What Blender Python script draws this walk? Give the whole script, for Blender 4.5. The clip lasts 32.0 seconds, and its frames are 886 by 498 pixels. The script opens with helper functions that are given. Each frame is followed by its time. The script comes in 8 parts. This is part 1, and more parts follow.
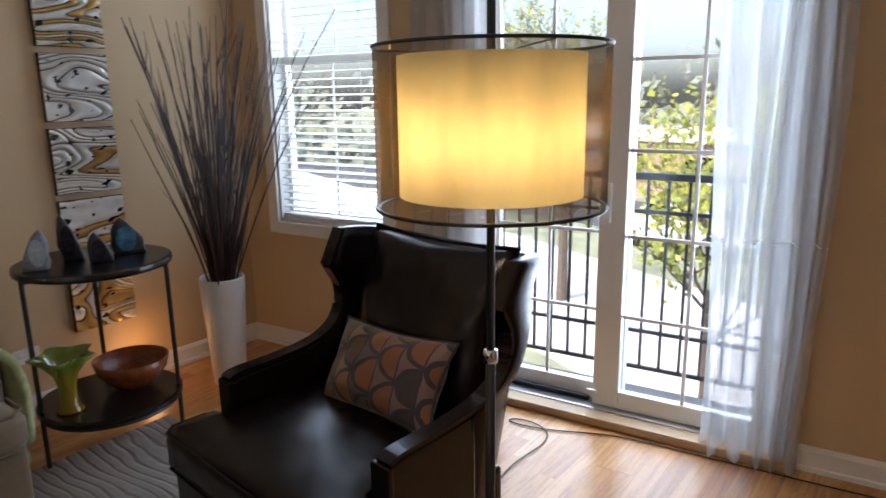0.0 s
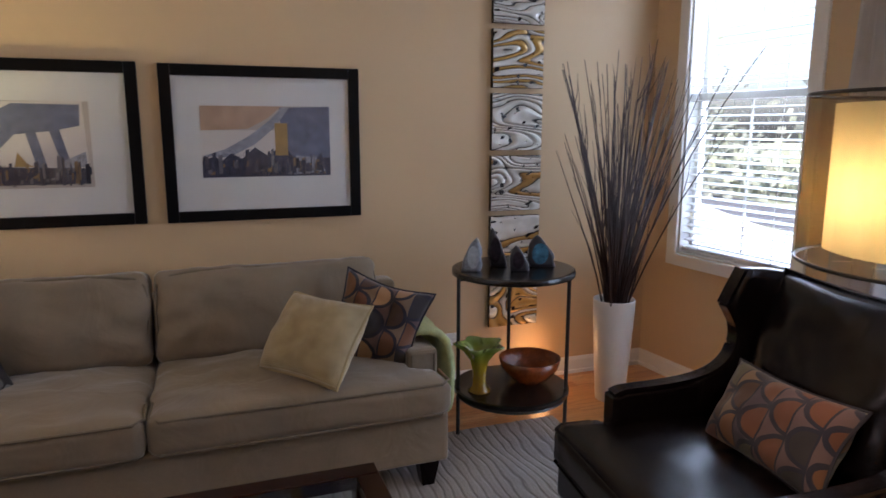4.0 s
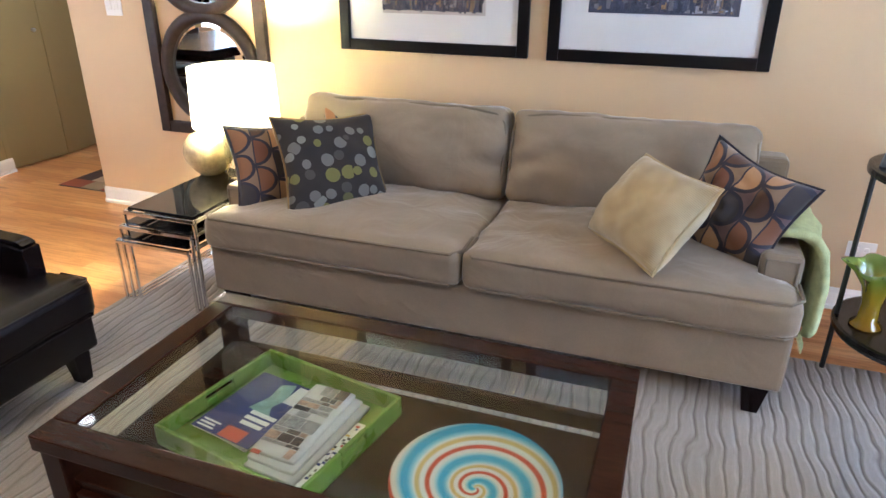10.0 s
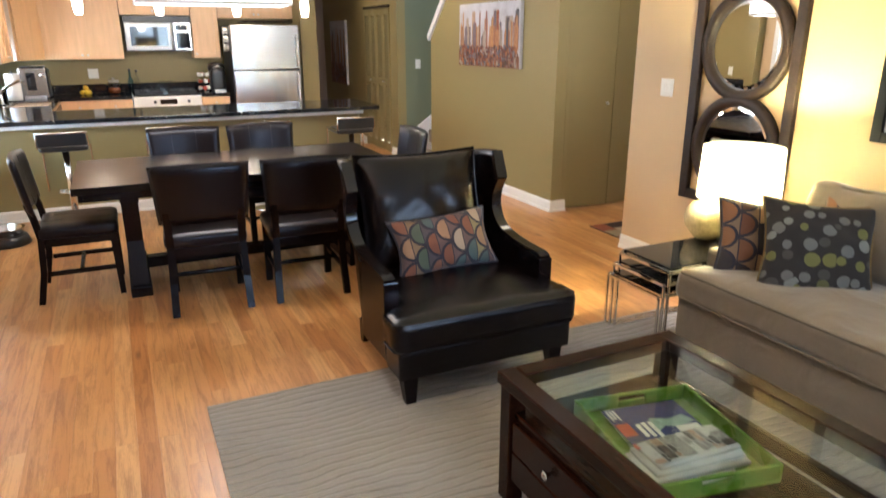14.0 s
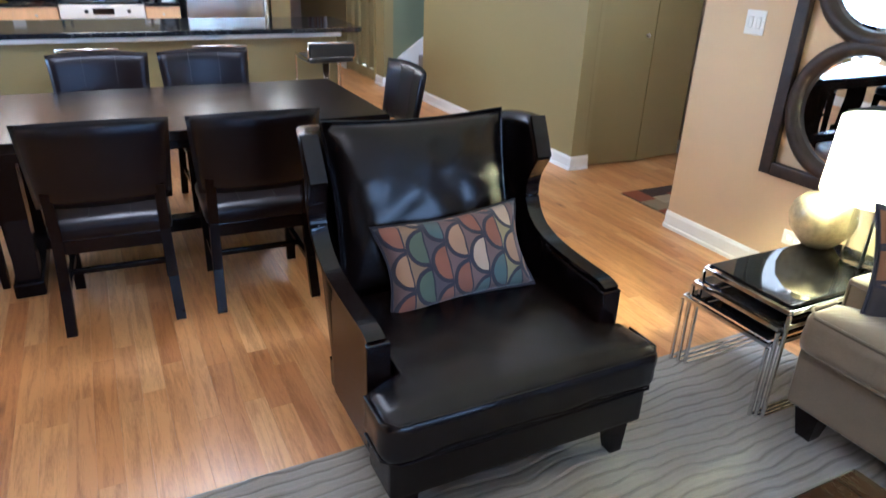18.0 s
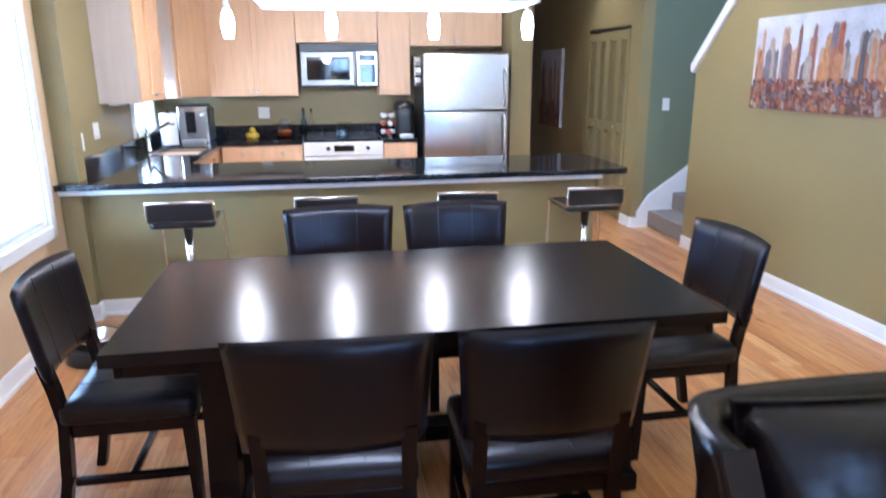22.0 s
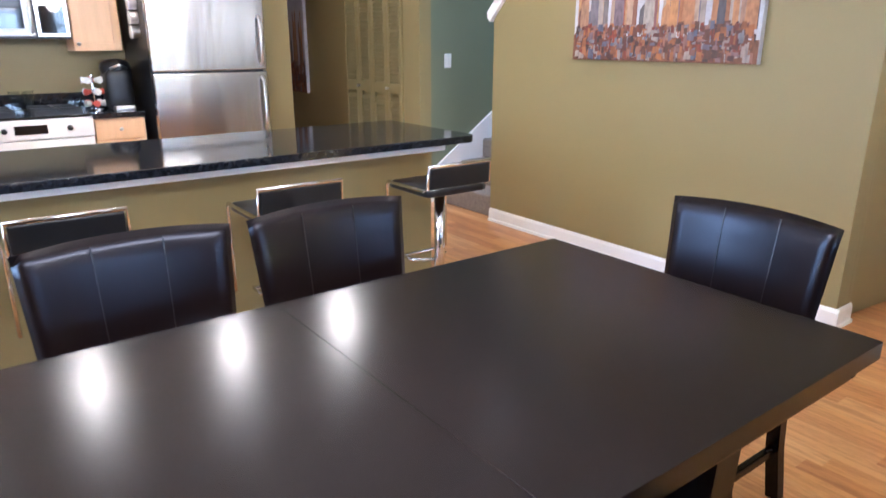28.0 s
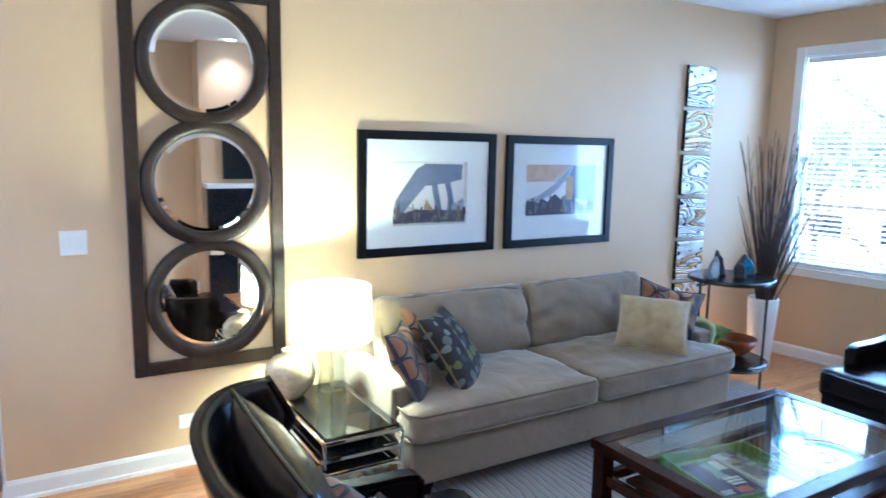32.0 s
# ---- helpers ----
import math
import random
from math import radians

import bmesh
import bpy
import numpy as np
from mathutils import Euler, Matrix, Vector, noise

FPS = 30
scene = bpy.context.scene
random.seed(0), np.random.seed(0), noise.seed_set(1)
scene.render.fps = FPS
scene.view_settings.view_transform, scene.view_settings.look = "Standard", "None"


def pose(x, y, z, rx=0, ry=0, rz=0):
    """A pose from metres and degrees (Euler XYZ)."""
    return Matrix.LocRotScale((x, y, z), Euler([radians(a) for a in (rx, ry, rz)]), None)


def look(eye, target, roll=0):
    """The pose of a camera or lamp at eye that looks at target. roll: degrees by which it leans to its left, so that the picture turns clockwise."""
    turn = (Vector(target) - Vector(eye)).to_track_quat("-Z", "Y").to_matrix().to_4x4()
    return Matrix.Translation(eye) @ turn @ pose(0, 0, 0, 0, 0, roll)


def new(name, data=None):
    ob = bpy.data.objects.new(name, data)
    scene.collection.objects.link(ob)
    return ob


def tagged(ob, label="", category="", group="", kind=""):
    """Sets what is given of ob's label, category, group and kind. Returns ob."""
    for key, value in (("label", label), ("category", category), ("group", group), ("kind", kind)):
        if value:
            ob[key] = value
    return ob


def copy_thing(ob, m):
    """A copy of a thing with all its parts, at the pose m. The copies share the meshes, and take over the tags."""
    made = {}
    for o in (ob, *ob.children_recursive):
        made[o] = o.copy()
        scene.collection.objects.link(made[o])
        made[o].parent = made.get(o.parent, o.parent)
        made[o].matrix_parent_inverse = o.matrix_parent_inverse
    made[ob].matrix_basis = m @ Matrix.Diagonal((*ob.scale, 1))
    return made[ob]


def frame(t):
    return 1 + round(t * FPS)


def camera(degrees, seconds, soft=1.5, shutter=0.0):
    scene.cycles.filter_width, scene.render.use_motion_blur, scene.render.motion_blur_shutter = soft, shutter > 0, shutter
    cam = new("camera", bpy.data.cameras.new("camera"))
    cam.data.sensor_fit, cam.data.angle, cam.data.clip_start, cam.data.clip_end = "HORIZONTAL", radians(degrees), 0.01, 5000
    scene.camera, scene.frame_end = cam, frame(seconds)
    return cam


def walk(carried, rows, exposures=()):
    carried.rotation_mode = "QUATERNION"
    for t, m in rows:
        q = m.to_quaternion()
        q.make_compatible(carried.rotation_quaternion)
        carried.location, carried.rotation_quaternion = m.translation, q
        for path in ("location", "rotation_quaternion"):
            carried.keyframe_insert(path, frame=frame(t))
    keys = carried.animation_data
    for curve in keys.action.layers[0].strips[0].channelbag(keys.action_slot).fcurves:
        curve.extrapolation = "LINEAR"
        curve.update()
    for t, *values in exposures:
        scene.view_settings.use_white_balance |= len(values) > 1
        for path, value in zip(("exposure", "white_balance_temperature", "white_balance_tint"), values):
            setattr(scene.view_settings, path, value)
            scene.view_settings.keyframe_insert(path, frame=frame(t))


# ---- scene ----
cam = camera(67.0, 32.0, shutter=0.4)
PATH = [
    (0, (-1.124, -3.49, 1.516), (0.422, -2.302, 1.072), -0.8),
    (0.5, (-1.102, -3.563, 1.525), (0.307, -2.216, 1.079), 0.0),
    (1, (-1.129, -3.588, 1.555), (0.147, -2.106, 1.134), -0.2),
    (1.5, (-1.162, -3.601, 1.561), (-0.014, -2.0, 1.215), -0.1),
    (1.8, (-1.203, -3.589, 1.557), (-0.099, -1.949, 1.251), -0.0),
    (2, (-1.19, -3.607, 1.54), (-0.132, -1.932, 1.259), -0.2),
    (2.5, (-1.214, -3.607, 1.555), (-0.234, -1.882, 1.3), -0.0),
    (3, (-1.219, -3.614, 1.546), (-0.337, -1.84, 1.274), -0.1),
    (3.5, (-1.241, -3.61, 1.529), (-0.468, -1.789, 1.232), -0.2),
    (4, (-1.272, -3.584, 1.554), (-0.604, -1.733, 1.195), 0.1),
    (4.5, (-1.289, -3.577, 1.53), (-0.692, -1.713, 1.119), 0.6),
    (6.5, (-1.349, -3.507, 1.536), (-1.0, -1.67, 0.825), 2.2),
    (6.8, (-1.311, -3.475, 1.488), (-1.071, -1.626, 0.765), 2.1),
    (7, (-1.333, -3.455, 1.524), (-1.169, -1.616, 0.755), 2.2),
    (7.5, (-1.299, -3.388, 1.519), (-1.318, -1.564, 0.698), 1.8),
    (8, (-1.255, -3.332, 1.512), (-1.387, -1.533, 0.649), 1.5),
    (8.5, (-1.181, -3.308, 1.514), (-1.456, -1.522, 0.657), 1.5),
    (9, (-1.023, -3.296, 1.51), (-1.44, -1.535, 0.658), 1.8),
    (9.5, (-0.899, -3.313, 1.52), (-1.456, -1.58, 0.691), 0.9),
    (10, (-0.811, -3.291, 1.543), (-1.416, -1.564, 0.736), 0.3),
    (10.5, (-0.707, -3.23, 1.557), (-1.407, -1.548, 0.731), -0.2),
    (11, (-0.621, -3.211, 1.572), (-1.412, -1.589, 0.711), -1.5),
    (11.5, (-0.5, -3.251, 1.579), (-1.511, -1.751, 0.726), -0.4),
    (12, (-0.35, -3.307, 1.574), (-1.564, -1.948, 0.75), 0.3),
    (12.5, (-0.298, -3.391, 1.584), (-1.691, -2.196, 0.791), -0.3),
    (13, (-0.302, -3.437, 1.589), (-1.845, -2.409, 0.84), -0.1),
    (13.5, (-0.315, -3.464, 1.589), (-1.982, -2.606, 0.892), -0.2),
    (14, (-0.359, -3.481, 1.597), (-2.081, -2.662, 0.994), -0.1),
    (14.5, (-0.443, -3.462, 1.642), (-2.196, -2.589, 1.234), 0.7),
    (16.5, (-1.005, -3.248, 1.653), (-2.745, -2.34, 1.266), 1.3),
    (17, (-1.136, -3.164, 1.623), (-2.865, -2.313, 1.085), 2.2),
    (17.5, (-1.32, -3.12, 1.605), (-3.005, -2.284, 0.926), 2.4),
    (18, (-1.517, -3.064, 1.563), (-3.133, -2.223, 0.739), 2.1),
    (18.5, (-1.716, -3.027, 1.561), (-3.24, -2.208, 0.557), 2.6),
    (19, (-1.898, -2.949, 1.528), (-3.385, -2.165, 0.444), 2.7),
    (19.5, (-2.0, -2.907, 1.477), (-3.55, -2.178, 0.445), 3.7),
    (20, (-2.157, -2.98, 1.481), (-3.762, -2.283, 0.511), 2.2),
    (20.5, (-2.349, -3.078, 1.512), (-4.023, -2.464, 0.606), 0.5),
    (21, (-2.47, -3.106, 1.521), (-4.217, -2.528, 0.738), 0.8),
    (21.5, (-2.61, -3.113, 1.54), (-4.439, -2.635, 0.886), -0.6),
    (22, (-2.724, -3.101, 1.57), (-4.629, -2.766, 1.06), -0.3),
    (22.5, (-2.787, -3.107, 1.616), (-4.754, -2.856, 1.357), -0.2),
    (23, (-2.843, -3.031, 1.553), (-4.832, -2.819, 1.512), 0.5),
    (23.5, (-2.956, -3.098, 1.631), (-4.936, -2.82, 1.62), 0.6),
    (24, (-3.115, -3.142, 1.629), (-5.079, -2.771, 1.571), 1.0),
    (24.5, (-3.226, -3.223, 1.62), (-5.156, -2.74, 1.415), 0.6),
    (25, (-3.355, -3.203, 1.544), (-5.26, -2.713, 1.182), 0.1),
    (25.5, (-3.513, -3.247, 1.517), (-5.365, -2.705, 0.99), 0.3),
    (27.5, (-4.058, -3.408, 1.416), (-5.618, -2.359, 0.734), 0.4),
    (28, (-4.195, -3.392, 1.421), (-5.728, -2.254, 0.826), 0.0),
    (28.5, (-4.274, -3.408, 1.447), (-5.708, -2.107, 0.944), 2.0),
    (29, (-4.385, -3.441, 1.465), (-5.573, -1.892, 1.032), 0.4),
    (29.5, (-4.442, -3.452, 1.48), (-5.326, -1.695, 1.119), -0.5),
    (30, (-4.431, -3.538, 1.579), (-4.79, -1.594, 1.273), 0.0),
    (30.6, (-4.423, -3.605, 1.65), (-4.201, -1.629, 1.43), 0.2),
    (31, (-4.334, -3.66, 1.69), (-3.764, -1.755, 1.473), 0.9),
    (31.6, (-4.189, -3.701, 1.734), (-3.304, -1.926, 1.479), 1.0),
    (32, (-4.138, -3.701, 1.742), (-3.119, -2.005, 1.45), 1.1),
]
EXPOSURES = [(0, 1.65, 6000, 18), (3, 1.9, 5800, 21), (4.5, 2.05, 5800, 24), (7, 2.75, 5850, 17), (8, 3.05, 5550, 18), (10, 3.5, 5300, 18), (12, 3.5, 5400, 20), (14, 3.2, 5750, 11), (17, 3.1, 4850, 10), (18, 3.2, 4650, 10), (19, 3.25, 4700, 10), (20, 3.52, 4500, 10), (22, 3.5, 4500, 13), (23, 3.4, 4600, 12), (24, 3.1, 4550, 11), (25, 2.75, 4950, 13), (28, 3.52, 4950, 15), (29, 3.57, 4900, 11), (30, 3.4, 4550, 10), (31, 3.5, 3950, 10), (32, 3.2, 4150, 9)]
walk(cam, [(t, look(eye, target, roll)) for t, eye, target, roll in PATH], EXPOSURES)
# ---- world and light ----
CEIL = 2.92
world = bpy.data.worlds.new("sky_world")
scene.world = world
world.use_nodes = True
sky = world.node_tree.nodes.new("ShaderNodeTexSky")
sky.sky_type, sky.sun_disc = "NISHITA", False
sky.sun_elevation, sky.sun_rotation = radians(52), radians(288)
sky.air_density, sky.dust_density = 1.0, 4.0
world.node_tree.links.new(sky.outputs[0], world.node_tree.nodes["Background"].inputs[0])
world.node_tree.nodes["Background"].inputs[1].default_value = 0.15


def lamp(name, kind, m, power, color=(1, 1, 1), size=0.1, size_y=None, spot=120):
    data = bpy.data.lights.new(name, kind)
    data.energy, data.color = power if kind == "SUN" else power * 0.12, color
    if kind == "AREA":
        data.shape, data.size, data.size_y = "RECTANGLE", size, size_y or size
    elif kind == "SUN":
        data.angle = radians(size)
    else:
        data.shadow_soft_size = size
        if kind == "SPOT":
            data.spot_size, data.spot_blend = radians(spot), 0.6
    ob = new(name, data)
    ob.matrix_world = m
    return ob


DAY, SOFT = (0.74, 0.87, 1.0), (1.0, 0.80, 0.58)
EAST = pose(1.42, 0, 0, 0, 0, -84)  # the window wall: x runs south along it, y outward
lamp("sun", "SUN", look((-30, 10, 40), (0, 0, 0)), 2.2, (1, 0.96, 0.9), 10)
lamp("sky_light_door", "AREA", EAST @ look((2.4, 0.25, 1.25), (2.4, -3, 0.6)), 215, DAY, 1.7, 2.0)
lamp("sky_light_window", "AREA", EAST @ look((0.66, 0.25, 1.7), (0.9, -3, 1.0)), 80, DAY, 0.8, 1.8)
lamp("sky_light_dining", "AREA", look((-6.5, -4.98, 1.6), (-6.3, 0, 1.2)), 90, DAY, 0.95, 1.8)
lamp("sky_light_kitchen", "AREA", look((-9.4, -4.98, 1.4), (-9.4, 0, 1.2)), 90, DAY, 0.8, 0.6)

# ---- materials ----
def node(m, kind, **sets):
    n = m.node_tree.nodes.new("ShaderNode" + kind)
    for k, v in sets.items():
        if k in ("operation", "blend_type", "data_type", "wave_type", "bands_direction", "feature", "noise_dimensions", "voronoi_dimensions", "interpolation_type", "wave_profile"):
            set_kind(n, k, v)
        else:
            n.inputs[k.replace("_", " ")].default_value = v
    return n


def set_kind(n, k, v):
    if k == "operation":
        n.operation = v
    elif k == "blend_type":
        n.blend_type = v
    elif k == "data_type":
        n.data_type = v
    elif k == "feature":
        n.feature = v
    elif k == "voronoi_dimensions":
        n.voronoi_dimensions = v
    elif k == "bands_direction":
        n.bands_direction = v
    elif k == "wave_profile":
        n.wave_profile = v


def link(m, a, b):
    m.node_tree.links.new(a, b)


def fresh(name, rough=0.5, metal=0.0, **extra):
    m = bpy.data.materials.new(name)
    m.use_nodes = True
    b = m.node_tree.nodes["Principled BSDF"]
    b.inputs["Roughness"].default_value = rough
    b.inputs["Metallic"].default_value = metal
    for k, v in extra.items():
        b.inputs[k.replace("_", " ")].default_value = v
    return m, b


def ramp(m, source, stops, constant=False):
    r = m.node_tree.nodes.new("ShaderNodeValToRGB")
    r.color_ramp.interpolation = "CONSTANT" if constant else "LINEAR"
    e = r.color_ramp.elements
    while len(e) < len(stops):
        e.new(0.5)
    for i, (p, c) in enumerate(stops):
        e[i].position, e[i].color = p, (*c, 1)
    link(m, source, r.inputs[0])
    return r.outputs[0]


def calc(m, op, a, b=0.0, c=0.0):
    n = node(m, "Math", operation=op)
    for i, v in enumerate((a, b, c)):
        if isinstance(v, (int, float)):
            n.inputs[i].default_value = v
        else:
            link(m, v, n.inputs[i])
    return n.outputs[0]


def coords(m, scale=(1, 1, 1), which="Object", shift=False):
    tc = node(m, "TexCoord")
    mp = node(m, "Mapping")
    mp.inputs["Scale"].default_value = scale
    link(m, tc.outputs[which], mp.inputs["Vector"])
    if shift:
        oi = node(m, "ObjectInfo")
        k = calc(m, "MULTIPLY", oi.outputs["Random"], 37.0)
        cb = node(m, "CombineXYZ")
        link(m, k, cb.inputs[0])
        link(m, k, cb.inputs[2])
        link(m, cb.outputs[0], mp.inputs["Location"])
    return mp.outputs[0]


def scaled(c, k):
    return tuple(min(1.0, v * k) for v in c)


def bumped(m, b, height, strength=0.2, distance=0.01):
    n = node(m, "Bump", Strength=strength, Distance=distance)
    link(m, height, n.inputs["Height"])
    link(m, n.outputs[0], b.inputs["Normal"])


def surface(name, color, rough=0.5, metal=0.0, vary=0.12, scale=5.0, grain=300.0, bump=0.08, stretch=(1, 1, 1), depth=0.002, fold=0.0, fold_scale=6.0, **extra):
    """Paint, fabric, wood or metal: slow blotches, fine grain in the relief and in the gloss."""
    m, b = fresh(name, rough, metal, **extra)
    co = coords(m, stretch)
    n1 = node(m, "TexNoise", Scale=scale, Detail=5.0)
    n2 = node(m, "TexNoise", Scale=grain, Detail=3.0)
    link(m, co, n1.inputs["Vector"])
    link(m, co, n2.inputs["Vector"])
    mix = calc(m, "MULTIPLY_ADD", n2.outputs[0], 0.35, calc(m, "MULTIPLY", n1.outputs[0], 0.65))
    link(m, ramp(m, mix, [(0.3, scaled(color, 1 - vary)), (0.7, scaled(color, 1 + vary))]), b.inputs["Base Color"])
    link(m, calc(m, "MULTIPLY_ADD", n1.outputs[0], 0.25 * rough, rough * 0.87), b.inputs["Roughness"])
    bumped(m, b, n2.outputs[0], bump, depth)
    if fold:
        fine = b.inputs["Normal"].links[0].from_node
        n3 = node(m, "TexNoise", Scale=fold_scale, Detail=3.0, Distortion=0.8)
        link(m, co, n3.inputs["Vector"])
        wide = node(m, "Bump", Strength=1.0, Distance=fold)
        link(m, n3.outputs[0], wide.inputs["Height"])
        link(m, wide.outputs[0], fine.inputs["Normal"])
    return m


beige = surface("beige_paint", (0.60, 0.43, 0.245), 0.55, vary=0.03, scale=1.5, grain=220, bump=0.06)
olive = surface("olive_paint", (0.27, 0.215, 0.088), 0.5, vary=0.03, scale=1.5, grain=220, bump=0.06)
green = surface("green_paint", (0.17, 0.19, 0.115), 0.5, vary=0.03, scale=1.5, grain=220, bump=0.06)
tan = surface("tan_paint", (0.40, 0.29, 0.205), 0.55, vary=0.03, scale=1.5, grain=220, bump=0.06)
trim_white = surface("white_trim_paint", (0.80, 0.79, 0.76), 0.3, vary=0.03, scale=6, grain=90, bump=0.03)
ceil_paint = surface("ceiling_paint", (0.78, 0.77, 0.75), 0.85, vary=0.02, scale=2, grain=150, bump=0.08)
# blue Specular_Tint here and on the leathers paints in reflected daylight
espresso = surface("espresso_wood", (0.0052, 0.0024, 0.0020), 0.26, vary=0.35, scale=6, grain=60, bump=0.05, stretch=(1, 6, 6), Specular_IOR_Level=0.20, Specular_Tint=(0.80, 0.84, 1.0, 1))
table_top = surface("dark_table_veneer", (0.0085, 0.0060, 0.0060), 0.23, vary=0.15, scale=2.5, grain=90, bump=0.006, stretch=(8, 1, 8), Specular_IOR_Level=0.17)
coffee_wood = surface("coffee_table_wood", (0.020, 0.0065, 0.0032), 0.2, vary=0.35, scale=6, grain=60, bump=0.05, stretch=(1, 8, 8), Specular_IOR_Level=0.13)
leather = surface("brown_leather", (0.0042, 0.0024, 0.0021), 0.25, vary=0.25, scale=7, grain=420, bump=0.16, depth=0.002, fold=0.0013, fold_scale=10.0, Specular_IOR_Level=0.36, Specular_Tint=(0.90, 0.89, 0.97, 1))
chair_leather = surface("dark_leatherette", (0.0060, 0.0032, 0.0032), 0.30, vary=0.1, scale=3, grain=420, bump=0.08, Specular_IOR_Level=0.33, Specular_Tint=(0.74, 0.80, 1.0, 1))
sofa_cloth = surface("taupe_velvet", (0.222, 0.171, 0.113), 0.85, vary=0.17, scale=5.0, grain=300, bump=0.15, fold=0.011, fold_scale=5.0, Sheen_Weight=0.5, Sheen_Roughness=0.35)
piping_m = surface("piping_cord", (0.155, 0.12, 0.079), 0.8, grain=500)
throw_m = surface("lime_knit", (0.50, 0.55, 0.27), 0.95, vary=0.2, scale=30, grain=260, bump=0.6, depth=0.004)
black_metal = surface("black_metal", (0.012, 0.012, 0.013), 0.35, vary=0.2, grain=300)
black_wood = surface("black_wood", (0.008, 0.0065, 0.006), 0.25, vary=0.3, scale=8, grain=90, stretch=(1, 8, 8))
frame_black = surface("black_frame_wood", (0.003, 0.003, 0.0035), 0.35, vary=0.3, scale=10, grain=80, Specular_IOR_Level=0.2)
bronze_wood = surface("bronzed_mirror_frame", (0.026, 0.015, 0.010), 0.45, vary=0.45, scale=25, grain=120, bump=0.15, Specular_IOR_Level=0.3)
chrome = surface("chrome", (0.72, 0.72, 0.73), 0.08, 1.0, vary=0.04, grain=40, bump=0.0)
nickel = surface("brushed_nickel", (0.62, 0.60, 0.57), 0.3, 1.0, vary=0.08, grain=200, bump=0.05)
stainless = surface("stainless_steel", (0.45, 0.44, 0.43), 0.22, 1.0, vary=0.06, scale=3, grain=260, bump=0.03, stretch=(1, 1, 0.3), fold=0.012, fold_scale=1.6)
maple = surface("maple_veneer", (0.72, 0.46, 0.245), 0.38, vary=0.10, scale=4, grain=60, bump=0.04, stretch=(5, 5, 0.6))
maple_side = surface("pale_cabinet_side", (0.60, 0.50, 0.42), 0.4, vary=0.08, scale=4, grain=60, bump=0.03, stretch=(5, 5, 0.6))
granite = surface("black_granite", (0.012, 0.013, 0.016), 0.07, vary=0.5, scale=60, grain=240, bump=0.01)
ceramic = surface("white_ceramic", (0.72, 0.71, 0.69), 0.3, vary=0.04, grain=60, bump=0.05)
glazed = surface("crackled_cream_glaze", (0.48, 0.38, 0.20), 0.25, vary=0.35, scale=14, grain=60, bump=0.1)
amber = surface("amber_lacquer", (0.20, 0.045, 0.010), 0.18, vary=0.5, scale=20, grain=70, bump=0.5, depth=0.006)
branch_m = surface("brown_branch", (0.038, 0.018, 0.015), 0.6, vary=0.35, scale=12, grain=90, bump=0.2)
plastic_white = surface("white_plastic", (0.78, 0.77, 0.73), 0.35, vary=0.02, grain=60, bump=0.01)
plastic_black = surface("black_plastic", (0.010, 0.010, 0.011), 0.3, vary=0.2, grain=100, bump=0.03)
black_glass = surface("black_glass", (0.006, 0.006, 0.007), 0.04, vary=0.1, grain=10, bump=0.0)
carpet_m = surface("grey_carpet", (0.22, 0.19, 0.165), 0.95, vary=0.25, scale=40, grain=350, bump=0.6, depth=0.006)
tray_green = surface("green_lacquer", (0.13, 0.24, 0.028), 0.28, vary=0.12, scale=10, grain=80, bump=0.04)
paper = surface("white_paper", (0.74, 0.73, 0.70), 0.7, vary=0.04, scale=9, grain=120, bump=0.05)


def glassy(name, tint=(1, 1, 1), ior=1.45, rough=0.0):
    m = bpy.data.materials.new(name)
    m.use_nodes = True
    t = m.node_tree
    t.nodes.remove(t.nodes["Principled BSDF"])
    tr, gl, mx, lw = node(m, "BsdfTransparent"), node(m, "BsdfGlossy", Roughness=rough), node(m, "MixShader"), node(m, "LayerWeight", Blend=0.5)
    tr.inputs["Color"].default_value = (*tint, 1)
    base = ((ior - 1) / (ior + 1)) ** 2
    link(m, calc(m, "MULTIPLY_ADD", calc(m, "POWER", lw.outputs["Facing"], 4.5), 0.9, base), mx.inputs[0])
    link(m, tr.outputs[0], mx.inputs[1])
    link(m, gl.outputs[0], mx.inputs[2])
    link(m, mx.outputs[0], t.nodes["Material Output"].inputs[0])
    return m


pane_m = glassy("window_glass", (0.97, 0.99, 0.98))
table_glass = glassy("table_glass", (0.88, 0.91, 0.89), 1.36)
picture_glass = glassy("picture_glass", (0.98, 0.98, 0.98), 1.4)
clear_glass = glassy("clear_glass", (0.93, 0.95, 0.95), 1.5)
blue_glass = glassy("blue_bottle_glass", (0.45, 0.66, 0.80), 1.5)
lime_glass, _b = fresh("lime_glass", 0.08, Transmission_Weight=0.35, Coat_Weight=0.6)
_s = node(lime_glass, "SeparateXYZ")
link(lime_glass, node(lime_glass, "TexCoord").outputs["Object"], _s.inputs[0])
link(lime_glass, ramp(lime_glass, calc(lime_glass, "MULTIPLY", _s.outputs[2], 4.0), [(0.0, (0.36, 0.17, 0.008)), (0.55, (0.42, 0.30, 0.015)), (0.85, (0.26, 0.34, 0.04)), (1.0, (0.30, 0.40, 0.09))]), _b.inputs["Base Color"])
mirror_m, _b = fresh("silvered_mirror", 0.0, 1.0, Base_Color=(0.86, 0.86, 0.84, 1))


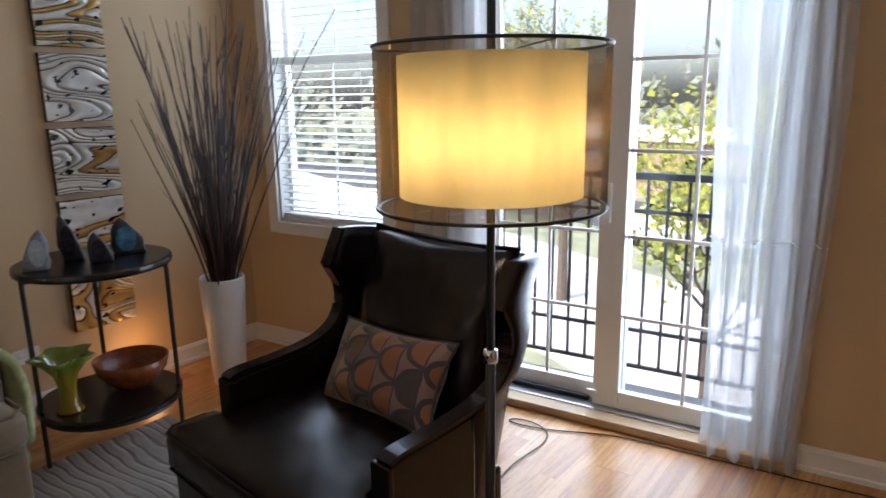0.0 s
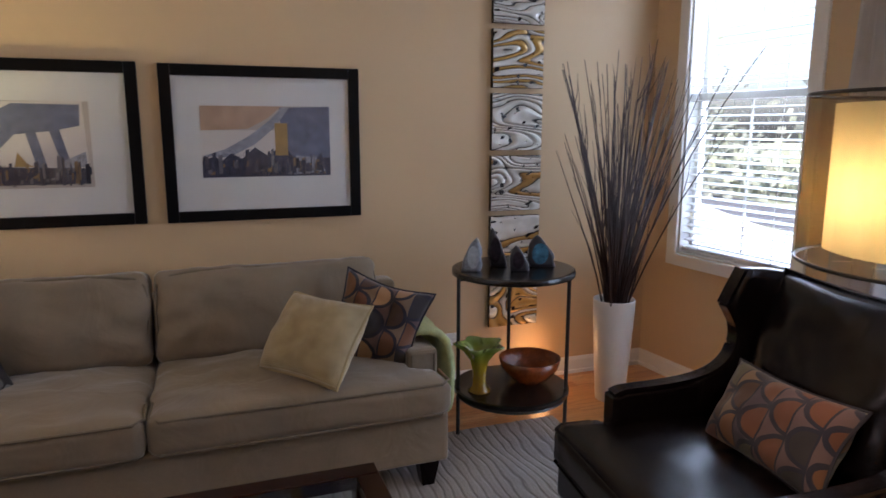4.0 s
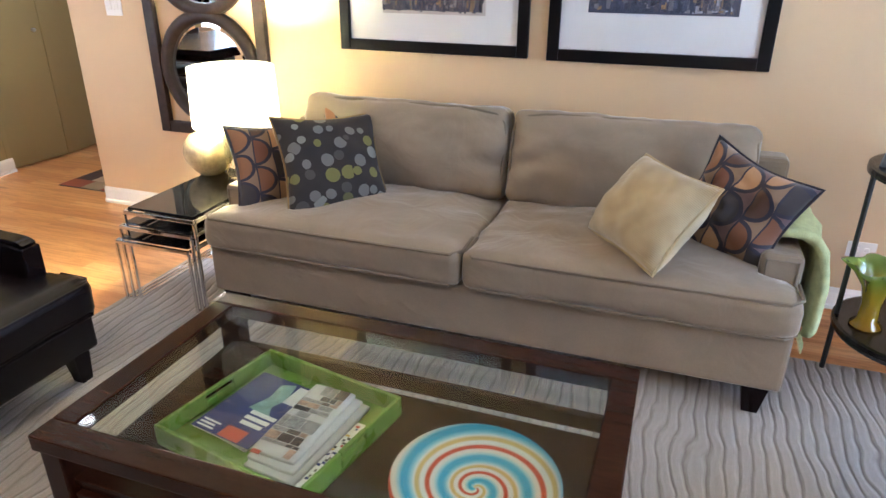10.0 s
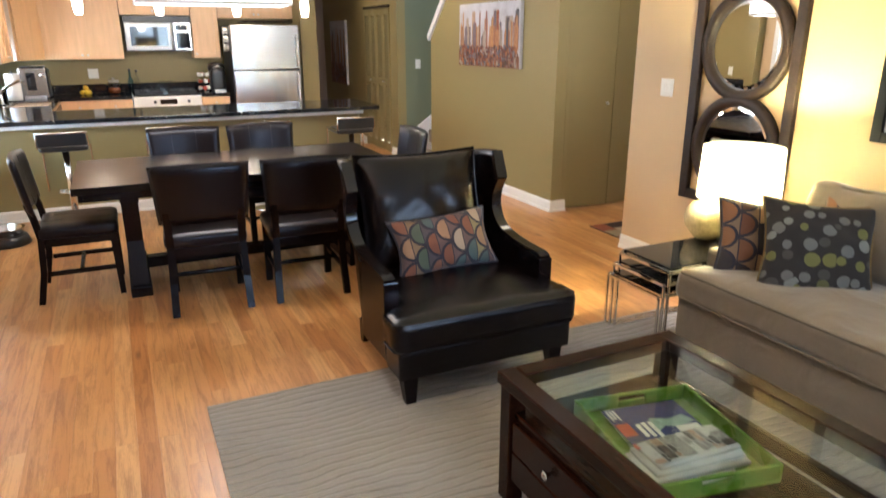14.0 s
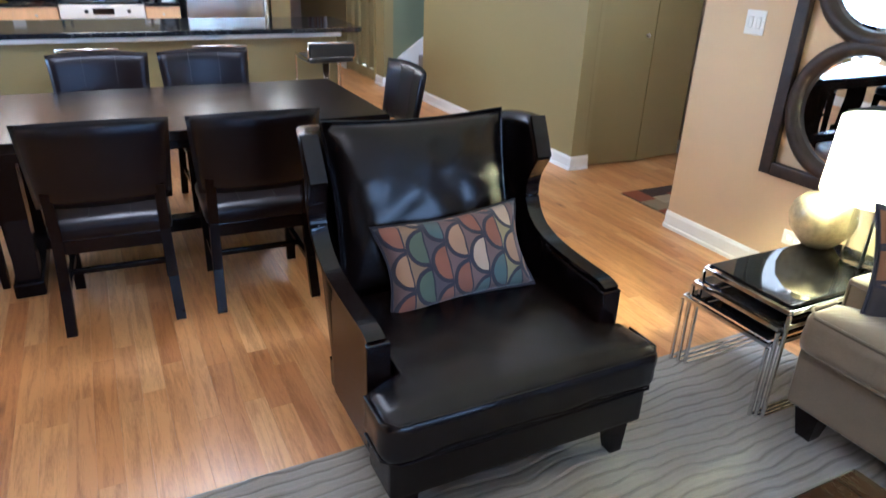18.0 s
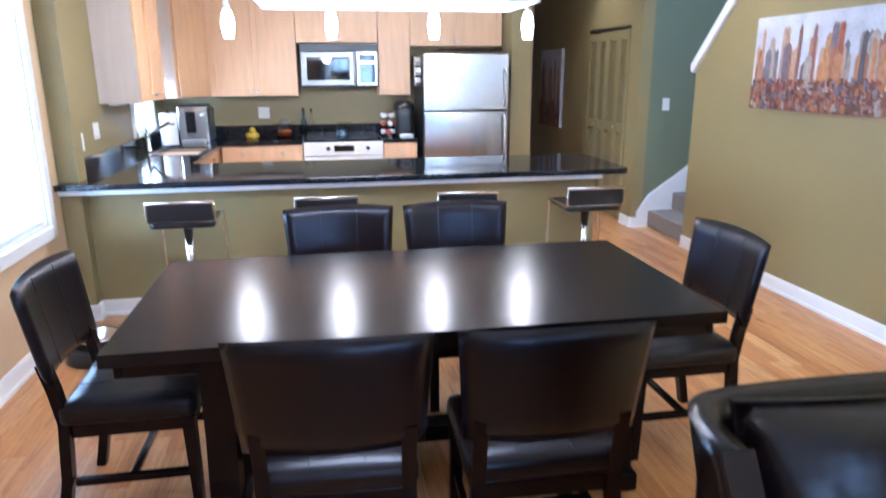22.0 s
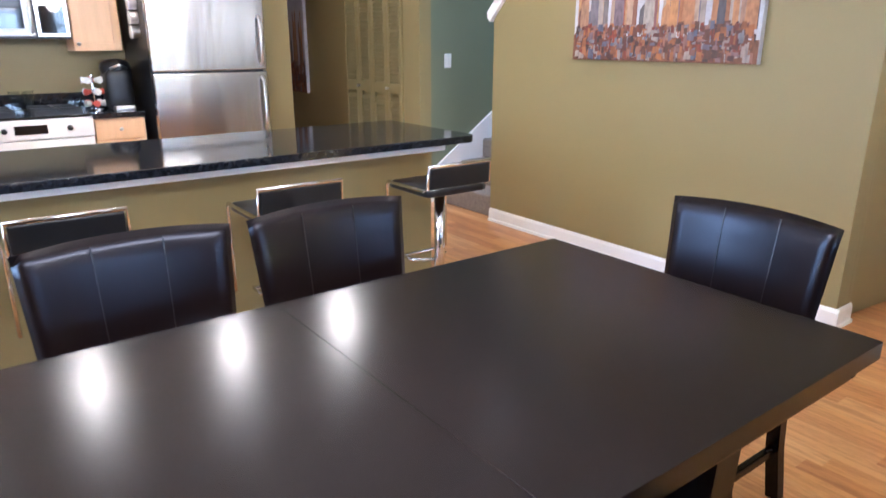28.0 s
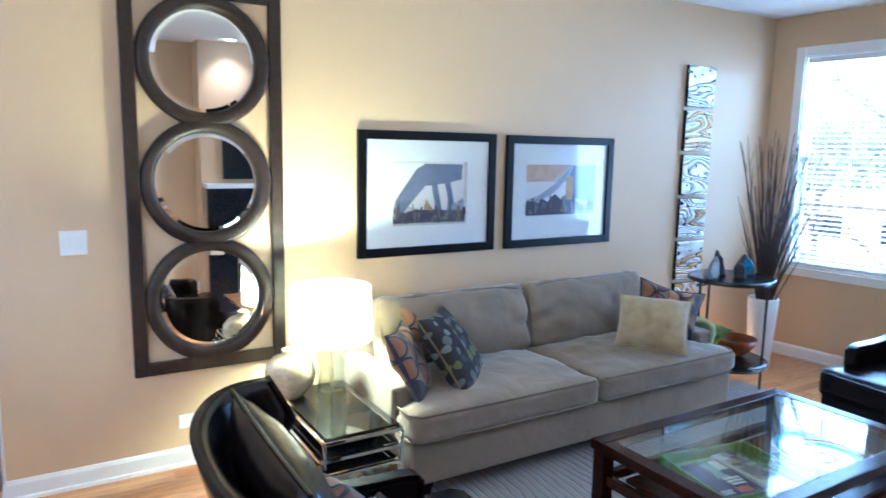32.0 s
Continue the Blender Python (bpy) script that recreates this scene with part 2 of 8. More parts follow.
def sheer(name, color, clear, translucent=0.5, weave=14.0, stretch=0.3):
    """Thin cloth: part open weave, part cloth that lets light through."""
    m = bpy.data.materials.new(name)
    m.use_nodes = True
    t = m.node_tree
    t.nodes.remove(t.nodes["Principled BSDF"])
    tr, df, tl = node(m, "BsdfTransparent"), node(m, "BsdfDiffuse"), node(m, "BsdfTranslucent")
    a, b = node(m, "MixShader"), node(m, "MixShader")
    df.inputs["Color"].default_value = tl.inputs["Color"].default_value = (*color, 1)
    a.inputs[0].default_value, b.inputs[0].default_value = translucent, clear
    n = node(m, "TexNoise", Scale=weave, Detail=4.0)
    link(m, coords(m, (1, 1, stretch)), n.inputs["Vector"])
    link(m, calc(m, "MULTIPLY_ADD", n.outputs[0], 0.25, clear - 0.12), b.inputs[0])
    link(m, df.outputs[0], a.inputs[1])
    link(m, tl.outputs[0], a.inputs[2])
    link(m, a.outputs[0], b.inputs[1])
    link(m, tr.outputs[0], b.inputs[2])
    link(m, b.outputs[0], t.nodes["Material Output"].inputs[0])
    return m


curtain_m = sheer("white_sheer", (0.62, 0.62, 0.62), 0.30, 0.35)
organza = sheer("brown_organza", (0.17, 0.12, 0.07), 0.34, 0.5)


def lit(name, color, strength, weave=0.0, base=(0.8, 0.8, 0.8)):
    m, b = fresh(name, 0.8, Base_Color=(*base, 1), Emission_Strength=strength)
    if weave:
        n = node(m, "TexNoise", Scale=170.0, Detail=5.0)
        link(m, coords(m, (1, 1, 1.8)), n.inputs["Vector"])
        link(m, ramp(m, n.outputs[0], [(0.35, scaled(color, 1 - weave)), (0.65, color)]), b.inputs["Emission Color"])
    else:
        b.inputs["Emission Color"].default_value = (*color, 1)
    return m


shade_amber = sheer("amber_linen", (0.88, 0.76, 0.44), 0.10, 0.8, 110.0, 5.0)
shade_white = sheer("white_linen_shade", (0.93, 0.90, 0.82), 0.10, 0.8, 120.0, 1.5)
shade_big = lit("lit_white_drum", (1.0, 0.97, 0.92), 0.6)
bulb_glass = lit("lit_frosted_glass", (1.0, 0.88, 0.68), 1.6)
can_glow = lit("lit_downlight", (1.0, 0.88, 0.72), 2.6)


def floor_material():
    m, b = fresh("oak_strip", 0.3, Coat_Weight=0.12, Coat_Roughness=0.15, Specular_IOR_Level=0.4)
    oi, geo = node(m, "ObjectInfo"), node(m, "NewGeometry")
    r = calc(m, "FRACT", calc(m, "ADD", oi.outputs["Random"], geo.outputs["Random Per Island"]))
    tc = node(m, "TexCoord")
    mp = node(m, "Mapping")
    mp.inputs["Scale"].default_value = (1.3, 16, 16)
    cb = node(m, "CombineXYZ")
    link(m, calc(m, "MULTIPLY", r, 60), cb.inputs[0])
    link(m, calc(m, "MULTIPLY", r, 23), cb.inputs[1])
    link(m, cb.outputs[0], mp.inputs["Location"])
    link(m, tc.outputs["Object"], mp.inputs["Vector"])
    n = node(m, "TexNoise", Scale=2.2, Detail=6.0, Distortion=1.2)
    fine = node(m, "TexNoise", Scale=22.0, Detail=4.0)
    knot = node(m, "TexVoronoi", Scale=0.9)
    for k in (n, fine):
        link(m, mp.outputs[0], k.inputs["Vector"])
    link(m, coords(m, (1, 4, 1), shift=True), knot.inputs["Vector"])
    tone = ramp(m, r, [(0.0, (0.63, 0.325, 0.118)), (0.3, (0.55, 0.262, 0.085)), (0.55, (0.70, 0.40, 0.17)), (0.8, (0.47, 0.20, 0.06)), (1.0, (0.61, 0.31, 0.108))])
    streak = ramp(m, calc(m, "MULTIPLY_ADD", fine.outputs[0], 0.35, calc(m, "MULTIPLY", n.outputs[0], 0.65)), [(0.34, (0.62, 0.56, 0.50)), (0.55, (1, 1, 1)), (0.75, (1.0, 0.98, 0.94))])
    mx = node(m, "Mix", data_type="RGBA", blend_type="MULTIPLY")
    mx.inputs[0].default_value = 1.0
    link(m, tone, mx.inputs[6])
    link(m, streak, mx.inputs[7])
    mx2 = node(m, "Mix", data_type="RGBA", blend_type="MIX")
    link(m, ramp(m, knot.outputs["Distance"], [(0.0, (1, 1, 1)), (0.035, (0.5, 0.5, 0.5)), (0.07, (0, 0, 0))]), mx2.inputs[0])
    link(m, mx.outputs[2], mx2.inputs[6])
    mx2.inputs[7].default_value = (0.12, 0.035, 0.012, 1)
    link(m, mx2.outputs[2], b.inputs["Base Color"])
    link(m, calc(m, "MULTIPLY_ADD", fine.outputs[0], 0.16, 0.24), b.inputs["Roughness"])
    bumped(m, b, fine.outputs[0], 0.05, 0.002)
    return m


oak = floor_material()


def rug_material():
    m, b = fresh("carved_wool", 0.95, Sheen_Weight=0.3)
    co = coords(m)
    sep = node(m, "SeparateXYZ")
    link(m, co, sep.inputs[0])
    warp, drift, fine = node(m, "TexNoise", Scale=1.6, Detail=1.5), node(m, "TexNoise", Scale=5.5, Detail=1.5), node(m, "TexNoise", Scale=16.0, Detail=1.0)
    link(m, coords(m, (1, 0.8, 1)), warp.inputs["Vector"])
    link(m, coords(m, (1, 0.6, 1)), drift.inputs["Vector"])
    link(m, coords(m, (1, 0.5, 1)), fine.inputs["Vector"])
    bend = calc(m, "ADD", calc(m, "MULTIPLY", drift.outputs[0], 1.35), calc(m, "MULTIPLY", fine.outputs[0], 0.55))
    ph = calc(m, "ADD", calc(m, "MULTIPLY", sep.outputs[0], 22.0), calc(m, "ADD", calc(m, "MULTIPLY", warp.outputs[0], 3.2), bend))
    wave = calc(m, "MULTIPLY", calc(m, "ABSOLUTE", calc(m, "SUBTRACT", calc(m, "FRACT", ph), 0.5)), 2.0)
    n = node(m, "TexNoise", Scale=380.0, Detail=2.0)
    n2 = node(m, "TexNoise", Scale=2.5, Detail=3.0)
    link(m, co, n.inputs["Vector"])
    link(m, co, n2.inputs["Vector"])
    # tones darken into each groove: shade of the carving put into the colour
    groove_shade = ramp(m, wave, [(0.0, (0.12, 0.104, 0.092)), (0.09, (0.17, 0.15, 0.132)), (0.24, (0.28, 0.255, 0.23)), (0.6, (0.34, 0.315, 0.285)), (1.0, (0.29, 0.265, 0.24))])
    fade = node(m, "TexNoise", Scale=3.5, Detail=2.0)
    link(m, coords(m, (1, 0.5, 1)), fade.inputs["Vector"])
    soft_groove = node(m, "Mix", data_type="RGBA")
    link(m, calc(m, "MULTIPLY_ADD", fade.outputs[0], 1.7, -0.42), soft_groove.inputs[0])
    link(m, groove_shade, soft_groove.inputs[6])
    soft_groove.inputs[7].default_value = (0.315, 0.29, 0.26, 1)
    mx = node(m, "Mix", data_type="RGBA", blend_type="MULTIPLY")
    mx.inputs[0].default_value = 1.0
    link(m, soft_groove.outputs[2], mx.inputs[6])
    link(m, ramp(m, calc(m, "MULTIPLY_ADD", n.outputs[0], 0.6, calc(m, "MULTIPLY", n2.outputs[0], 0.4)), [(0.3, (0.74, 0.72, 0.70)), (0.7, (1, 1, 1))]), mx.inputs[7])
    link(m, mx.outputs[2], b.inputs["Base Color"])
    bumped(m, b, calc(m, "MULTIPLY_ADD", n.outputs[0], 0.25, calc(m, "MINIMUM", calc(m, "MULTIPLY", wave, 2.2), 1.0)), 0.6, 0.011)
    return m


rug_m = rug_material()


def swirl_material():
    """Panels of flowing relief: contour bands of silver and gold parted by black lines."""
    m, b = fresh("swirl_relief", 0.30, 0.25)
    co = coords(m, (1.5, 1.0, 4.2), shift=True)
    n = node(m, "TexNoise", Scale=1.35, Detail=0.0, Distortion=0.9)
    link(m, co, n.inputs["Vector"])
    level = calc(m, "MULTIPLY", n.outputs[0], 12.0)
    f = calc(m, "FRACT", level)
    wn = node(m, "TexWhiteNoise")
    cb = node(m, "CombineXYZ")
    link(m, calc(m, "FLOOR", level), cb.inputs[0])
    link(m, node(m, "ObjectInfo").outputs["Random"], cb.inputs[1])
    link(m, cb.outputs[0], wn.inputs["Vector"])
    tone = ramp(m, wn.outputs["Value"], [(0.0, (0.62, 0.60, 0.54)), (0.42, (0.70, 0.69, 0.64)), (0.60, (0.50, 0.29, 0.07)), (0.82, (0.38, 0.20, 0.045)), (0.92, (0.60, 0.57, 0.50))], True)
    shade = ramp(m, f, [(0.0, (0.02, 0.016, 0.012)), (0.08, (0.03, 0.022, 0.015)), (0.15, (0.80, 0.78, 0.74)), (0.6, (1, 1, 1)), (1.0, (0.70, 0.66, 0.60))])
    mx = node(m, "Mix", data_type="RGBA", blend_type="MULTIPLY")
    mx.inputs[0].default_value = 1.0
    link(m, tone, mx.inputs[6])
    link(m, shade, mx.inputs[7])
    link(m, mx.outputs[2], b.inputs["Base Color"])
    bumped(m, b, calc(m, "SINE", calc(m, "MULTIPLY", f, math.pi)), 0.7, 0.012)
    return m


swirl_m = swirl_material()


def oval_cloth(name, across, up, shift, cols):
    """Columns of outlined half ovals in rust, tan, sage, cream and slate, on the cloth's own UV."""
    m, b = fresh(name, 0.8, Sheen_Weight=0.2)
    uv = node(m, "TexCoord")
    sep = node(m, "SeparateXYZ")
    link(m, uv.outputs["UV"], sep.inputs[0])
    u = calc(m, "MULTIPLY", sep.outputs[0], across)
    col = calc(m, "FLOOR", u)
    v = calc(m, "ADD", calc(m, "MULTIPLY", sep.outputs[1], up), calc(m, "MULTIPLY", col, 0.5))
    row = calc(m, "FLOOR", v)
    fx = calc(m, "SUBTRACT", calc(m, "FRACT", u), shift)
    fy = calc(m, "SUBTRACT", calc(m, "FRACT", v), 0.5)
    d = calc(m, "SQRT", calc(m, "ADD", calc(m, "POWER", calc(m, "MULTIPLY", fx, 1.0 / (1.0 - shift)), 2), calc(m, "POWER", calc(m, "MULTIPLY", fy, 2.0), 2)))
    cb = node(m, "CombineXYZ")
    link(m, col, cb.inputs[0])
    link(m, row, cb.inputs[1])
    wn = node(m, "TexWhiteNoise")
    link(m, cb.outputs[0], wn.inputs["Vector"])
    inside = ramp(m, wn.outputs["Value"], cols, True)
    wn2 = node(m, "TexWhiteNoise")
    cb2 = node(m, "CombineXYZ")
    link(m, col, cb2.inputs[0])
    link(m, cb2.outputs[0], wn2.inputs["Vector"])
    ground = ramp(m, wn2.outputs["Value"], [(0.0, (0.12, 0.07, 0.065)), (0.35, (0.20, 0.125, 0.07)), (0.65, (0.07, 0.05, 0.06)), (0.85, (0.22, 0.18, 0.085))], True)
    pick = node(m, "Mix", data_type="RGBA")
    link(m, calc(m, "LESS_THAN", d, 0.92), pick.inputs[0])
    link(m, ground, pick.inputs[6])
    link(m, inside, pick.inputs[7])
    edge = calc(m, "MULTIPLY", calc(m, "GREATER_THAN", d, 0.80), calc(m, "LESS_THAN", d, 1.0))
    seam = calc(m, "LESS_THAN", calc(m, "FRACT", u), 0.075)
    out = node(m, "Mix", data_type="RGBA")
    link(m, calc(m, "MAXIMUM", edge, seam), out.inputs[0])
    link(m, pick.outputs[2], out.inputs[6])
    out.inputs[7].default_value = (0.018, 0.015, 0.028, 1)
    link(m, out.outputs[2], b.inputs["Base Color"])
    n = node(m, "TexNoise", Scale=350.0, Detail=2.0)
    link(m, coords(m), n.inputs["Vector"])
    bumped(m, b, n.outputs[0], 0.25, 0.002)
    return m


MUTED = [(0.0, (0.19, 0.065, 0.035)), (0.18, (0.30, 0.17, 0.095)), (0.34, (0.075, 0.10, 0.065)), (0.46, (0.38, 0.28, 0.20)), (0.62, (0.06, 0.095, 0.095)), (0.76, (0.21, 0.08, 0.045)), (0.9, (0.34, 0.32, 0.23))]
RUSSET = [(0.0, (0.14, 0.046, 0.018)), (0.2, (0.075, 0.034, 0.018)), (0.36, (0.22, 0.095, 0.034)), (0.52, (0.03, 0.022, 0.021)), (0.66, (0.16, 0.062, 0.024)), (0.8, (0.085, 0.07, 0.042)), (0.92, (0.36, 0.20, 0.09))]
oval_m = oval_cloth("oval_print_cloth", 4.7, 3.0, 0.075, RUSSET)
oval_wide = oval_cloth("oval_print_cloth_fine", -7.6, 2.2, 0.05, MUTED)
oval_russet = oval_cloth("oval_print_cloth_russet", -5.4, 2.3, 0.06, RUSSET)


def dot_material():
    m, b = fresh("dotted_cloth", 0.85)
    tc = node(m, "TexCoord")
    v = node(m, "TexVoronoi", voronoi_dimensions="2D", Scale=6.4, Randomness=0.8)
    link(m, tc.outputs["UV"], v.inputs["Vector"])
    sep = node(m, "SeparateColor")
    link(m, v.outputs["Color"], sep.inputs[0])
    rad = calc(m, "MULTIPLY_ADD", sep.outputs[0], 0.26, 0.18)
    dots = ramp(m, sep.outputs[1], [(0.0, (0.12, 0.115, 0.105)), (0.3, (0.13, 0.12, 0.03)), (0.5, (0.05, 0.042, 0.036)), (0.72, (0.17, 0.17, 0.155)), (0.88, (0.09, 0.085, 0.025))], True)
    mx = node(m, "Mix", data_type="RGBA")
    link(m, calc(m, "LESS_THAN", v.outputs["Distance"], rad), mx.inputs[0])
    mx.inputs[6].default_value = (0.018, 0.013, 0.011, 1)
    link(m, dots, mx.inputs[7])
    link(m, mx.outputs[2], b.inputs["Base Color"])
    n = node(m, "TexNoise", Scale=300.0, Detail=2.0)
    link(m, coords(m), n.inputs["Vector"])
    bumped(m, b, n.outputs[0], 0.3, 0.002)
    return m


dot_m = dot_material()


def corduroy_material():
    """Cream corduroy with fine ribs across the cloth's UV."""
    m, b = fresh("cream_corduroy", 0.9, Sheen_Weight=0.3)
    sep = node(m, "SeparateXYZ")
    link(m, node(m, "TexCoord").outputs["UV"], sep.inputs[0])
    rib = calc(m, "SINE", calc(m, "MULTIPLY", sep.outputs[1], 2 * math.pi * 56))
    n = node(m, "TexNoise", Scale=9.0, Detail=4.0)
    link(m, coords(m), n.inputs["Vector"])
    tone = ramp(m, calc(m, "MULTIPLY_ADD", rib, 0.06, n.outputs[0]), [(0.25, (0.27, 0.20, 0.095)), (0.5, (0.40, 0.305, 0.155)), (0.75, (0.47, 0.37, 0.20))])
    link(m, tone, b.inputs["Base Color"])
    bumped(m, b, rib, 0.5, 0.0022)
    return m


cream_cord = corduroy_material()


def spiral_material(radius):
    m, b = fresh("spiral_glass", 0.08, Coat_Weight=0.5)
    sep = node(m, "SeparateXYZ")
    link(m, node(m, "TexCoord").outputs["Object"], sep.inputs[0])
    x, y = sep.outputs[0], sep.outputs[1]
    r = calc(m, "DIVIDE", calc(m, "SQRT", calc(m, "ADD", calc(m, "POWER", x, 2), calc(m, "POWER", y, 2))), radius)
    a = calc(m, "DIVIDE", calc(m, "ARCTAN2", y, x), 2 * math.pi)
    s = calc(m, "FRACT", calc(m, "ADD", calc(m, "MULTIPLY", calc(m, "POWER", r, 0.8), 2.6), a))
    W, B, L, G, R = (0.62, 0.58, 0.50), (0.045, 0.30, 0.46), (0.28, 0.50, 0.58), (0.50, 0.36, 0.12), (0.42, 0.05, 0.015)
    link(m, ramp(m, s, [(0.0, W), (0.08, W), (0.11, R), (0.21, R), (0.25, W), (0.36, W), (0.40, G), (0.48, G), (0.52, W), (0.60, L), (0.70, B), (0.84, B), (0.90, L), (1.0, W)]), b.inputs["Base Color"])
    return m


def island_paint(name, stops, rough=0.55):
    m, b = fresh(name, rough)
    geo = node(m, "NewGeometry")
    n = node(m, "TexNoise", Scale=45.0, Detail=5.0)
    link(m, coords(m, (1, 1, 0.4)), n.inputs["Vector"])
    tone = ramp(m, geo.outputs["Random Per Island"], stops)
    mx = node(m, "Mix", data_type="RGBA", blend_type="MULTIPLY")
    mx.inputs[0].default_value = 1.0
    link(m, tone, mx.inputs[6])
    link(m, ramp(m, n.outputs[0], [(0.3, (0.6, 0.6, 0.62)), (0.62, (1, 1, 1))]), mx.inputs[7])
    link(m, mx.outputs[2], b.inputs["Base Color"])
    bumped(m, b, n.outputs[0], 0.4, 0.003)
    return m


tower_paint = island_paint("tower_paint", [(0.0, (0.40, 0.15, 0.05)), (0.17, (0.06, 0.055, 0.07)), (0.33, (0.42, 0.35, 0.29)), (0.5, (0.52, 0.24, 0.075)), (0.66, (0.15, 0.16, 0.21)), (0.83, (0.33, 0.085, 0.04)), (1.0, (0.58, 0.33, 0.13))])
low_paint = island_paint("street_paint", [(0.0, (0.26, 0.05, 0.02)), (0.25, (0.05, 0.03, 0.028)), (0.45, (0.40, 0.14, 0.04)), (0.65, (0.10, 0.12, 0.18)), (0.78, (0.40, 0.33, 0.28)), (0.86, (0.16, 0.05, 0.03)), (1.0, (0.12, 0.05, 0.03))])
sky_paint = surface("pale_sky_paint", (0.50, 0.50, 0.545), 0.6, vary=0.22, scale=7, grain=60, bump=0.3)
leaf_m = island_paint("spring_leaf", [(0.0, (0.13, 0.17, 0.02)), (0.5, (0.26, 0.28, 0.03)), (1.0, (0.36, 0.34, 0.04))], 0.6)
# ---- shapes ----
def box(bm, x0, x1, y0, y1, z0, z1):
    vs = [bm.verts.new((x, y, z)) for x in (x0, x1) for y in (y0, y1) for z in (z0, z1)]
    for f in ((0, 1, 3, 2), (4, 6, 7, 5), (0, 4, 5, 1), (2, 3, 7, 6), (0, 2, 6, 4), (1, 5, 7, 3)):
        bm.faces.new([vs[i] for i in f])
    return vs


def soft(bm, width, segments=2):
    bmesh.ops.bevel(bm, geom=list(bm.edges), offset=width, segments=segments, affect="EDGES", profile=0.6)


def rbox(x0, x1, y0, y1, z0, z1, r=0.006, segments=2):
    bm = bmesh.new()
    box(bm, x0, x1, y0, y1, z0, z1)
    if r:
        soft(bm, r, segments)
    return bm


def prism(outline, a, b, axis="y", r=0.0):
    """A flat outline given thickness from a to b along an axis."""
    bm = bmesh.new()
    put = {"x": lambda p, k: (k, p[0], p[1]), "y": lambda p, k: (p[0], k, p[1]), "z": lambda p, k: (p[0], p[1], k)}[axis]
    v0, v1 = [bm.verts.new(put(p, a)) for p in outline], [bm.verts.new(put(p, b)) for p in outline]
    n = len(outline)
    bm.faces.new(v0)
    bm.faces.new(v1[::-1])
    for i in range(n):
        bm.faces.new((v0[i], v1[i], v1[(i + 1) % n], v0[(i + 1) % n]))
    bmesh.ops.recalc_face_normals(bm, faces=list(bm.faces))
    if r:
        soft(bm, r)
    return bm


def lathe(profile, n=32, bm=None, at=(0, 0, 0), wave=None, caps=True):
    """Turned round the upright axis: profile of (radius, height)."""
    bm = bm or bmesh.new()
    rings = []
    for i, (r, z) in enumerate(profile):
        ring = []
        for k in range(n):
            a = 2 * math.pi * k / n
            rr = r * (1 + (wave(a, i / (len(profile) - 1)) if wave else 0))
            ring.append(bm.verts.new((at[0] + rr * math.cos(a), at[1] + rr * math.sin(a), at[2] + z)))
        rings.append(ring)
    for p, q in zip(rings, rings[1:]):
        for k in range(n):
            bm.faces.new((p[k], p[(k + 1) % n], q[(k + 1) % n], q[k]))
    if caps and profile[0][0] > 1e-6:
        bm.faces.new(rings[0][::-1])
    if caps and profile[-1][0] > 1e-6:
        bm.faces.new(rings[-1])
    bmesh.ops.remove_doubles(bm, verts=list(bm.verts), dist=1e-5)
    return bm


def tube(points, radius, n=8, bm=None, closed=False):
    """A round bar along points; radius may be one number or one for each point."""
    bm = bm or bmesh.new()
    pts = [Vector(p) for p in points]
    rings = []
    side = None
    for i, p in enumerate(pts):
        d = (pts[min(i + 1, len(pts) - 1)] - pts[max(i - 1, 0)]).normalized()
        if closed:
            d = (pts[(i + 1) % len(pts)] - pts[i - 1]).normalized()
        if side is None:
            side = d.orthogonal().normalized()
        side = (side - d * side.dot(d)).normalized()
        other = d.cross(side)
        r = radius[i] if isinstance(radius, (list, tuple)) else radius
        rings.append([bm.verts.new(p + (side * math.cos(2 * math.pi * k / n) + other * math.sin(2 * math.pi * k / n)) * r) for k in range(n)])
    pairs = list(zip(rings, rings[1:])) + ([(rings[-1], rings[0])] if closed else [])
    for p, q in pairs:
        for k in range(n):
            bm.faces.new((p[k], p[(k + 1) % n], q[(k + 1) % n], q[k]))
    if not closed:
        bm.faces.new(rings[0][::-1])
        bm.faces.new(rings[-1])
    return bm


def bar(points, w, h, bm=None):
    """A square-edged bar along points in one upright plane: w across, h thick."""
    bm = bm or bmesh.new()
    pts = [Vector(p) for p in points]
    rings = []
    for i, p in enumerate(pts):
        d = (pts[min(i + 1, len(pts) - 1)] - pts[max(i - 1, 0)]).normalized()
        s = Vector((-d.y, d.x, 0))
        s = s.normalized() if s.length > 0.3 else Vector((0, 1, 0))
        u = d.cross(s).normalized()
        rings.append([bm.verts.new(p + s * a * w / 2 + u * b * h / 2) for a, b in ((-1, -1), (1, -1), (1, 1), (-1, 1))])
    for p, q in zip(rings, rings[1:]):
        for k in range(4):
            bm.faces.new((p[k], p[(k + 1) % 4], q[(k + 1) % 4], q[k]))
    bm.faces.new(rings[0][::-1])
    bm.faces.new(rings[-1])
    bmesh.ops.recalc_face_normals(bm, faces=list(bm.faces))
    return bm


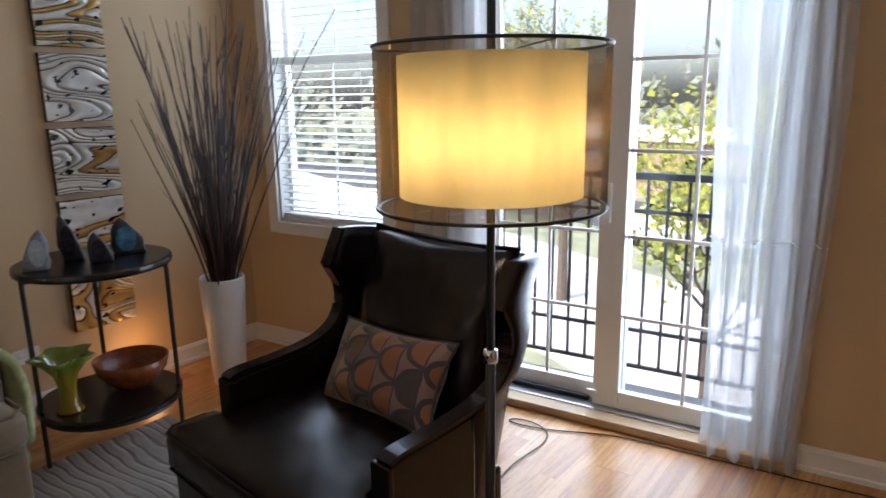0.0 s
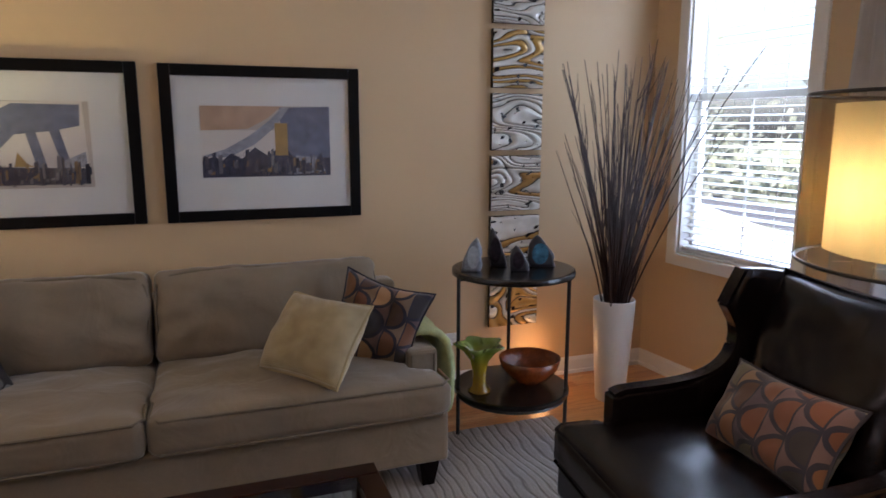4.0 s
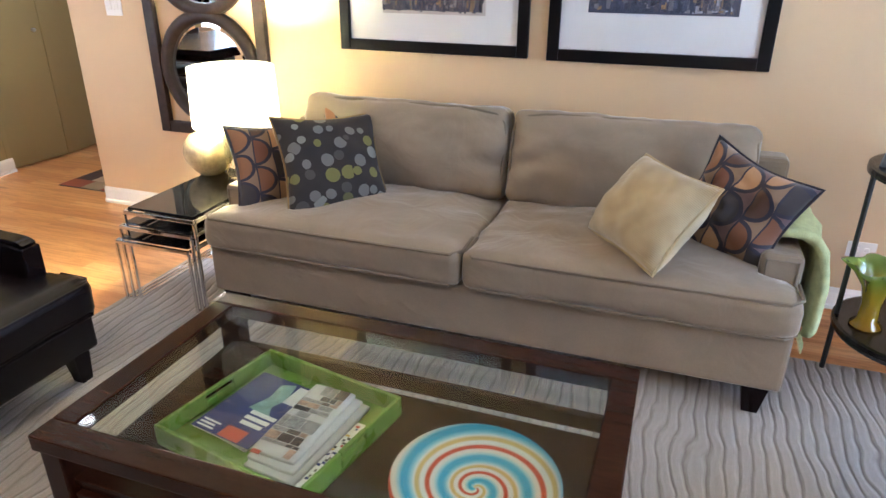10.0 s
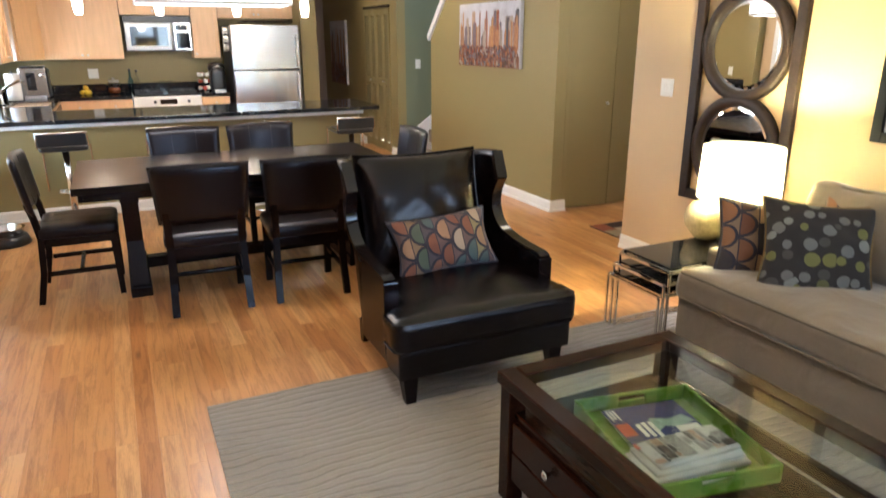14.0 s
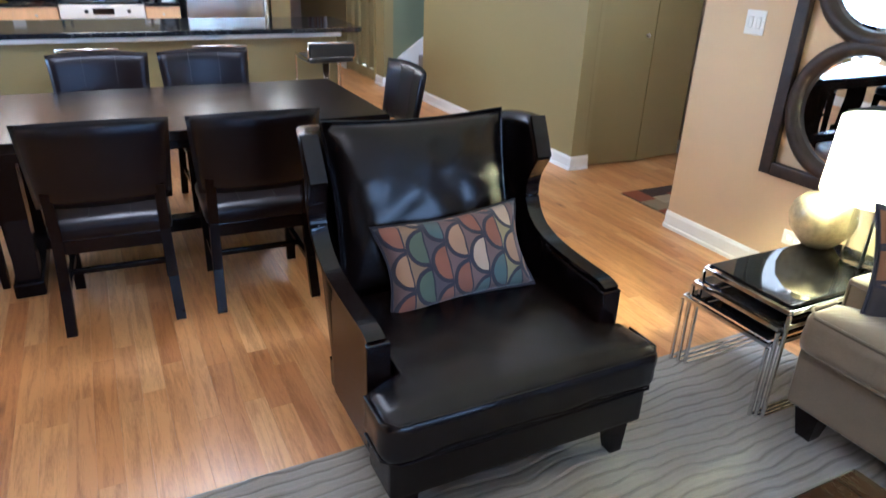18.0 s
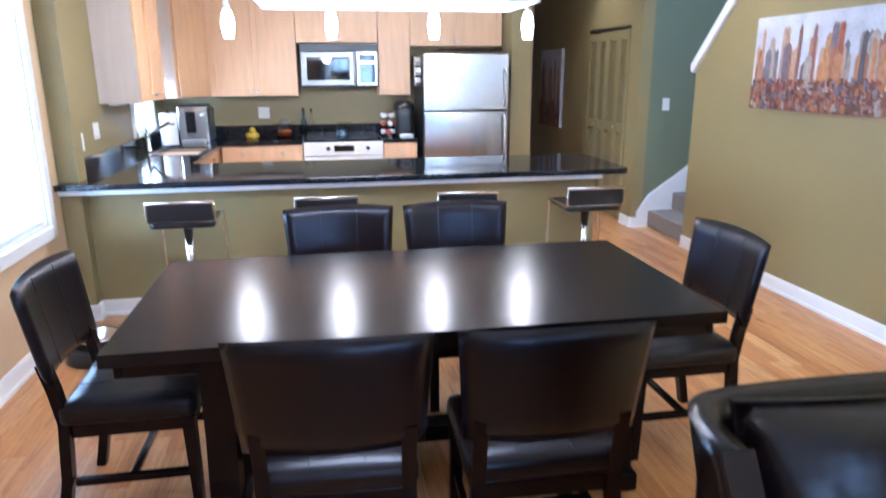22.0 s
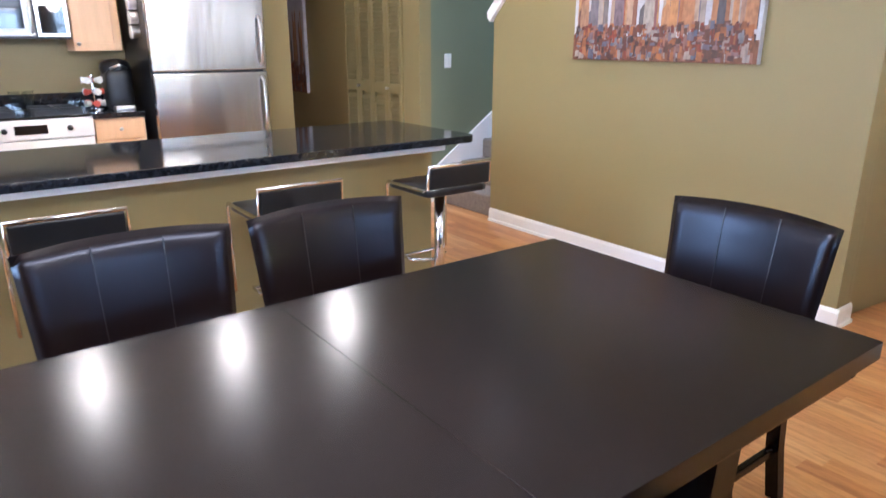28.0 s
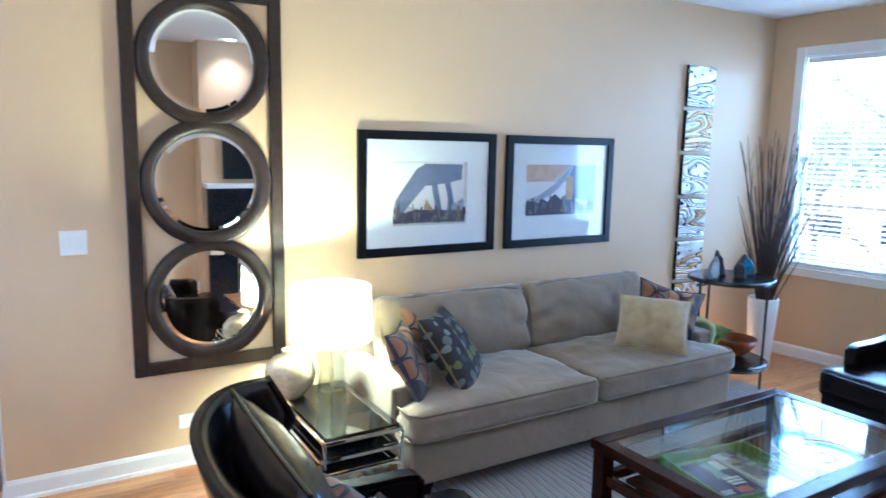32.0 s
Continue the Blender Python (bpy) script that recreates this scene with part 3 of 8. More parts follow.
def cushion(w, d, h, crown=0.03, r=0.05, n=18, rumple=0.006, seed=0):
    """A filled seat or back cushion: rounded edges, a crowned top and soft rumples. It lies flat, centred, from z = 0."""
    bm = bmesh.new()
    bmesh.ops.create_cube(bm, size=2)
    bmesh.ops.subdivide_edges(bm, edges=list(bm.edges), cuts=n, use_grid_fill=True)
    for v in bm.verts:
        x, y, z = v.co
        cx, cy = math.copysign(min(abs(x), 1), x), y
        px, py, pz = x * w / 2, y * d / 2, z * h / 2
        ix, iy, iz = max(abs(px) - (w / 2 - r), 0), max(abs(py) - (d / 2 - r), 0), max(abs(pz) - (h / 2 - min(r, h / 2)), 0)
        length = math.sqrt(ix * ix + iy * iy + iz * iz)
        if length > r:
            k = r / length
            px = math.copysign(abs(px) - ix + ix * k, px)
            py = math.copysign(abs(py) - iy + iy * k, py)
            pz = math.copysign(abs(pz) - iz + iz * k, pz)
        pz += math.copysign(crown * (1 - cx * cx) * (1 - cy * cy), z) if abs(z) > 0.5 else 0
        q = Vector((px * 7 + seed * 5.1, py * 7, pz * 7 + seed))
        v.co = Vector((px, py, pz + h / 2)) + noise.noise_vector(q) * rumple + noise.noise_vector(q * 3) * rumple * 0.4
    return bm


def pillow(w, h, t, n=22, seed=0, ears=0.06, rumple=0.008):
    """A scatter cushion: thin pulled corners, a full middle. It stands in the x-z plane, centred, facing +y, with UVs."""
    bm = bmesh.new()
    uv = bm.loops.layers.uv.new("UVMap")
    grids = []
    for s in (1, -1):
        rows = []
        for j in range(n + 1):
            row = []
            for i in range(n + 1):
                a, b = 2 * i / n - 1, 2 * j / n - 1
                pull = 1 - ears * (1 - abs(a) ** 2) * abs(b) ** 2 - ears * (1 - abs(b) ** 2) * abs(a) ** 2
                full = ((1 - abs(a) ** 2.6) * (1 - abs(b) ** 2.6)) ** 0.45
                x, z = a * w / 2 * pull, b * h / 2 * pull
                q = Vector((x * 9 + seed * 3.3, s * 2.0, z * 9 + seed))
                k = noise.noise(q) * rumple * 1.6 + noise.noise(q * 2.7) * rumple * 0.6
                row.append(bm.verts.new((x, s * (t / 2 * full + k * full), z)))
            rows.append(row)
        grids.append(rows)
    for s, rows in enumerate(grids):
        for j in range(n):
            for i in range(n):
                q = [(i, j), (i + 1, j), (i + 1, j + 1), (i, j + 1)]
                if s == 0:
                    q = q[::-1]
                f = bm.faces.new([rows[b][a] for a, b in q])
                for loop, (a, b) in zip(f.loops, q):
                    loop[uv].uv = (a / n, b / n)
    bmesh.ops.remove_doubles(bm, verts=list(bm.verts), dist=1e-4)
    return bm


def pillow_edge(w, h, ears=0.06, n=14):
    pts = []
    for k in range(4 * n):
        side, f = divmod(k, n)
        u = 2 * f / n - 1
        a, b = ((u, -1), (1, u), (-u, 1), (-1, -u))[side]
        pull = 1 - ears * (1 - abs(a) ** 2) * abs(b) ** 2 - ears * (1 - abs(b) ** 2) * abs(a) ** 2
        pts.append((a * w / 2 * pull, 0, b * h / 2 * pull))
    return pts


def moved(bm, m):
    bmesh.ops.transform(bm, matrix=m, verts=list(bm.verts))
    return bm


def part(name, bm, material, parent=None, label="", smooth=False, at=None):
    me = bpy.data.meshes.new(name)
    bm.to_mesh(me)
    bm.free()
    me.materials.append(material)
    if smooth:
        me.shade_smooth()
    ob = new(name, me)
    if parent:
        ob.parent = parent
    if at:
        ob.matrix_basis = at
    if label:
        ob["label"] = label
    return ob


def again(ob, m, parent=None):
    """The same mesh once more, under the same parent."""
    o = new(ob.name.split(".")[0], ob.data)
    o.parent = parent or ob.parent
    o.matrix_basis = m
    return o


def thing(name, m, label, category, group=""):
    e = new(name)
    e.empty_display_size = 0.1
    e.matrix_basis = m
    return tagged(e, label, category, group)


def one(name, bm, material, label, category, m=None, smooth=False, group=""):
    return tagged(part(name, bm, material, None, "", smooth, m), label, category, group)


def fixed(name, bm, material, parent=None, label="", m=None):
    ob = part(name, bm, material, parent, label, False, m)
    return tagged(ob, kind="structure") if not parent else ob


def ring(x0, x1, z0, z1, b, y0, y1, r=0.003):
    """A mitred rectangular frame in the x-z plane, b wide, from y0 to y1."""
    bm = bmesh.new()
    rows = []
    for y in (y0, y1):
        for k in (0, b):
            rows.append([bm.verts.new(p) for p in ((x0 + k, y, z0 + k), (x1 - k, y, z0 + k), (x1 - k, y, z1 - k), (x0 + k, y, z1 - k))])
    for p, q in ((rows[0], rows[1]), (rows[3], rows[2]), (rows[2], rows[0]), (rows[1], rows[3])):
        for i in range(4):
            bm.faces.new((p[i], p[(i + 1) % 4], q[(i + 1) % 4], q[i]))
    bmesh.ops.recalc_face_normals(bm, faces=list(bm.faces))
    if r:
        soft(bm, r)
    return bm


def curved(points, steps=6):
    """A smooth line through points."""
    pts = [Vector(p) for p in points]
    out = []
    for i in range(len(pts) - 1):
        p0, p1, p2, p3 = pts[max(i - 1, 0)], pts[i], pts[i + 1], pts[min(i + 2, len(pts) - 1)]
        for k in range(steps):
            f = k / steps
            out.append(0.5 * (2 * p1 + (p2 - p0) * f + (2 * p0 - 5 * p1 + 4 * p2 - p3) * f * f + (3 * p1 - p0 - 3 * p2 + p3) * f ** 3))
    return out + [pts[-1]]


def joined(*bms):
    out = bmesh.new()
    for b in bms:
        me = bpy.data.meshes.new("piece")
        b.to_mesh(me)
        b.free()
        out.from_mesh(me)
        bpy.data.meshes.remove(me)
    return out
# ---- the setting ----
def slab(name, b, material, m=None):
    return fixed(name, rbox(*b, r=0), material, m=m)


def holed_wall(name, u0, u1, z1, y0, y1, holes, material, m, z0=0.0):
    """A wall along x with openings (u0, u1, z0, z1) right through it."""
    bm = bmesh.new()
    edges = sorted({u0, u1, *[h[0] for h in holes], *[h[1] for h in holes]})
    for a, b in zip(edges, edges[1:]):
        mid = (a + b) / 2
        cut = [h for h in holes if h[0] < mid < h[1]]
        if not cut:
            box(bm, a, b, y0, y1, z0, z1)
        for h in cut:
            if h[2] > z0:
                box(bm, a, b, y0, y1, z0, h[2])
            if h[3] < z1:
                box(bm, a, b, y0, y1, h[3], z1)
    bmesh.ops.remove_doubles(bm, verts=list(bm.verts), dist=1e-4)
    inner = [f for f in bm.faces if sum(1 for g in bm.faces if g is not f and (g.calc_center_median() - f.calc_center_median()).length < 1e-4)]
    bmesh.ops.delete(bm, geom=inner, context="FACES_ONLY")
    return fixed(name, bm, material, m=m)


fixed("subfloor", joined(prism([(-12.7, -4.9), (2.07, -4.9), (1.55, 0.14), (-12.7, 0.14)], -0.30, -0.012, axis="z"), rbox(-9.3, -4.2, 0.14, 2.42, -0.30, -0.012, r=0)), surface("floor_joint", (0.38, 0.20, 0.085), 0.8))
WEST, SOUTH = -12.6, -4.74
wall_n = slab("wall_north", (-4.37, 1.60, 0, 0.14, 0, CEIL), beige)
WIN, DOOR = (0.28, 1.06, 0.80, 2.58), (1.60, 3.05, 0.0, 2.06)
wall_e = holed_wall("wall_east", -0.15, 5.1, CEIL, 0, 0.16, [WIN, DOOR], beige, EAST)
SWIN, KWIN = (-6.96, -6.02, 0.70, 2.53), (-9.75, -9.10, 1.10, 1.42)
holed_wall("wall_south", -7.2, 2.1, CEIL, SOUTH - 0.16, SOUTH, [SWIN], beige, None)
holed_wall("wall_south_kitchen", -10.45, -7.2, CEIL, SOUTH - 0.16, SOUTH, [KWIN], olive, None)
slab("wall_kitchen_back", (-10.45, -10.30, SOUTH, -0.95, 0, CEIL), olive)
slab("wall_kitchen_stub", (-10.30, -9.62, -1.17, -0.95, 0, CEIL), olive)
slab("wall_hall_south", (WEST, -10.45, -1.07, -0.95, 0, CEIL), tan)
slab("wall_hall_end", (WEST - 0.12, WEST, -1.1, 0.15, 0, CEIL), tan)
holed_wall("wall_hall_north", WEST, -9.10, CEIL, 0.0, 0.12, [(-10.42, -9.35, 0.0, 2.03)], olive, None)
slab("wall_closet_back", (WEST, -9.22, 0.75, 0.85, 0, CEIL), olive)
slab("wall_closet_west", (WEST, WEST + 0.1, 0.12, 0.75, 0, CEIL), olive)
# the stair: up three steps to the north, then away to the east behind the painted wall
slab("wall_stair_west", (-9.22, -9.10, 0.12, 2.4, 0, 5.4), green)
slab("wall_stair_north", (-9.10, -4.2, 2.3, 2.42, 0, 5.4), green)
stair_outline = [(-8.28, 0.0), (-5.55, 0.0), (-5.55, CEIL), (-7.05, CEIL), (-8.28, 1.61)]
fixed("wall_stair_south", prism(stair_outline, 0.125, 0.245), olive)
slab("wall_stair_over", (-9.22, -5.0, 0.13, 0.25, CEIL + 0.12, 5.4), green)
slab("wall_stair_upper_west", (-8.80, -8.775, 0.252, 2.298, CEIL, 5.398), green)
slab("wall_stair_end", (-4.95, -4.83, 1.42, 2.42, CEIL, 5.4), green)
# unseen roof opening and pane, added so the green stair wall gets light
fixed("ceiling_stair", joined(rbox(-9.3, -8.9, 0.12, 2.5, 5.4, 5.5, r=0), rbox(-6.6, -4.2, 0.12, 2.5, 5.4, 5.5, r=0), rbox(-8.9, -6.6, 0.12, 0.5, 5.4, 5.5, r=0), rbox(-8.9, -6.6, 1.7, 2.5, 5.4, 5.5, r=0)), ceil_paint)
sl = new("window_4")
tagged(sl, "unseen skylight added to brighten the stairwell", "window", kind="structure")
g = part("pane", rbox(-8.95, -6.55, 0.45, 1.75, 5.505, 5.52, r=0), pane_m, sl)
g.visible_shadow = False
# added fill lamp under the opening, in place of unknown upstairs light
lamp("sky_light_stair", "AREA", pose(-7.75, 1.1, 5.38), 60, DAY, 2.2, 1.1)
cap = prism([(-8.33, 1.585), (-8.30, 1.555), (-7.02, CEIL - 0.055), (-7.02, CEIL - 0.003), (-7.07, CEIL - 0.003), (-8.33, 1.63)], 0.095, 0.275, r=0.004)
fixed("stair_cap", cap, trim_white)
for k in range(4):
    fixed("stair_step", rbox(-9.09, -8.29, 0.18 + 0.26 * k, 1.30, 0.18 * k, 0.18 * (k + 1) - 0.003, r=0.02), carpet_m)
for k in range(8):
    fixed("stair_step", rbox(-8.27 + 0.27 * k, -8.0 + 0.27 * k, 0.25, 1.29, 0.5 + 0.18 * k, 0.9 + 0.18 * k, r=0.02), carpet_m)
skirt = prism([(0.06, 0), (0.06, 0.16), (0.18, 0.34), (1.2, 1.05), (1.2, 0.75), (0.3, 0.0)], -9.098, -9.075, axis="x", r=0.003)
fixed("stair_skirt", skirt, trim_white)
slab("wall_stair_inner", (-6.4, -5.73, 1.28, 1.31, 0, CEIL), green)
# entry
slab("wall_entry_north", (-5.95, -4.2, 1.34, 1.46, 0, CEIL), tan)
slab("wall_entry_west", (-5.84, -5.72, 1.16, 1.34, 0, CEIL), olive)
slab("wall_entry_west_head", (-5.67, -5.55, 0.247, 1.34, 2.09, CEIL), olive)
slab("wall_entry_return", (-5.67, -5.55, 0.247, 0.285, 0, 2.088), olive)
holed_wall("wall_entry_east", 0.14, 1.34, CEIL, 4.27, 4.37, [(0.20, 1.12, 0, 2.06)], tan, pose(0, 0, 0, 0, 0, 90))
# ceilings, soffit
fixed("ceiling", joined(rbox(WEST, 2.1, SOUTH - 0.1, 0.13, CEIL, CEIL + 0.12, r=0), rbox(-5.0, 1.8, 0.13, 2.5, CEIL, CEIL + 0.12, r=0), rbox(WEST, -9.12, 0.13, 2.5, CEIL, CEIL + 0.12, r=0), rbox(-9.12, -8.80, 0.13, 2.3, CEIL, CEIL + 0.12, r=0)), ceil_paint)
sof = joined(prism([(-7.22, SOUTH), (-7.22, -3.98), (-9.62, -3.98), (-9.62, -1.17), (-10.3, -1.17), (-10.3, SOUTH)], 2.64, CEIL - 0.002, axis="z"))
fixed("soffit", sof, olive)
fixed("soffit_underside", prism([(-7.225, SOUTH + 0.005), (-7.225, -3.975), (-9.615, -3.975), (-9.615, -1.18), (-10.29, -1.18), (-10.29, SOUTH + 0.005)], 2.634, 2.6395, axis="z"), ceil_paint)
slab("wall_pilaster", (-7.36, -7.22, SOUTH, -4.62, 0, 2.634), olive)


# baseboards
def baseboard(x0, y0, x1, y1):
    d = Vector((x1 - x0, y1 - y0, 0))
    m = Matrix.Translation((x0, y0, 0)) @ Matrix.Rotation(math.atan2(d.y, d.x), 4, "Z")
    prof = [(0, 0), (0, 0.105), (-0.006, 0.105), (-0.010, 0.095), (-0.014, 0.085), (-0.014, 0.022), (-0.024, 0.018), (-0.026, 0.0)]
    bm = prism(prof, 0, d.length, axis="x")
    fixed("baseboard", bm, trim_white, m=m)


baseboard(-4.37, 0, 1.42, 0)
baseboard(-8.28, 0.125, -5.53, 0.125)
baseboard(-5.55, 0.125, -5.55, 0.285)
baseboard(-5.72, 1.34, -4.37, 1.34)
baseboard(-4.37, 0.14, -4.37, 0.0)
e = lambda u: tuple((EAST @ Vector((u, 0, 0)))[:2])
baseboard(*e(0), *e(1.56))
baseboard(*e(3.10), *e(4.8))
baseboard(-1.55, SOUTH, -7.2, SOUTH)
baseboard(1.9, SOUTH, -1.5, SOUTH)
baseboard(-9.34, 0.0, -9.10, 0.0)
baseboard(WEST, 0.0, -10.44, 0.0)
baseboard(-9.10, 0.0, -9.10, 0.06)
baseboard(-7.22, -4.712, -7.22, -4.594)
baseboard(-7.222, -4.62, -7.36, -4.62)


# ---- windows and doors ----
def window(name, m, hole, slats, sash_rows, label):
    """A double-hung window with casing, sill, two sashes, panes, thin bars and a blind: hole is (u0, u1, z0, z1), y outward."""
    u0, u1, z0, z1 = hole
    w = new(name)
    w.matrix_basis = m
    tagged(w, label, "window", kind="structure")
    c = 0.075
    part("casing", rbox(u0 - c, u0, -0.022, -0.001, z0 - c, z1 + c, r=0.004), trim_white, w)
    part("casing", rbox(u1, u1 + c, -0.022, -0.001, z0 - c, z1 + c, r=0.004), trim_white, w)
    part("casing", rbox(u0 + 0.001, u1 - 0.001, -0.020, -0.001, z1, z1 + c, r=0.004), trim_white, w)
    part("window_sill", rbox(u0 + 0.001, u1 - 0.001, -0.034, -0.001, z0 - c, z0 - 0.002, r=0.006), trim_white, w)
    part("jamb", joined(rbox(u0, u0 + 0.012, 0, 0.155, z0, z1, r=0), rbox(u1 - 0.012, u1, 0, 0.155, z0, z1, r=0), rbox(u0, u1, 0, 0.155, z1 - 0.012, z1, r=0), rbox(u0, u1, 0, 0.155, z0, z0 + 0.012, r=0)), trim_white, w)
    mid = (z0 + z1) / 2 + 0.04
    for k, (a, b) in enumerate(((z0 + 0.014, mid + 0.02), (mid - 0.02, z1 - 0.014))):
        y = 0.075 + 0.035 * k
        f = 0.042
        s = part("sash", joined(rbox(u0 + 0.013, u0 + f, y, y + 0.03, a, b), rbox(u1 - f, u1 - 0.013, y, y + 0.03, a, b), rbox(u0 + f, u1 - f, y, y + 0.03, a, a + f), rbox(u0 + f, u1 - f, y, y + 0.03, b - f, b)), trim_white, w)
        p = part("pane", rbox(u0 + f, u1 - f, y + 0.012, y + 0.018, a + f, b - f, r=0), pane_m, s)
        p.visible_shadow = False
        bars = [rbox((u0 + u1) / 2 - 0.006, (u0 + u1) / 2 + 0.006, y + 0.006, y + 0.011, a + f, b - f, r=0)]
        for j in range(1, sash_rows):
            zz = a + f + (b - a - 2 * f) * j / sash_rows
            bars.append(rbox(u0 + f, u1 - f, y + 0.0055, y + 0.0105, zz - 0.006, zz + 0.006, r=0))
        part("muntin", joined(*bars), trim_white, s)
    if slats:
        part("blind_headrail", rbox(u0 + 0.016, u1 - 0.016, 0.012, 0.062, z1 - 0.06, z1 - 0.014), plastic_white, w)
        first = None
        n = int((z1 - 0.08 - z0 - 0.03) / 0.043)
        for k in range(n):
            at = pose((u0 + u1) / 2, 0.038, z0 + 0.045 + 0.043 * k, 9, 0, 0)
            if first is None:
                half = (u1 - u0) / 2 - 0.018
                first = part("slat", rbox(-half, half, -0.024, 0.024, -0.0014, 0.0014, r=0), plastic_white, w, at=at)
            else:
                again(first, at)
        part("bottom_rail", rbox(u0 + 0.018, u1 - 0.018, 0.014, 0.062, z0 + 0.014, z0 + 0.032), plastic_white, w)
        for u in (u0 + 0.14, u1 - 0.14):
            part("ladder_cord", tube([(u, 0.013, z0 + 0.03), (u, 0.013, z1 - 0.06)], 0.0016, 5), plastic_white, w)
    return w


window("window_1", EAST, WIN, True, 2, "white double-hung window with open horizontal slat blind")
MS = pose(0, SOUTH, 0, 0, 0, 180)
window("window_2", MS, (-SWIN[1], -SWIN[0], SWIN[2], SWIN[3]), True, 2, "white double-hung window with lowered blind beside dining table")
window("window_3", MS, (-KWIN[1], -KWIN[0], KWIN[2], KWIN[3]), False, 1, "small white window over the kitchen sink")


def patio_door():
    d = new("door_1")
    d.matrix_basis = EAST
    tagged(d, "white sliding glass patio door with grid panes", "door", kind="structure")
    u0, u1, h = DOOR[0], DOOR[1], DOOR[3]
    part("frame", joined(rbox(u0 - 0.06, u0 + 0.03, -0.02, 0.155, 0.0, h + 0.06), rbox(u1 - 0.03, u1 + 0.06, -0.02, 0.155, 0.0, h + 0.06), rbox(u0 + 0.03, u1 - 0.03, -0.018, 0.155, h - 0.03, h + 0.06)), trim_white, d)
    part("threshold", rbox(u0 - 0.06, u1 + 0.06, -0.09, 0.0, 0.003, 0.045, r=0.008), surface("oak_sill", (0.55, 0.38, 0.22), 0.35, stretch=(1, 9, 9)), d)
    part("track", rbox(u0 + 0.03, u1 - 0.03, 0.001, 0.15, 0.0, 0.05), nickel, d)
    mid = 2.305
    for name, a, b, y in (("sliding_panel", u0 + 0.03, mid + 0.065, 0.10), ("fixed_panel", mid - 0.065, u1 - 0.03, 0.04)):
        z0, z1, s = 0.052, h - 0.032, 0.125
        e0, e1 = (a + 0.075, b - s) if y > 0.05 else (a + s, b - 0.075)
        p = part(name, joined(rbox(a, e0, y, y + 0.045, z0, z1), rbox(e1, b, y, y + 0.045, z0, z1), rbox(e0, e1, y, y + 0.045, z0, z0 + 0.085), rbox(e0, e1, y, y + 0.045, z1 - 0.06, z1)), trim_white, d)
        g = part("pane", rbox(e0, e1, y + 0.018, y + 0.026, z0 + 0.085, z1 - 0.06, r=0), pane_m, p)
        g.visible_shadow = False
        part("muntin", rbox((e0 + e1) / 2 - 0.008, (e0 + e1) / 2 + 0.008, y + 0.010, y + 0.017, z0 + 0.085, z1 - 0.06, r=0), trim_white, p)
        for z in (0.51, 0.89, 1.275, 1.66):
            part("muntin", rbox(e0, e1, y + 0.009, y + 0.016, z - 0.008, z + 0.008, r=0), trim_white, p)
    part("door_handle", rbox(mid - 0.03, mid - 0.005, 0.012, 0.038, 0.95, 1.13, r=0.006), plastic_white, d, "white pull handle")
    part("lock_bar", rbox(u0 + 0.06, mid - 0.09, 0.06, 0.085, 0.05, 0.075), black_metal, d, "dark bar in the track")
    part("foot_bolt", rbox(mid - 0.09, mid - 0.04, 0.02, 0.04, 0.10, 0.13), plastic_white, d)


patio_door()


def juliet_rail():
    r = thing("balcony_railing", EAST, "black metal balcony railing outside the glass door", "railing")
    u0, u1, y = 1.2, 3.6, 0.46
    part("top_rail", rbox(u0, u1, y - 0.02, y + 0.02, 1.10, 1.135), black_metal, r)
    part("mid_rail", rbox(u0, u1, y - 0.012, y + 0.012, 0.93, 0.95), black_metal, r)
    part("lower_rail", rbox(u0, u1, y - 0.012, y + 0.012, 0.30, 0.32), black_metal, r)
    part("bottom_rail", rbox(u0, u1, y - 0.012, y + 0.012, 0.10, 0.12), black_metal, r)
    first = part("baluster", rbox(-0.007, 0.007, -0.007, 0.007, 0.12, 1.10, r=0), black_metal, r, at=pose(u0 + 0.05, y, 0))
    for k in range(1, 24):
        again(first, pose(u0 + 0.05 + 0.1 * k, y, 0))
    for u in (u0, u1):
        part("post", rbox(u - 0.02, u + 0.02, 0.16, y + 0.02, -0.05, 1.14), black_metal, r)
    fixed("balcony_ledge", rbox(u0 - 0.1, u1 + 0.1, 0.165, y + 0.08, -0.16, -0.03), surface("ledge_concrete", (0.35, 0.33, 0.31), 0.8, grain=120), m=EAST)


juliet_rail()


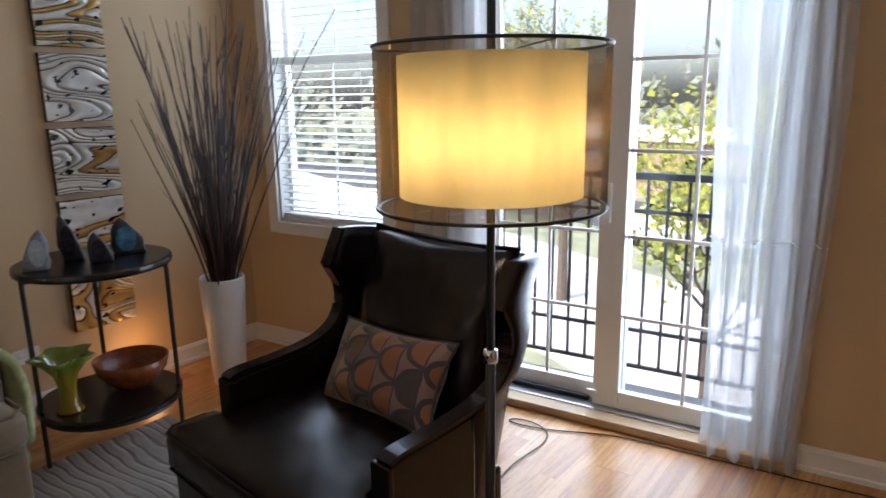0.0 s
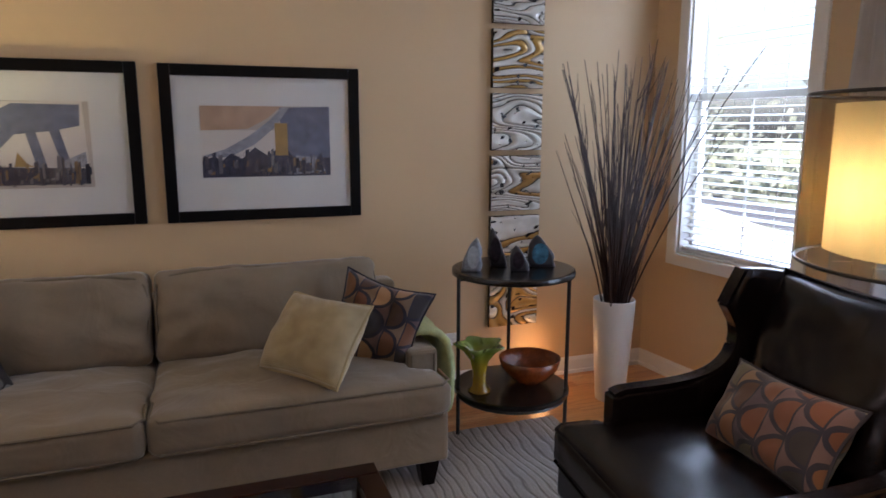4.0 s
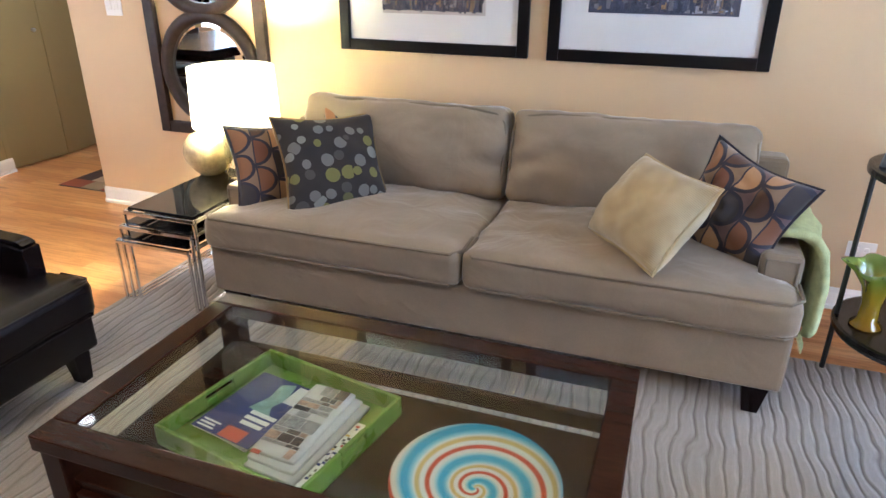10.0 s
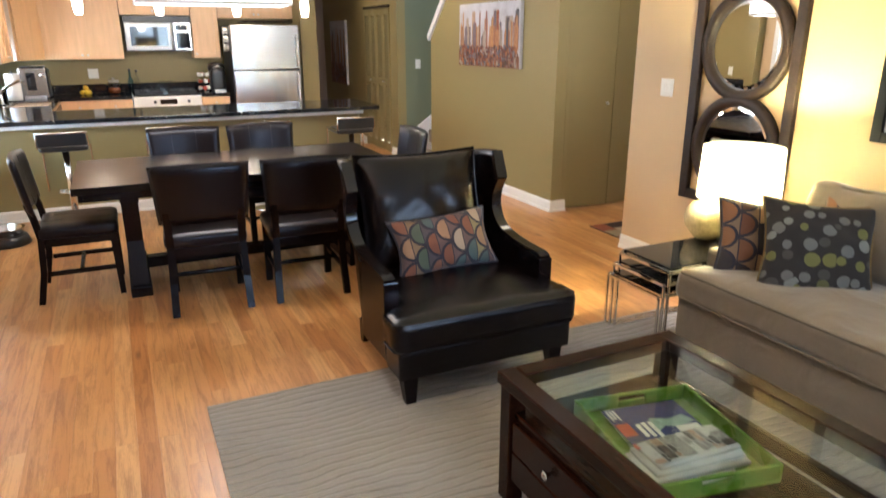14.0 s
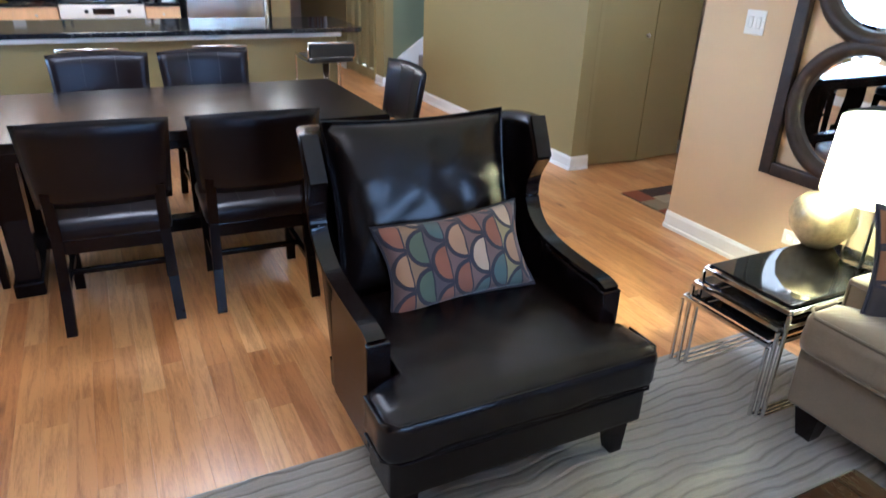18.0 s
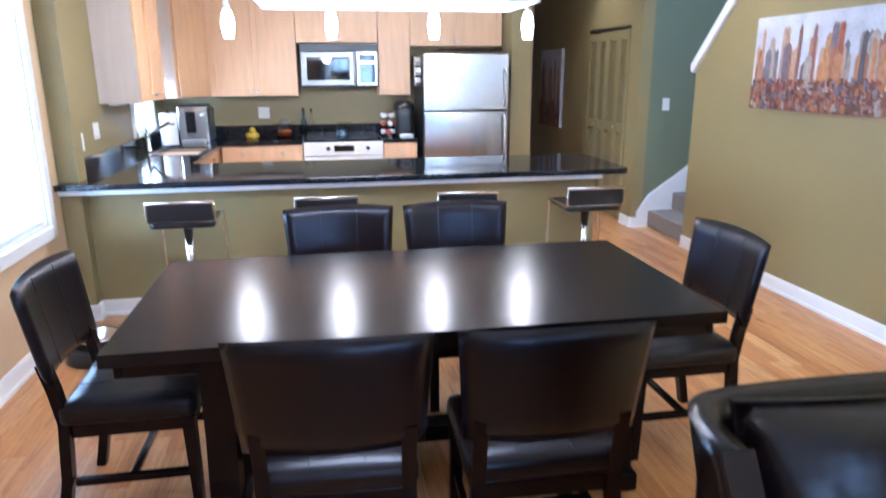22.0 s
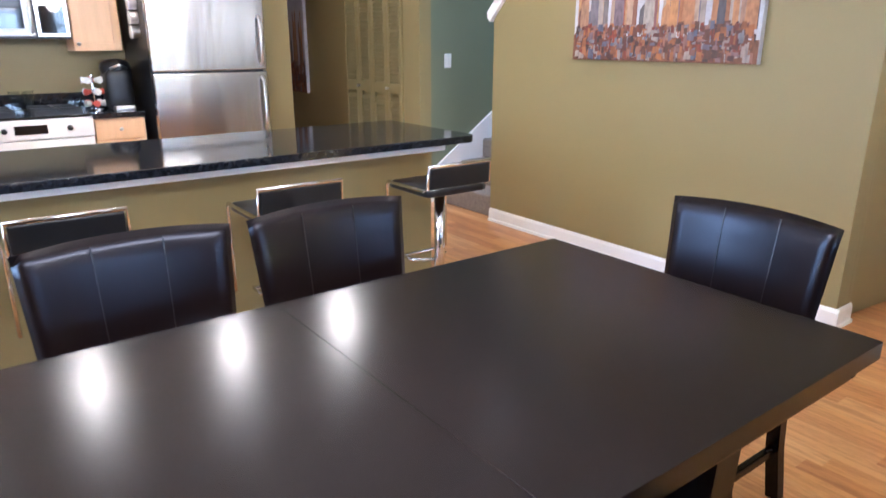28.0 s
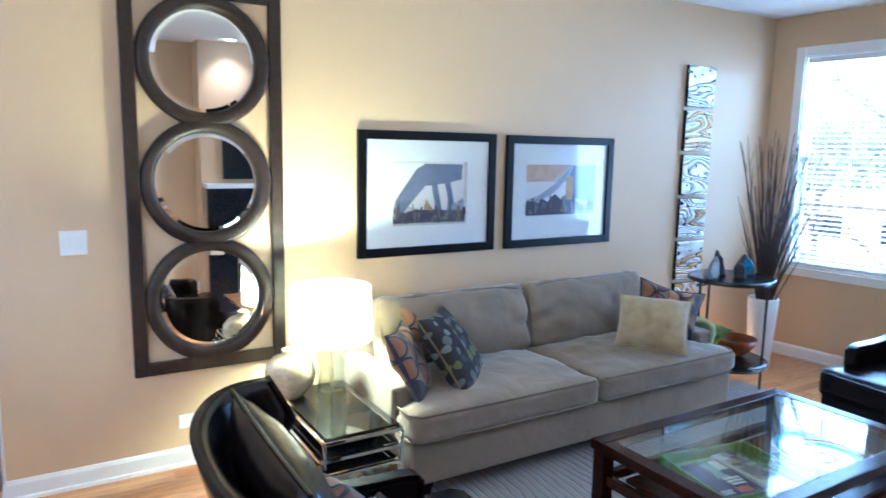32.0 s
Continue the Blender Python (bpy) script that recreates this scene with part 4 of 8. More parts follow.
def curtain(u0, u1, folds, seed, label):
    bm = bmesh.new()
    n, rows = folds * 10, 26
    grid = []
    for j in range(rows + 1):
        f = j / rows
        z = 2.60 - 2.585 * f
        row = []
        for i in range(n + 1):
            s = i / n
            spread = 1 + 0.10 * f * math.sin(seed + 2 * f)
            u = u0 + (u1 - u0) * (0.5 + (s - 0.5) * spread) + 0.012 * math.sin(7 * f + seed + 9 * s)
            ph = 2 * math.pi * folds * s + 0.9 * math.sin(3 * s + seed + 1.3 * f)
            y = -0.085 + (0.030 + 0.018 * f) * math.sin(ph) + 0.012 * math.sin(2.3 * ph + seed)
            row.append(bm.verts.new((u, y, z)))
        grid.append(row)
    for j in range(rows):
        for i in range(n):
            bm.faces.new((grid[j][i], grid[j][i + 1], grid[j + 1][i + 1], grid[j + 1][i]))
    c = thing("curtain", EAST, label, "curtain", "sheer curtains at the patio door")
    part("panel", bm, curtain_m, c, smooth=True)
    pts = []
    for i in range(n + 1):
        s = i / n
        ph = 2 * math.pi * folds * s + 0.9 * math.sin(3 * s + seed + 0.62)
        pts.append((u0 + (u1 - u0) * s, -0.085 + 0.038 * math.sin(ph) + 0.012 * math.sin(2.3 * ph + seed), 0.95))
    part("sewn_band", tube(pts, 0.0022, 4), plastic_white, c, "sewn seam across the cloth")


curtain(1.30, 1.74, 5, 0.4, "white sheer full-length curtain gathered beside the glass door")
curtain(2.74, 3.16, 5, 2.1, "white sheer full-length curtain hanging to the oak floor")
rod = thing("curtain_rod", EAST, "dark metal curtain rod above the patio door", "curtain rod")
part("pole", tube([(1.15, -0.09, 2.62), (3.45, -0.09, 2.62)], 0.011, 10), black_metal, rod, smooth=True)
for u in (1.2, 3.4):
    part("bracket", rbox(u - 0.01, u + 0.01, -0.09, -0.002, 2.60, 2.64), black_metal, rod)
for u in (1.14, 3.46):
    part("finial", lathe([(0.0, -0.02), (0.02, 0), (0.0, 0.02)], 12), black_metal, rod, smooth=True, at=pose(u, -0.09, 2.62))


def bifold(name, m, width, height, panels, louvred, material, fold, label):
    """Folding closet door: panels hinged in pairs."""
    d = new(name)
    d.matrix_basis = m
    tagged(d, label, "closet door", kind="structure")
    w = width / panels
    part("track", rbox(0, width, -0.015, 0.02, height + 0.002, height + 0.03), bronze_wood if louvred else olive, d)
    x, y = 0.0, 0.0
    for k in range(panels):
        a = radians(fold if k % 2 == 0 else -fold)
        mm = pose(x, y, 0, 0, 0, math.degrees(a))
        if louvred:
            p = part("panel", joined(rbox(0.002, 0.05, -0.014, 0.014, 0.02, height), rbox(w - 0.05, w - 0.002, -0.014, 0.014, 0.02, height), rbox(0.05, w - 0.05, -0.014, 0.014, 0.02, 0.14), rbox(0.05, w - 0.05, -0.014, 0.014, height - 0.09, height), rbox(0.05, w - 0.05, -0.014, 0.014, 0.95, 1.05)), material, d, at=mm)
            first = None
            for z0, z1 in ((0.16, 0.94), (1.06, height - 0.10)):
                for j in range(int((z1 - z0) / 0.036)):
                    at = pose(w / 2, 0, z0 + 0.02 + 0.036 * j, 54, 0, 0)
                    if first is None:
                        first = part("louvre", rbox(-w / 2 + 0.05, w / 2 - 0.05, -0.026, 0.026, -0.003, 0.003, r=0), material, p, at=at)
                    else:
                        again(first, at)
        else:
            p = part("panel", rbox(0.002, w - 0.002, -0.016, 0.016, 0.012, height, r=0.004), material, d, at=mm)
        if k % 2 == (1 if louvred else 0):
            part("knob", lathe([(0.0, 0.0), (0.008, 0.002), (0.008, 0.016), (0.015, 0.024), (0.013, 0.033), (0.0, 0.036)], 14), nickel, p, "small metal knob", True, pose(w * (0.12 if louvred else 0.85), -0.016, 1.0, 90, 0, 0))
        x, y = x + w * math.cos(a), y + w * math.sin(a)


bifold("door_2", pose(-10.41, -0.004, 0), 1.05, 1.99, 4, True, olive, 3, "olive louvred bifold closet door, shut")
bifold("door_3", pose(-5.59, 0.288, 0, 0, 0, 90), 0.98, 2.06, 2, False, olive, -5, "olive flat bifold closet door slightly folded")


def entry_door():
    d = new("door_4")
    d.matrix_basis = pose(-4.37, 0, 0, 0, 0, 90)
    tagged(d, "white entry door in a white frame", "door", kind="structure")
    part("leaf", rbox(0.225, 1.095, -0.03, 0.012, 0.01, 2.03), trim_white, d)
    for a, b in ((0.10, 0.20), (1.12, 1.20)):
        part("casing", rbox(a, b, 0.001, 0.02, 0, 2.14), trim_white, d)
    part("casing", rbox(0.20, 1.12, 0.001, 0.02, 2.06, 2.14), trim_white, d)
    for z in (0.25, 1.02, 1.8):
        part("hinge", rbox(0.20, 0.226, 0.012, 0.022, z, z + 0.09), nickel, d)
    part("door_handle", tube([(0.30, 0.012, 0.98), (0.30, 0.065, 0.98), (0.40, 0.068, 0.98)], 0.009, 10), nickel, d, "brushed lever handle", True)


entry_door()
slab("outer_hall_block", (-4.0, -3.9, 0.14, 1.4, 0, CEIL), tan)


def plate_cover(name, m, kind, label):
    t = thing(name, m, label, "switch" if "switch" in name else "outlet")
    w = 0.075 if kind != "double" else 0.118
    part("cover", rbox(-w / 2, w / 2, -0.006, -0.0005, -0.06, 0.06, r=0.002), plastic_white, t)
    for k in ((0,) if kind != "double" else (-0.024, 0.024)):
        if "switch" in name:
            part("rocker", rbox(k - 0.012, k + 0.012, -0.010, -0.004, -0.028, 0.028), plastic_white, t)
        else:
            for z in (-0.022, 0.022):
                part("socket", rbox(k - 0.011, k + 0.011, -0.008, -0.004, z - 0.012, z + 0.012), plastic_white, t)
    return t


plate_cover("light_switch", pose(-4.02, 0, 1.26), "double", "white double light switch on the beige wall")
plate_cover("light_switch", pose(-9.10, 0.30, 1.25, 0, 0, 90), "single", "white light switch on the green stair wall")
plate_cover("wall_outlet", pose(0.07, 0, 0.31, 0, 90, 0), "single", "white sideways wall outlet by the sofa")
plate_cover("wall_outlet", pose(-3.51, 0, 0.25, 0, 90, 0), "single", "white sideways wall outlet low on the beige wall")
plate_cover("wall_outlet", pose(-3.388, 0, 0.25, 0, 90, 0), "single", "white wall outlet low near the side table")
plate_cover("wall_outlet", pose(-10.30, -3.72, 1.16, 0, 0, 90), "double", "white outlet over the granite backsplash")
plate_cover("wall_outlet", pose(-7.72, SOUTH, 1.12, 0, 0, 180), "single", "white outlet on the olive kitchen wall")
plate_cover("wall_outlet", pose(-8.05, SOUTH, 1.17, 0, 0, 180), "double", "white outlet beside the kitchen cabinet")


def downlight(x, y, power=42):
    t = thing("recessed_light", pose(x, y, CEIL), "white recessed ceiling light, lit", "ceiling light", "recessed lights")
    part("trim_ring", lathe([(0.062, -0.001), (0.085, -0.001), (0.088, -0.006), (0.062, -0.008), (0.062, -0.001)], 28, caps=False), trim_white, t, smooth=True)
    part("lens", lathe([(0.0, -0.003), (0.062, -0.003), (0.062, -0.001), (0.0, -0.001)], 24), can_glow, t)
    lamp("downlight_beam", "SPOT", pose(x, y, CEIL - 0.03), power, SOFT, 0.06, spot=110)


for x, y in ((-7.50, -0.42), (-9.9, -0.45), (-8.7, -3.62), (-8.6, -1.9), (-4.95, -0.12), (-2.23, -4.20), (-2.31, -3.17)):
    downlight(x, y, 48 if x > -3 else 19 if x > -6 else 34 if x < -9 else 42)
vent = thing("ceiling_vent", pose(-8.62, -4.2, 2.634), "white metal air vent under the kitchen soffit", "vent")
part("frame", rbox(-0.16, 0.16, -0.08, 0.08, -0.008, -0.0005, r=0.002), trim_white, vent)
for k in range(6):
    part("slat", rbox(-0.14, 0.14, -0.066 + 0.024 * k, -0.054 + 0.024 * k, -0.012, -0.008, r=0), nickel, vent)

# chimney breast opposite the sofa, seen in the mirror
slab("wall_chimney", (-2.55, -0.75, SOUTH, -4.42, 0, CEIL), beige)
fp = thing("fireplace", pose(-1.65, -4.42, 0), "black stone fireplace with a white mantel shelf", "fireplace")
part("mantel_shelf", rbox(-0.88, 0.88, 0.001, 0.20, 1.26, 1.31), trim_white, fp)
for s in (-1, 1):
    part("pilaster", rbox(s * 0.69 - 0.16, s * 0.69 + 0.16, 0.001, 0.09, 0, 1.258), granite, fp, "black stone surround")
part("frieze", rbox(-0.528, 0.528, 0.001, 0.08, 0.92, 1.258), granite, fp)
part("firebox", rbox(-0.50, 0.50, 0.001, 0.03, 0.03, 0.90), black_glass, fp)
tv = thing("television", pose(-1.66, -4.42, 1.76), "black flat television mounted over the fireplace", "television")
part("screen", rbox(-0.66, 0.66, 0.05, 0.085, -0.40, 0.40, r=0.004), black_glass, tv)
part("wall_mount", rbox(-0.15, 0.15, 0.0, 0.05, -0.12, 0.12), black_metal, tv)
# ---- living room ----
rug = thing("area_rug", pose(-1.385, -1.935, 0.001), "grey wool rug with carved wavy stripes on oak floor", "rug")
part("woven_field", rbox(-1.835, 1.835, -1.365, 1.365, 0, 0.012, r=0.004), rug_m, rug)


def sofa():
    s = thing("sofa", pose(-1.515, -0.60, 0.013), "taupe velvet two-seat sofa with loose cushions against the wall", "sofa")
    part("base", rbox(-1.185, 1.185, -0.455, 0.48, 0.115, 0.345, r=0.02, segments=3), sofa_cloth, s)
    part("back_frame", rbox(-1.185, 1.185, 0.36, 0.51, 0.345, 0.745, r=0.035, segments=3), sofa_cloth, s)
    for k in (-1, 1):
        a, b = sorted((k * 1.055, k * 1.20))
        part("arm", rbox(a, b, -0.275, 0.50, 0.13, 0.565, r=0.03, segments=4), sofa_cloth, s)
        pts = [(a + 0.02, -0.276, 0.36), (a + 0.02, -0.276, 0.545), (b - 0.02, -0.276, 0.545), (b - 0.02, -0.276, 0.36)]
        part("arm_piping", tube(pts, 0.0045, 6), piping_m, s)
        bm = cushion(1.19, 0.80, 0.155, 0.040, 0.045, 24, 0.011, 2 + k)
        for v in bm.verts:
            if k * v.co.x > 0.455 and v.co.y > -0.21:
                v.co.x = k * (0.455 + (abs(v.co.x) - 0.455) * 0.02)
        seat = part("seat_cushion", bm, sofa_cloth, s, smooth=True, at=pose(k * 0.596, -0.09, 0.335))
        for z in (0.012, 0.143):
            y = -0.396
            pts = [(-k * 0.585, -0.2, z), (-k * 0.590, y + 0.05, z), (-k * 0.55, y + 0.004, z), (0.0, y, z), (k * 0.55, y + 0.004, z), (k * 0.592, y + 0.05, z), (k * 0.592, -0.22, z)]
            part("piping", tube(pts, 0.0065, 6), piping_m, seat)
        bm = cushion(1.04, 0.43, 0.17, 0.055, 0.055, 34, 0.012, 7 + k)
        for v in bm.verts:
            x, y = v.co.x * k, v.co.y
            if v.co.z > 0.09:
                edge = math.exp(-((x + 0.47) / 0.17) ** 2) + 0.5 * math.exp(-((x - 0.47) / 0.12) ** 2)
                v.co.z += 0.010 * edge * math.sin(30 * (y - 0.45 * x) + 3 * noise.noise((x * 6, y * 6, k)))
                v.co.z += 0.012 * noise.noise((x * 3.5, y * 7 + x * 4, 3.0 * k))
        back = part("back_cushion", bm, sofa_cloth, s, smooth=True, at=pose(k * 0.525, 0.33, 0.658, 76, 0, 0))
        y, pts = 0.205, []
        for i in range(40):
            a = 2 * math.pi * i / 40
            cx, cy = math.cos(a), math.sin(a)
            f = (abs(cx) ** 7 + abs(cy) ** 7) ** (-1 / 7)
            pts.append((0.508 * cx * f, 0.20 * cy * f, 0.146))
        part("piping", tube(pts, 0.0065, 6, closed=True), piping_m, back)
        for y in (-0.40, 0.42):
            leg = bmesh.new()
            box(leg, k * 1.10 - 0.045, k * 1.10 + 0.045, y - 0.045, y + 0.045, 0, 0.115)
            for v in leg.verts:
                if v.co.z < 0.01:
                    v.co.x += (k * 1.10 - v.co.x) * 0.4
                    v.co.y += (y - v.co.y) * 0.4
            part("leg", leg, espresso, s, "tapered dark wooden leg")


sofa()


def scatter(name, centre, right, up, thick, material, label, seed, edge, category="cushion", ears=0.12, rumple=0.012):
    r, u = Vector(right), Vector(up)
    w, h = r.length, u.length
    r.normalize()
    y = u.cross(r).normalized()
    u = r.cross(y)
    m = Matrix((r, y, u)).transposed().to_4x4()
    m.translation = centre
    t = thing(name, m, label, category, "scatter cushions")
    part("cover", pillow(w, h, thick, 28, seed, ears, rumple), material, t, smooth=True)
    part("piping", tube(pillow_edge(w, h, ears), 0.006, 6, closed=True), edge, t)


navy = surface("navy_cord", (0.02, 0.016, 0.025), 0.7)
scatter("scatter_cushion", (-2.255, -0.69, 0.662), (0.345, 0.345, -0.02), (-0.20, 0.20, 0.405), 0.17, dot_m, "dark brown square cushion with grey and olive dots", 1, surface("gold_cord", (0.16, 0.10, 0.03), 0.6))
scatter("scatter_cushion", (-2.53, -0.72, 0.635), (0.26, 0.33, -0.03), (-0.15, 0.12, 0.36), 0.13, oval_m, "brown oval-patterned cushion leaning on the sofa arm", 2, navy)
scatter("scatter_cushion", (-2.26, -0.40, 0.68), (0.34, 0.12, 0.0), (-0.05, 0.12, 0.38), 0.12, oval_m, "brown oval-patterned cushion tucked behind the dotted one", 3, navy)
scatter("scatter_cushion", (-0.86, -0.845, 0.675), (0.275, -0.345, -0.006), (0.195, 0.13, 0.29), 0.22, cream_cord, "cream corduroy cushion leaning on the sofa", 4, surface("cream_cord_edge", (0.42, 0.32, 0.16), 0.8), ears=0.08)
scatter("scatter_cushion", (-0.555, -0.695, 0.658), (0.345, -0.26, -0.10), (0.13, 0.10, 0.40), 0.15, oval_m, "crumpled brown oval-patterned cushion with dark piping by sofa arm", 5, navy, ears=0.15, rumple=0.03)


def throw():
    t = thing("throw_blanket", pose(-0.395, -0.565, 0.0), "lime green knitted throw draped over the sofa arm", "blanket")
    bm = bmesh.new()
    prof = [(-0.07, 0.588), (-0.05, 0.592), (-0.025, 0.596), (0.0, 0.600), (0.05, 0.598), (0.085, 0.588), (0.103, 0.56), (0.112, 0.50), (0.118, 0.42), (0.124, 0.34), (0.128, 0.27), (0.130, 0.21)]
    n = 24
    rows = []
    for i, (x, z) in enumerate(prof):
        f = i / (len(prof) - 1)
        row = []
        for j in range(n + 1):
            s = j / n
            y = -0.26 + 0.52 * s + 0.02 * math.sin(6 * s + 3 * f) + (1 - s) * (0.035 * math.sin(7 * f + 0.4) + 0.012 * math.sin(19 * f))
            o = 0.012 * f * math.sin(22 * s + 2 * f) + 0.005 * math.sin(60 * s + 9 * f) + 0.022 * noise.noise((6 * s, 5 * f, 2.0)) + 0.02 * f
            row.append(bm.verts.new((x + o + 0.01 * f, y, z + 0.016 + 0.25 * o - (0.03 * math.sin(5 * s) if i == len(prof) - 1 else 0))))
        rows.append(row)
    for p, q in zip(rows, rows[1:]):
        for j in range(n):
            bm.faces.new((p[j], p[j + 1], q[j + 1], q[j]))
    c = part("cloth", bm, throw_m, t, smooth=True)
    sol = c.modifiers.new("thickness", "SOLIDIFY")
    sol.thickness = 0.03
    for k in range(26):
        y = -0.25 + 0.49 * k / 25
        part("fringe", tube([(0.142, y, 0.222), (0.146, y + 0.004, 0.195), (0.143, y - 0.002, 0.172)], [0.004, 0.003, 0.0015], 5), throw_m, t)


throw()


# the blue tint puts the window's reflection colour into the wood edge
lacquer = surface("lacquered_dark_wood", (0.006, 0.003, 0.0026), 0.16, vary=0.3, scale=6, grain=60, bump=0.03, stretch=(6, 6, 1), Specular_IOR_Level=0.5, Specular_Tint=(0.82, 0.87, 1.0, 1))


def armchair(m, label, seed):
    c = thing("armchair", m, label, "armchair", "leather wing chairs")
    for x, y in ((0.375, 0.365), (0.375, -0.365), (-0.34, 0.33), (-0.34, -0.33)):
        leg = bmesh.new()
        x += 0.07 if x < 0 else 0
        box(leg, x - 0.035, x + 0.035, y - 0.035, y + 0.035, 0, 0.15)
        for v in leg.verts:
            if v.co.z < 0.01:
                v.co.x = x + (v.co.x - x) * 0.6 + (0.015 if x > 0 else -0.05)
                v.co.y = y + (v.co.y - y) * 0.6
        part("leg", leg, espresso, c, "tapered dark wooden leg")
    part("seat_base", rbox(-0.30, 0.26, -0.36, 0.36, 0.14, 0.285, r=0.02, segments=3), leather, c)
    part("front_panel", rbox(0.262, 0.438, -0.425, 0.425, 0.145, 0.288, r=0.018, segments=3), leather, c)
    bm = cushion(0.70, 0.90, 0.165, 0.030, 0.05, 20, 0.007, seed)
    for v in bm.verts:
        if abs(v.co.y) > 0.335 and v.co.x < 0.16:
            v.co.y = math.copysign(0.335 + (abs(v.co.y) - 0.335) * 0.02, v.co.y)
    seat = part("seat_cushion", bm, leather, c, smooth=True, at=pose(0.11, 0, 0.275))
    for z in (0.018, 0.148):
        part("piping", tube([(0.19, -0.445, z), (0.31, -0.445, z), (0.346, -0.41, z), (0.351, 0, z), (0.346, 0.41, z), (0.31, 0.445, z), (0.19, 0.445, z)], 0.005, 6), leather, seat)
    # the wing and arm line, from the arm's front up to the wing's tip: (x, z)
    line = [(0.245, 0.552), (0.20, 0.566), (0.05, 0.572), (-0.08, 0.585), (-0.17, 0.612), (-0.228, 0.66), (-0.256, 0.725), (-0.252, 0.785), (-0.228, 0.835), (-0.205, 0.872), (-0.275, 1.012)]

    def front(z):
        if z < 0.585:
            return -0.08
        for (x0, z0), (x1, z1) in zip(line[3:], line[4:]):
            if z <= z1:
                return x0 + (x1 - x0) * (z - z0) / (z1 - z0)
        return -0.275

    def wide(z):
        return 0.395 + 0.035 * z

    bm = bmesh.new()
    n, rows = 32, 22
    skins = []
    for thick in (0.0, 0.045):
        skin = []
        for j in range(rows + 1):
            row = []
            for i in range(n + 1):
                a = math.pi * (i / n - 0.5)
                top = 0.965 + 0.047 * abs(math.sin(a)) ** 2
                z = 0.15 + (top - 0.15) * j / rows
                xf, xb, w = front(z if abs(a) > 1.2 else z), -0.30 - 0.275 * ((z - 0.15) / 0.85) ** 0.75, wide(z) - thick
                x = xf + (xb + thick - xf) * max(0.0, math.cos(a)) ** 0.75
                y = w * math.copysign(abs(math.sin(a)) ** 0.72, a)
                row.append(bm.verts.new((x, y, z)))
            skin.append(row)
        skins.append(skin)
    for k, skin in enumerate(skins):
        for j in range(rows):
            for i in range(n):
                q = (skin[j][i], skin[j][i + 1], skin[j + 1][i + 1], skin[j + 1][i])
                bm.faces.new(q if k else q[::-1])
    for i in range(n):
        bm.faces.new((skins[0][rows][i], skins[0][rows][i + 1], skins[1][rows][i + 1], skins[1][rows][i]))
    for j in range(rows):
        bm.faces.new((skins[0][j][0], skins[0][j + 1][0], skins[1][j + 1][0], skins[1][j][0]))
        bm.faces.new((skins[0][j][n], skins[0][j + 1][n], skins[1][j + 1][n], skins[1][j][n]))
    bmesh.ops.recalc_face_normals(bm, faces=list(bm.faces))
    part("back", bm, leather, c, "curved wing back in dark leather", True)
    for k in (-1, 1):
        a, b = sorted((k * 0.362, k * 0.413))
        s = part("side", prism([(0.243, 0.15), (0.243, 0.545), (0.20, 0.558), (0.05, 0.564), (-0.10, 0.575), (-0.10, 0.15)], a, b, r=0.010), leather, c)
        cap = curved([(x, k * (wide(z) - 0.022), z + 0.004) for x, z in line[:10]]) + [Vector((-0.24, k * (wide(0.94) - 0.022), 0.945)), Vector((-0.277, k * (wide(1.01) - 0.022), 1.014))]
        part("show_wood", bar(cap, 0.054, 0.013), lacquer, s, "dark polished wooden edge")
        a, b = sorted((k * 0.354, k * 0.424))
        part("arm_front", rbox(0.238, 0.258, a, b, 0.20, 0.552, r=0.005), lacquer, s)
    bc = part("back_cushion", pillow(0.67, 0.62, 0.20, seed=seed + 4, ears=0.06, rumple=0.011), leather, c, smooth=True, at=pose(-0.318, 0, 0.725, -17, 0, 90))
    part("piping", tube(pillow_edge(0.67, 0.62, 0.06), 0.006, 6, closed=True), leather, bc)
    return c


BROAD = Matrix.Diagonal((1.03, 1.055, 0.99, 1))
AC1, AC2 = pose(0.352, -1.985, 0.013, 0, 0, 174) @ BROAD, pose(-3.262, -2.07, 0.0, 0, 0, -0.5) @ BROAD
armchair(AC1, "dark brown leather wing armchair by the floor lamp", 1)
armchair(AC2, "dark brown leather wing armchair at the rug's edge", 5)
for m, k in ((AC1, 11), (AC2, 12)):
    c, r, u = m @ Vector((-0.105, 0.02, 0.585)), m.to_3x3() @ Vector((0, 0.53, 0.03)), m.to_3x3() @ Vector((-0.15, -0.01, 0.275))
    scatter("lumbar_cushion", c, r, u, 0.16, oval_russet if k == 11 else oval_wide, "rectangular russet oval-patterned cushion on the leather armchair" if k == 11 else "rectangular muted oval-patterned cushion on the leather armchair", k, navy)


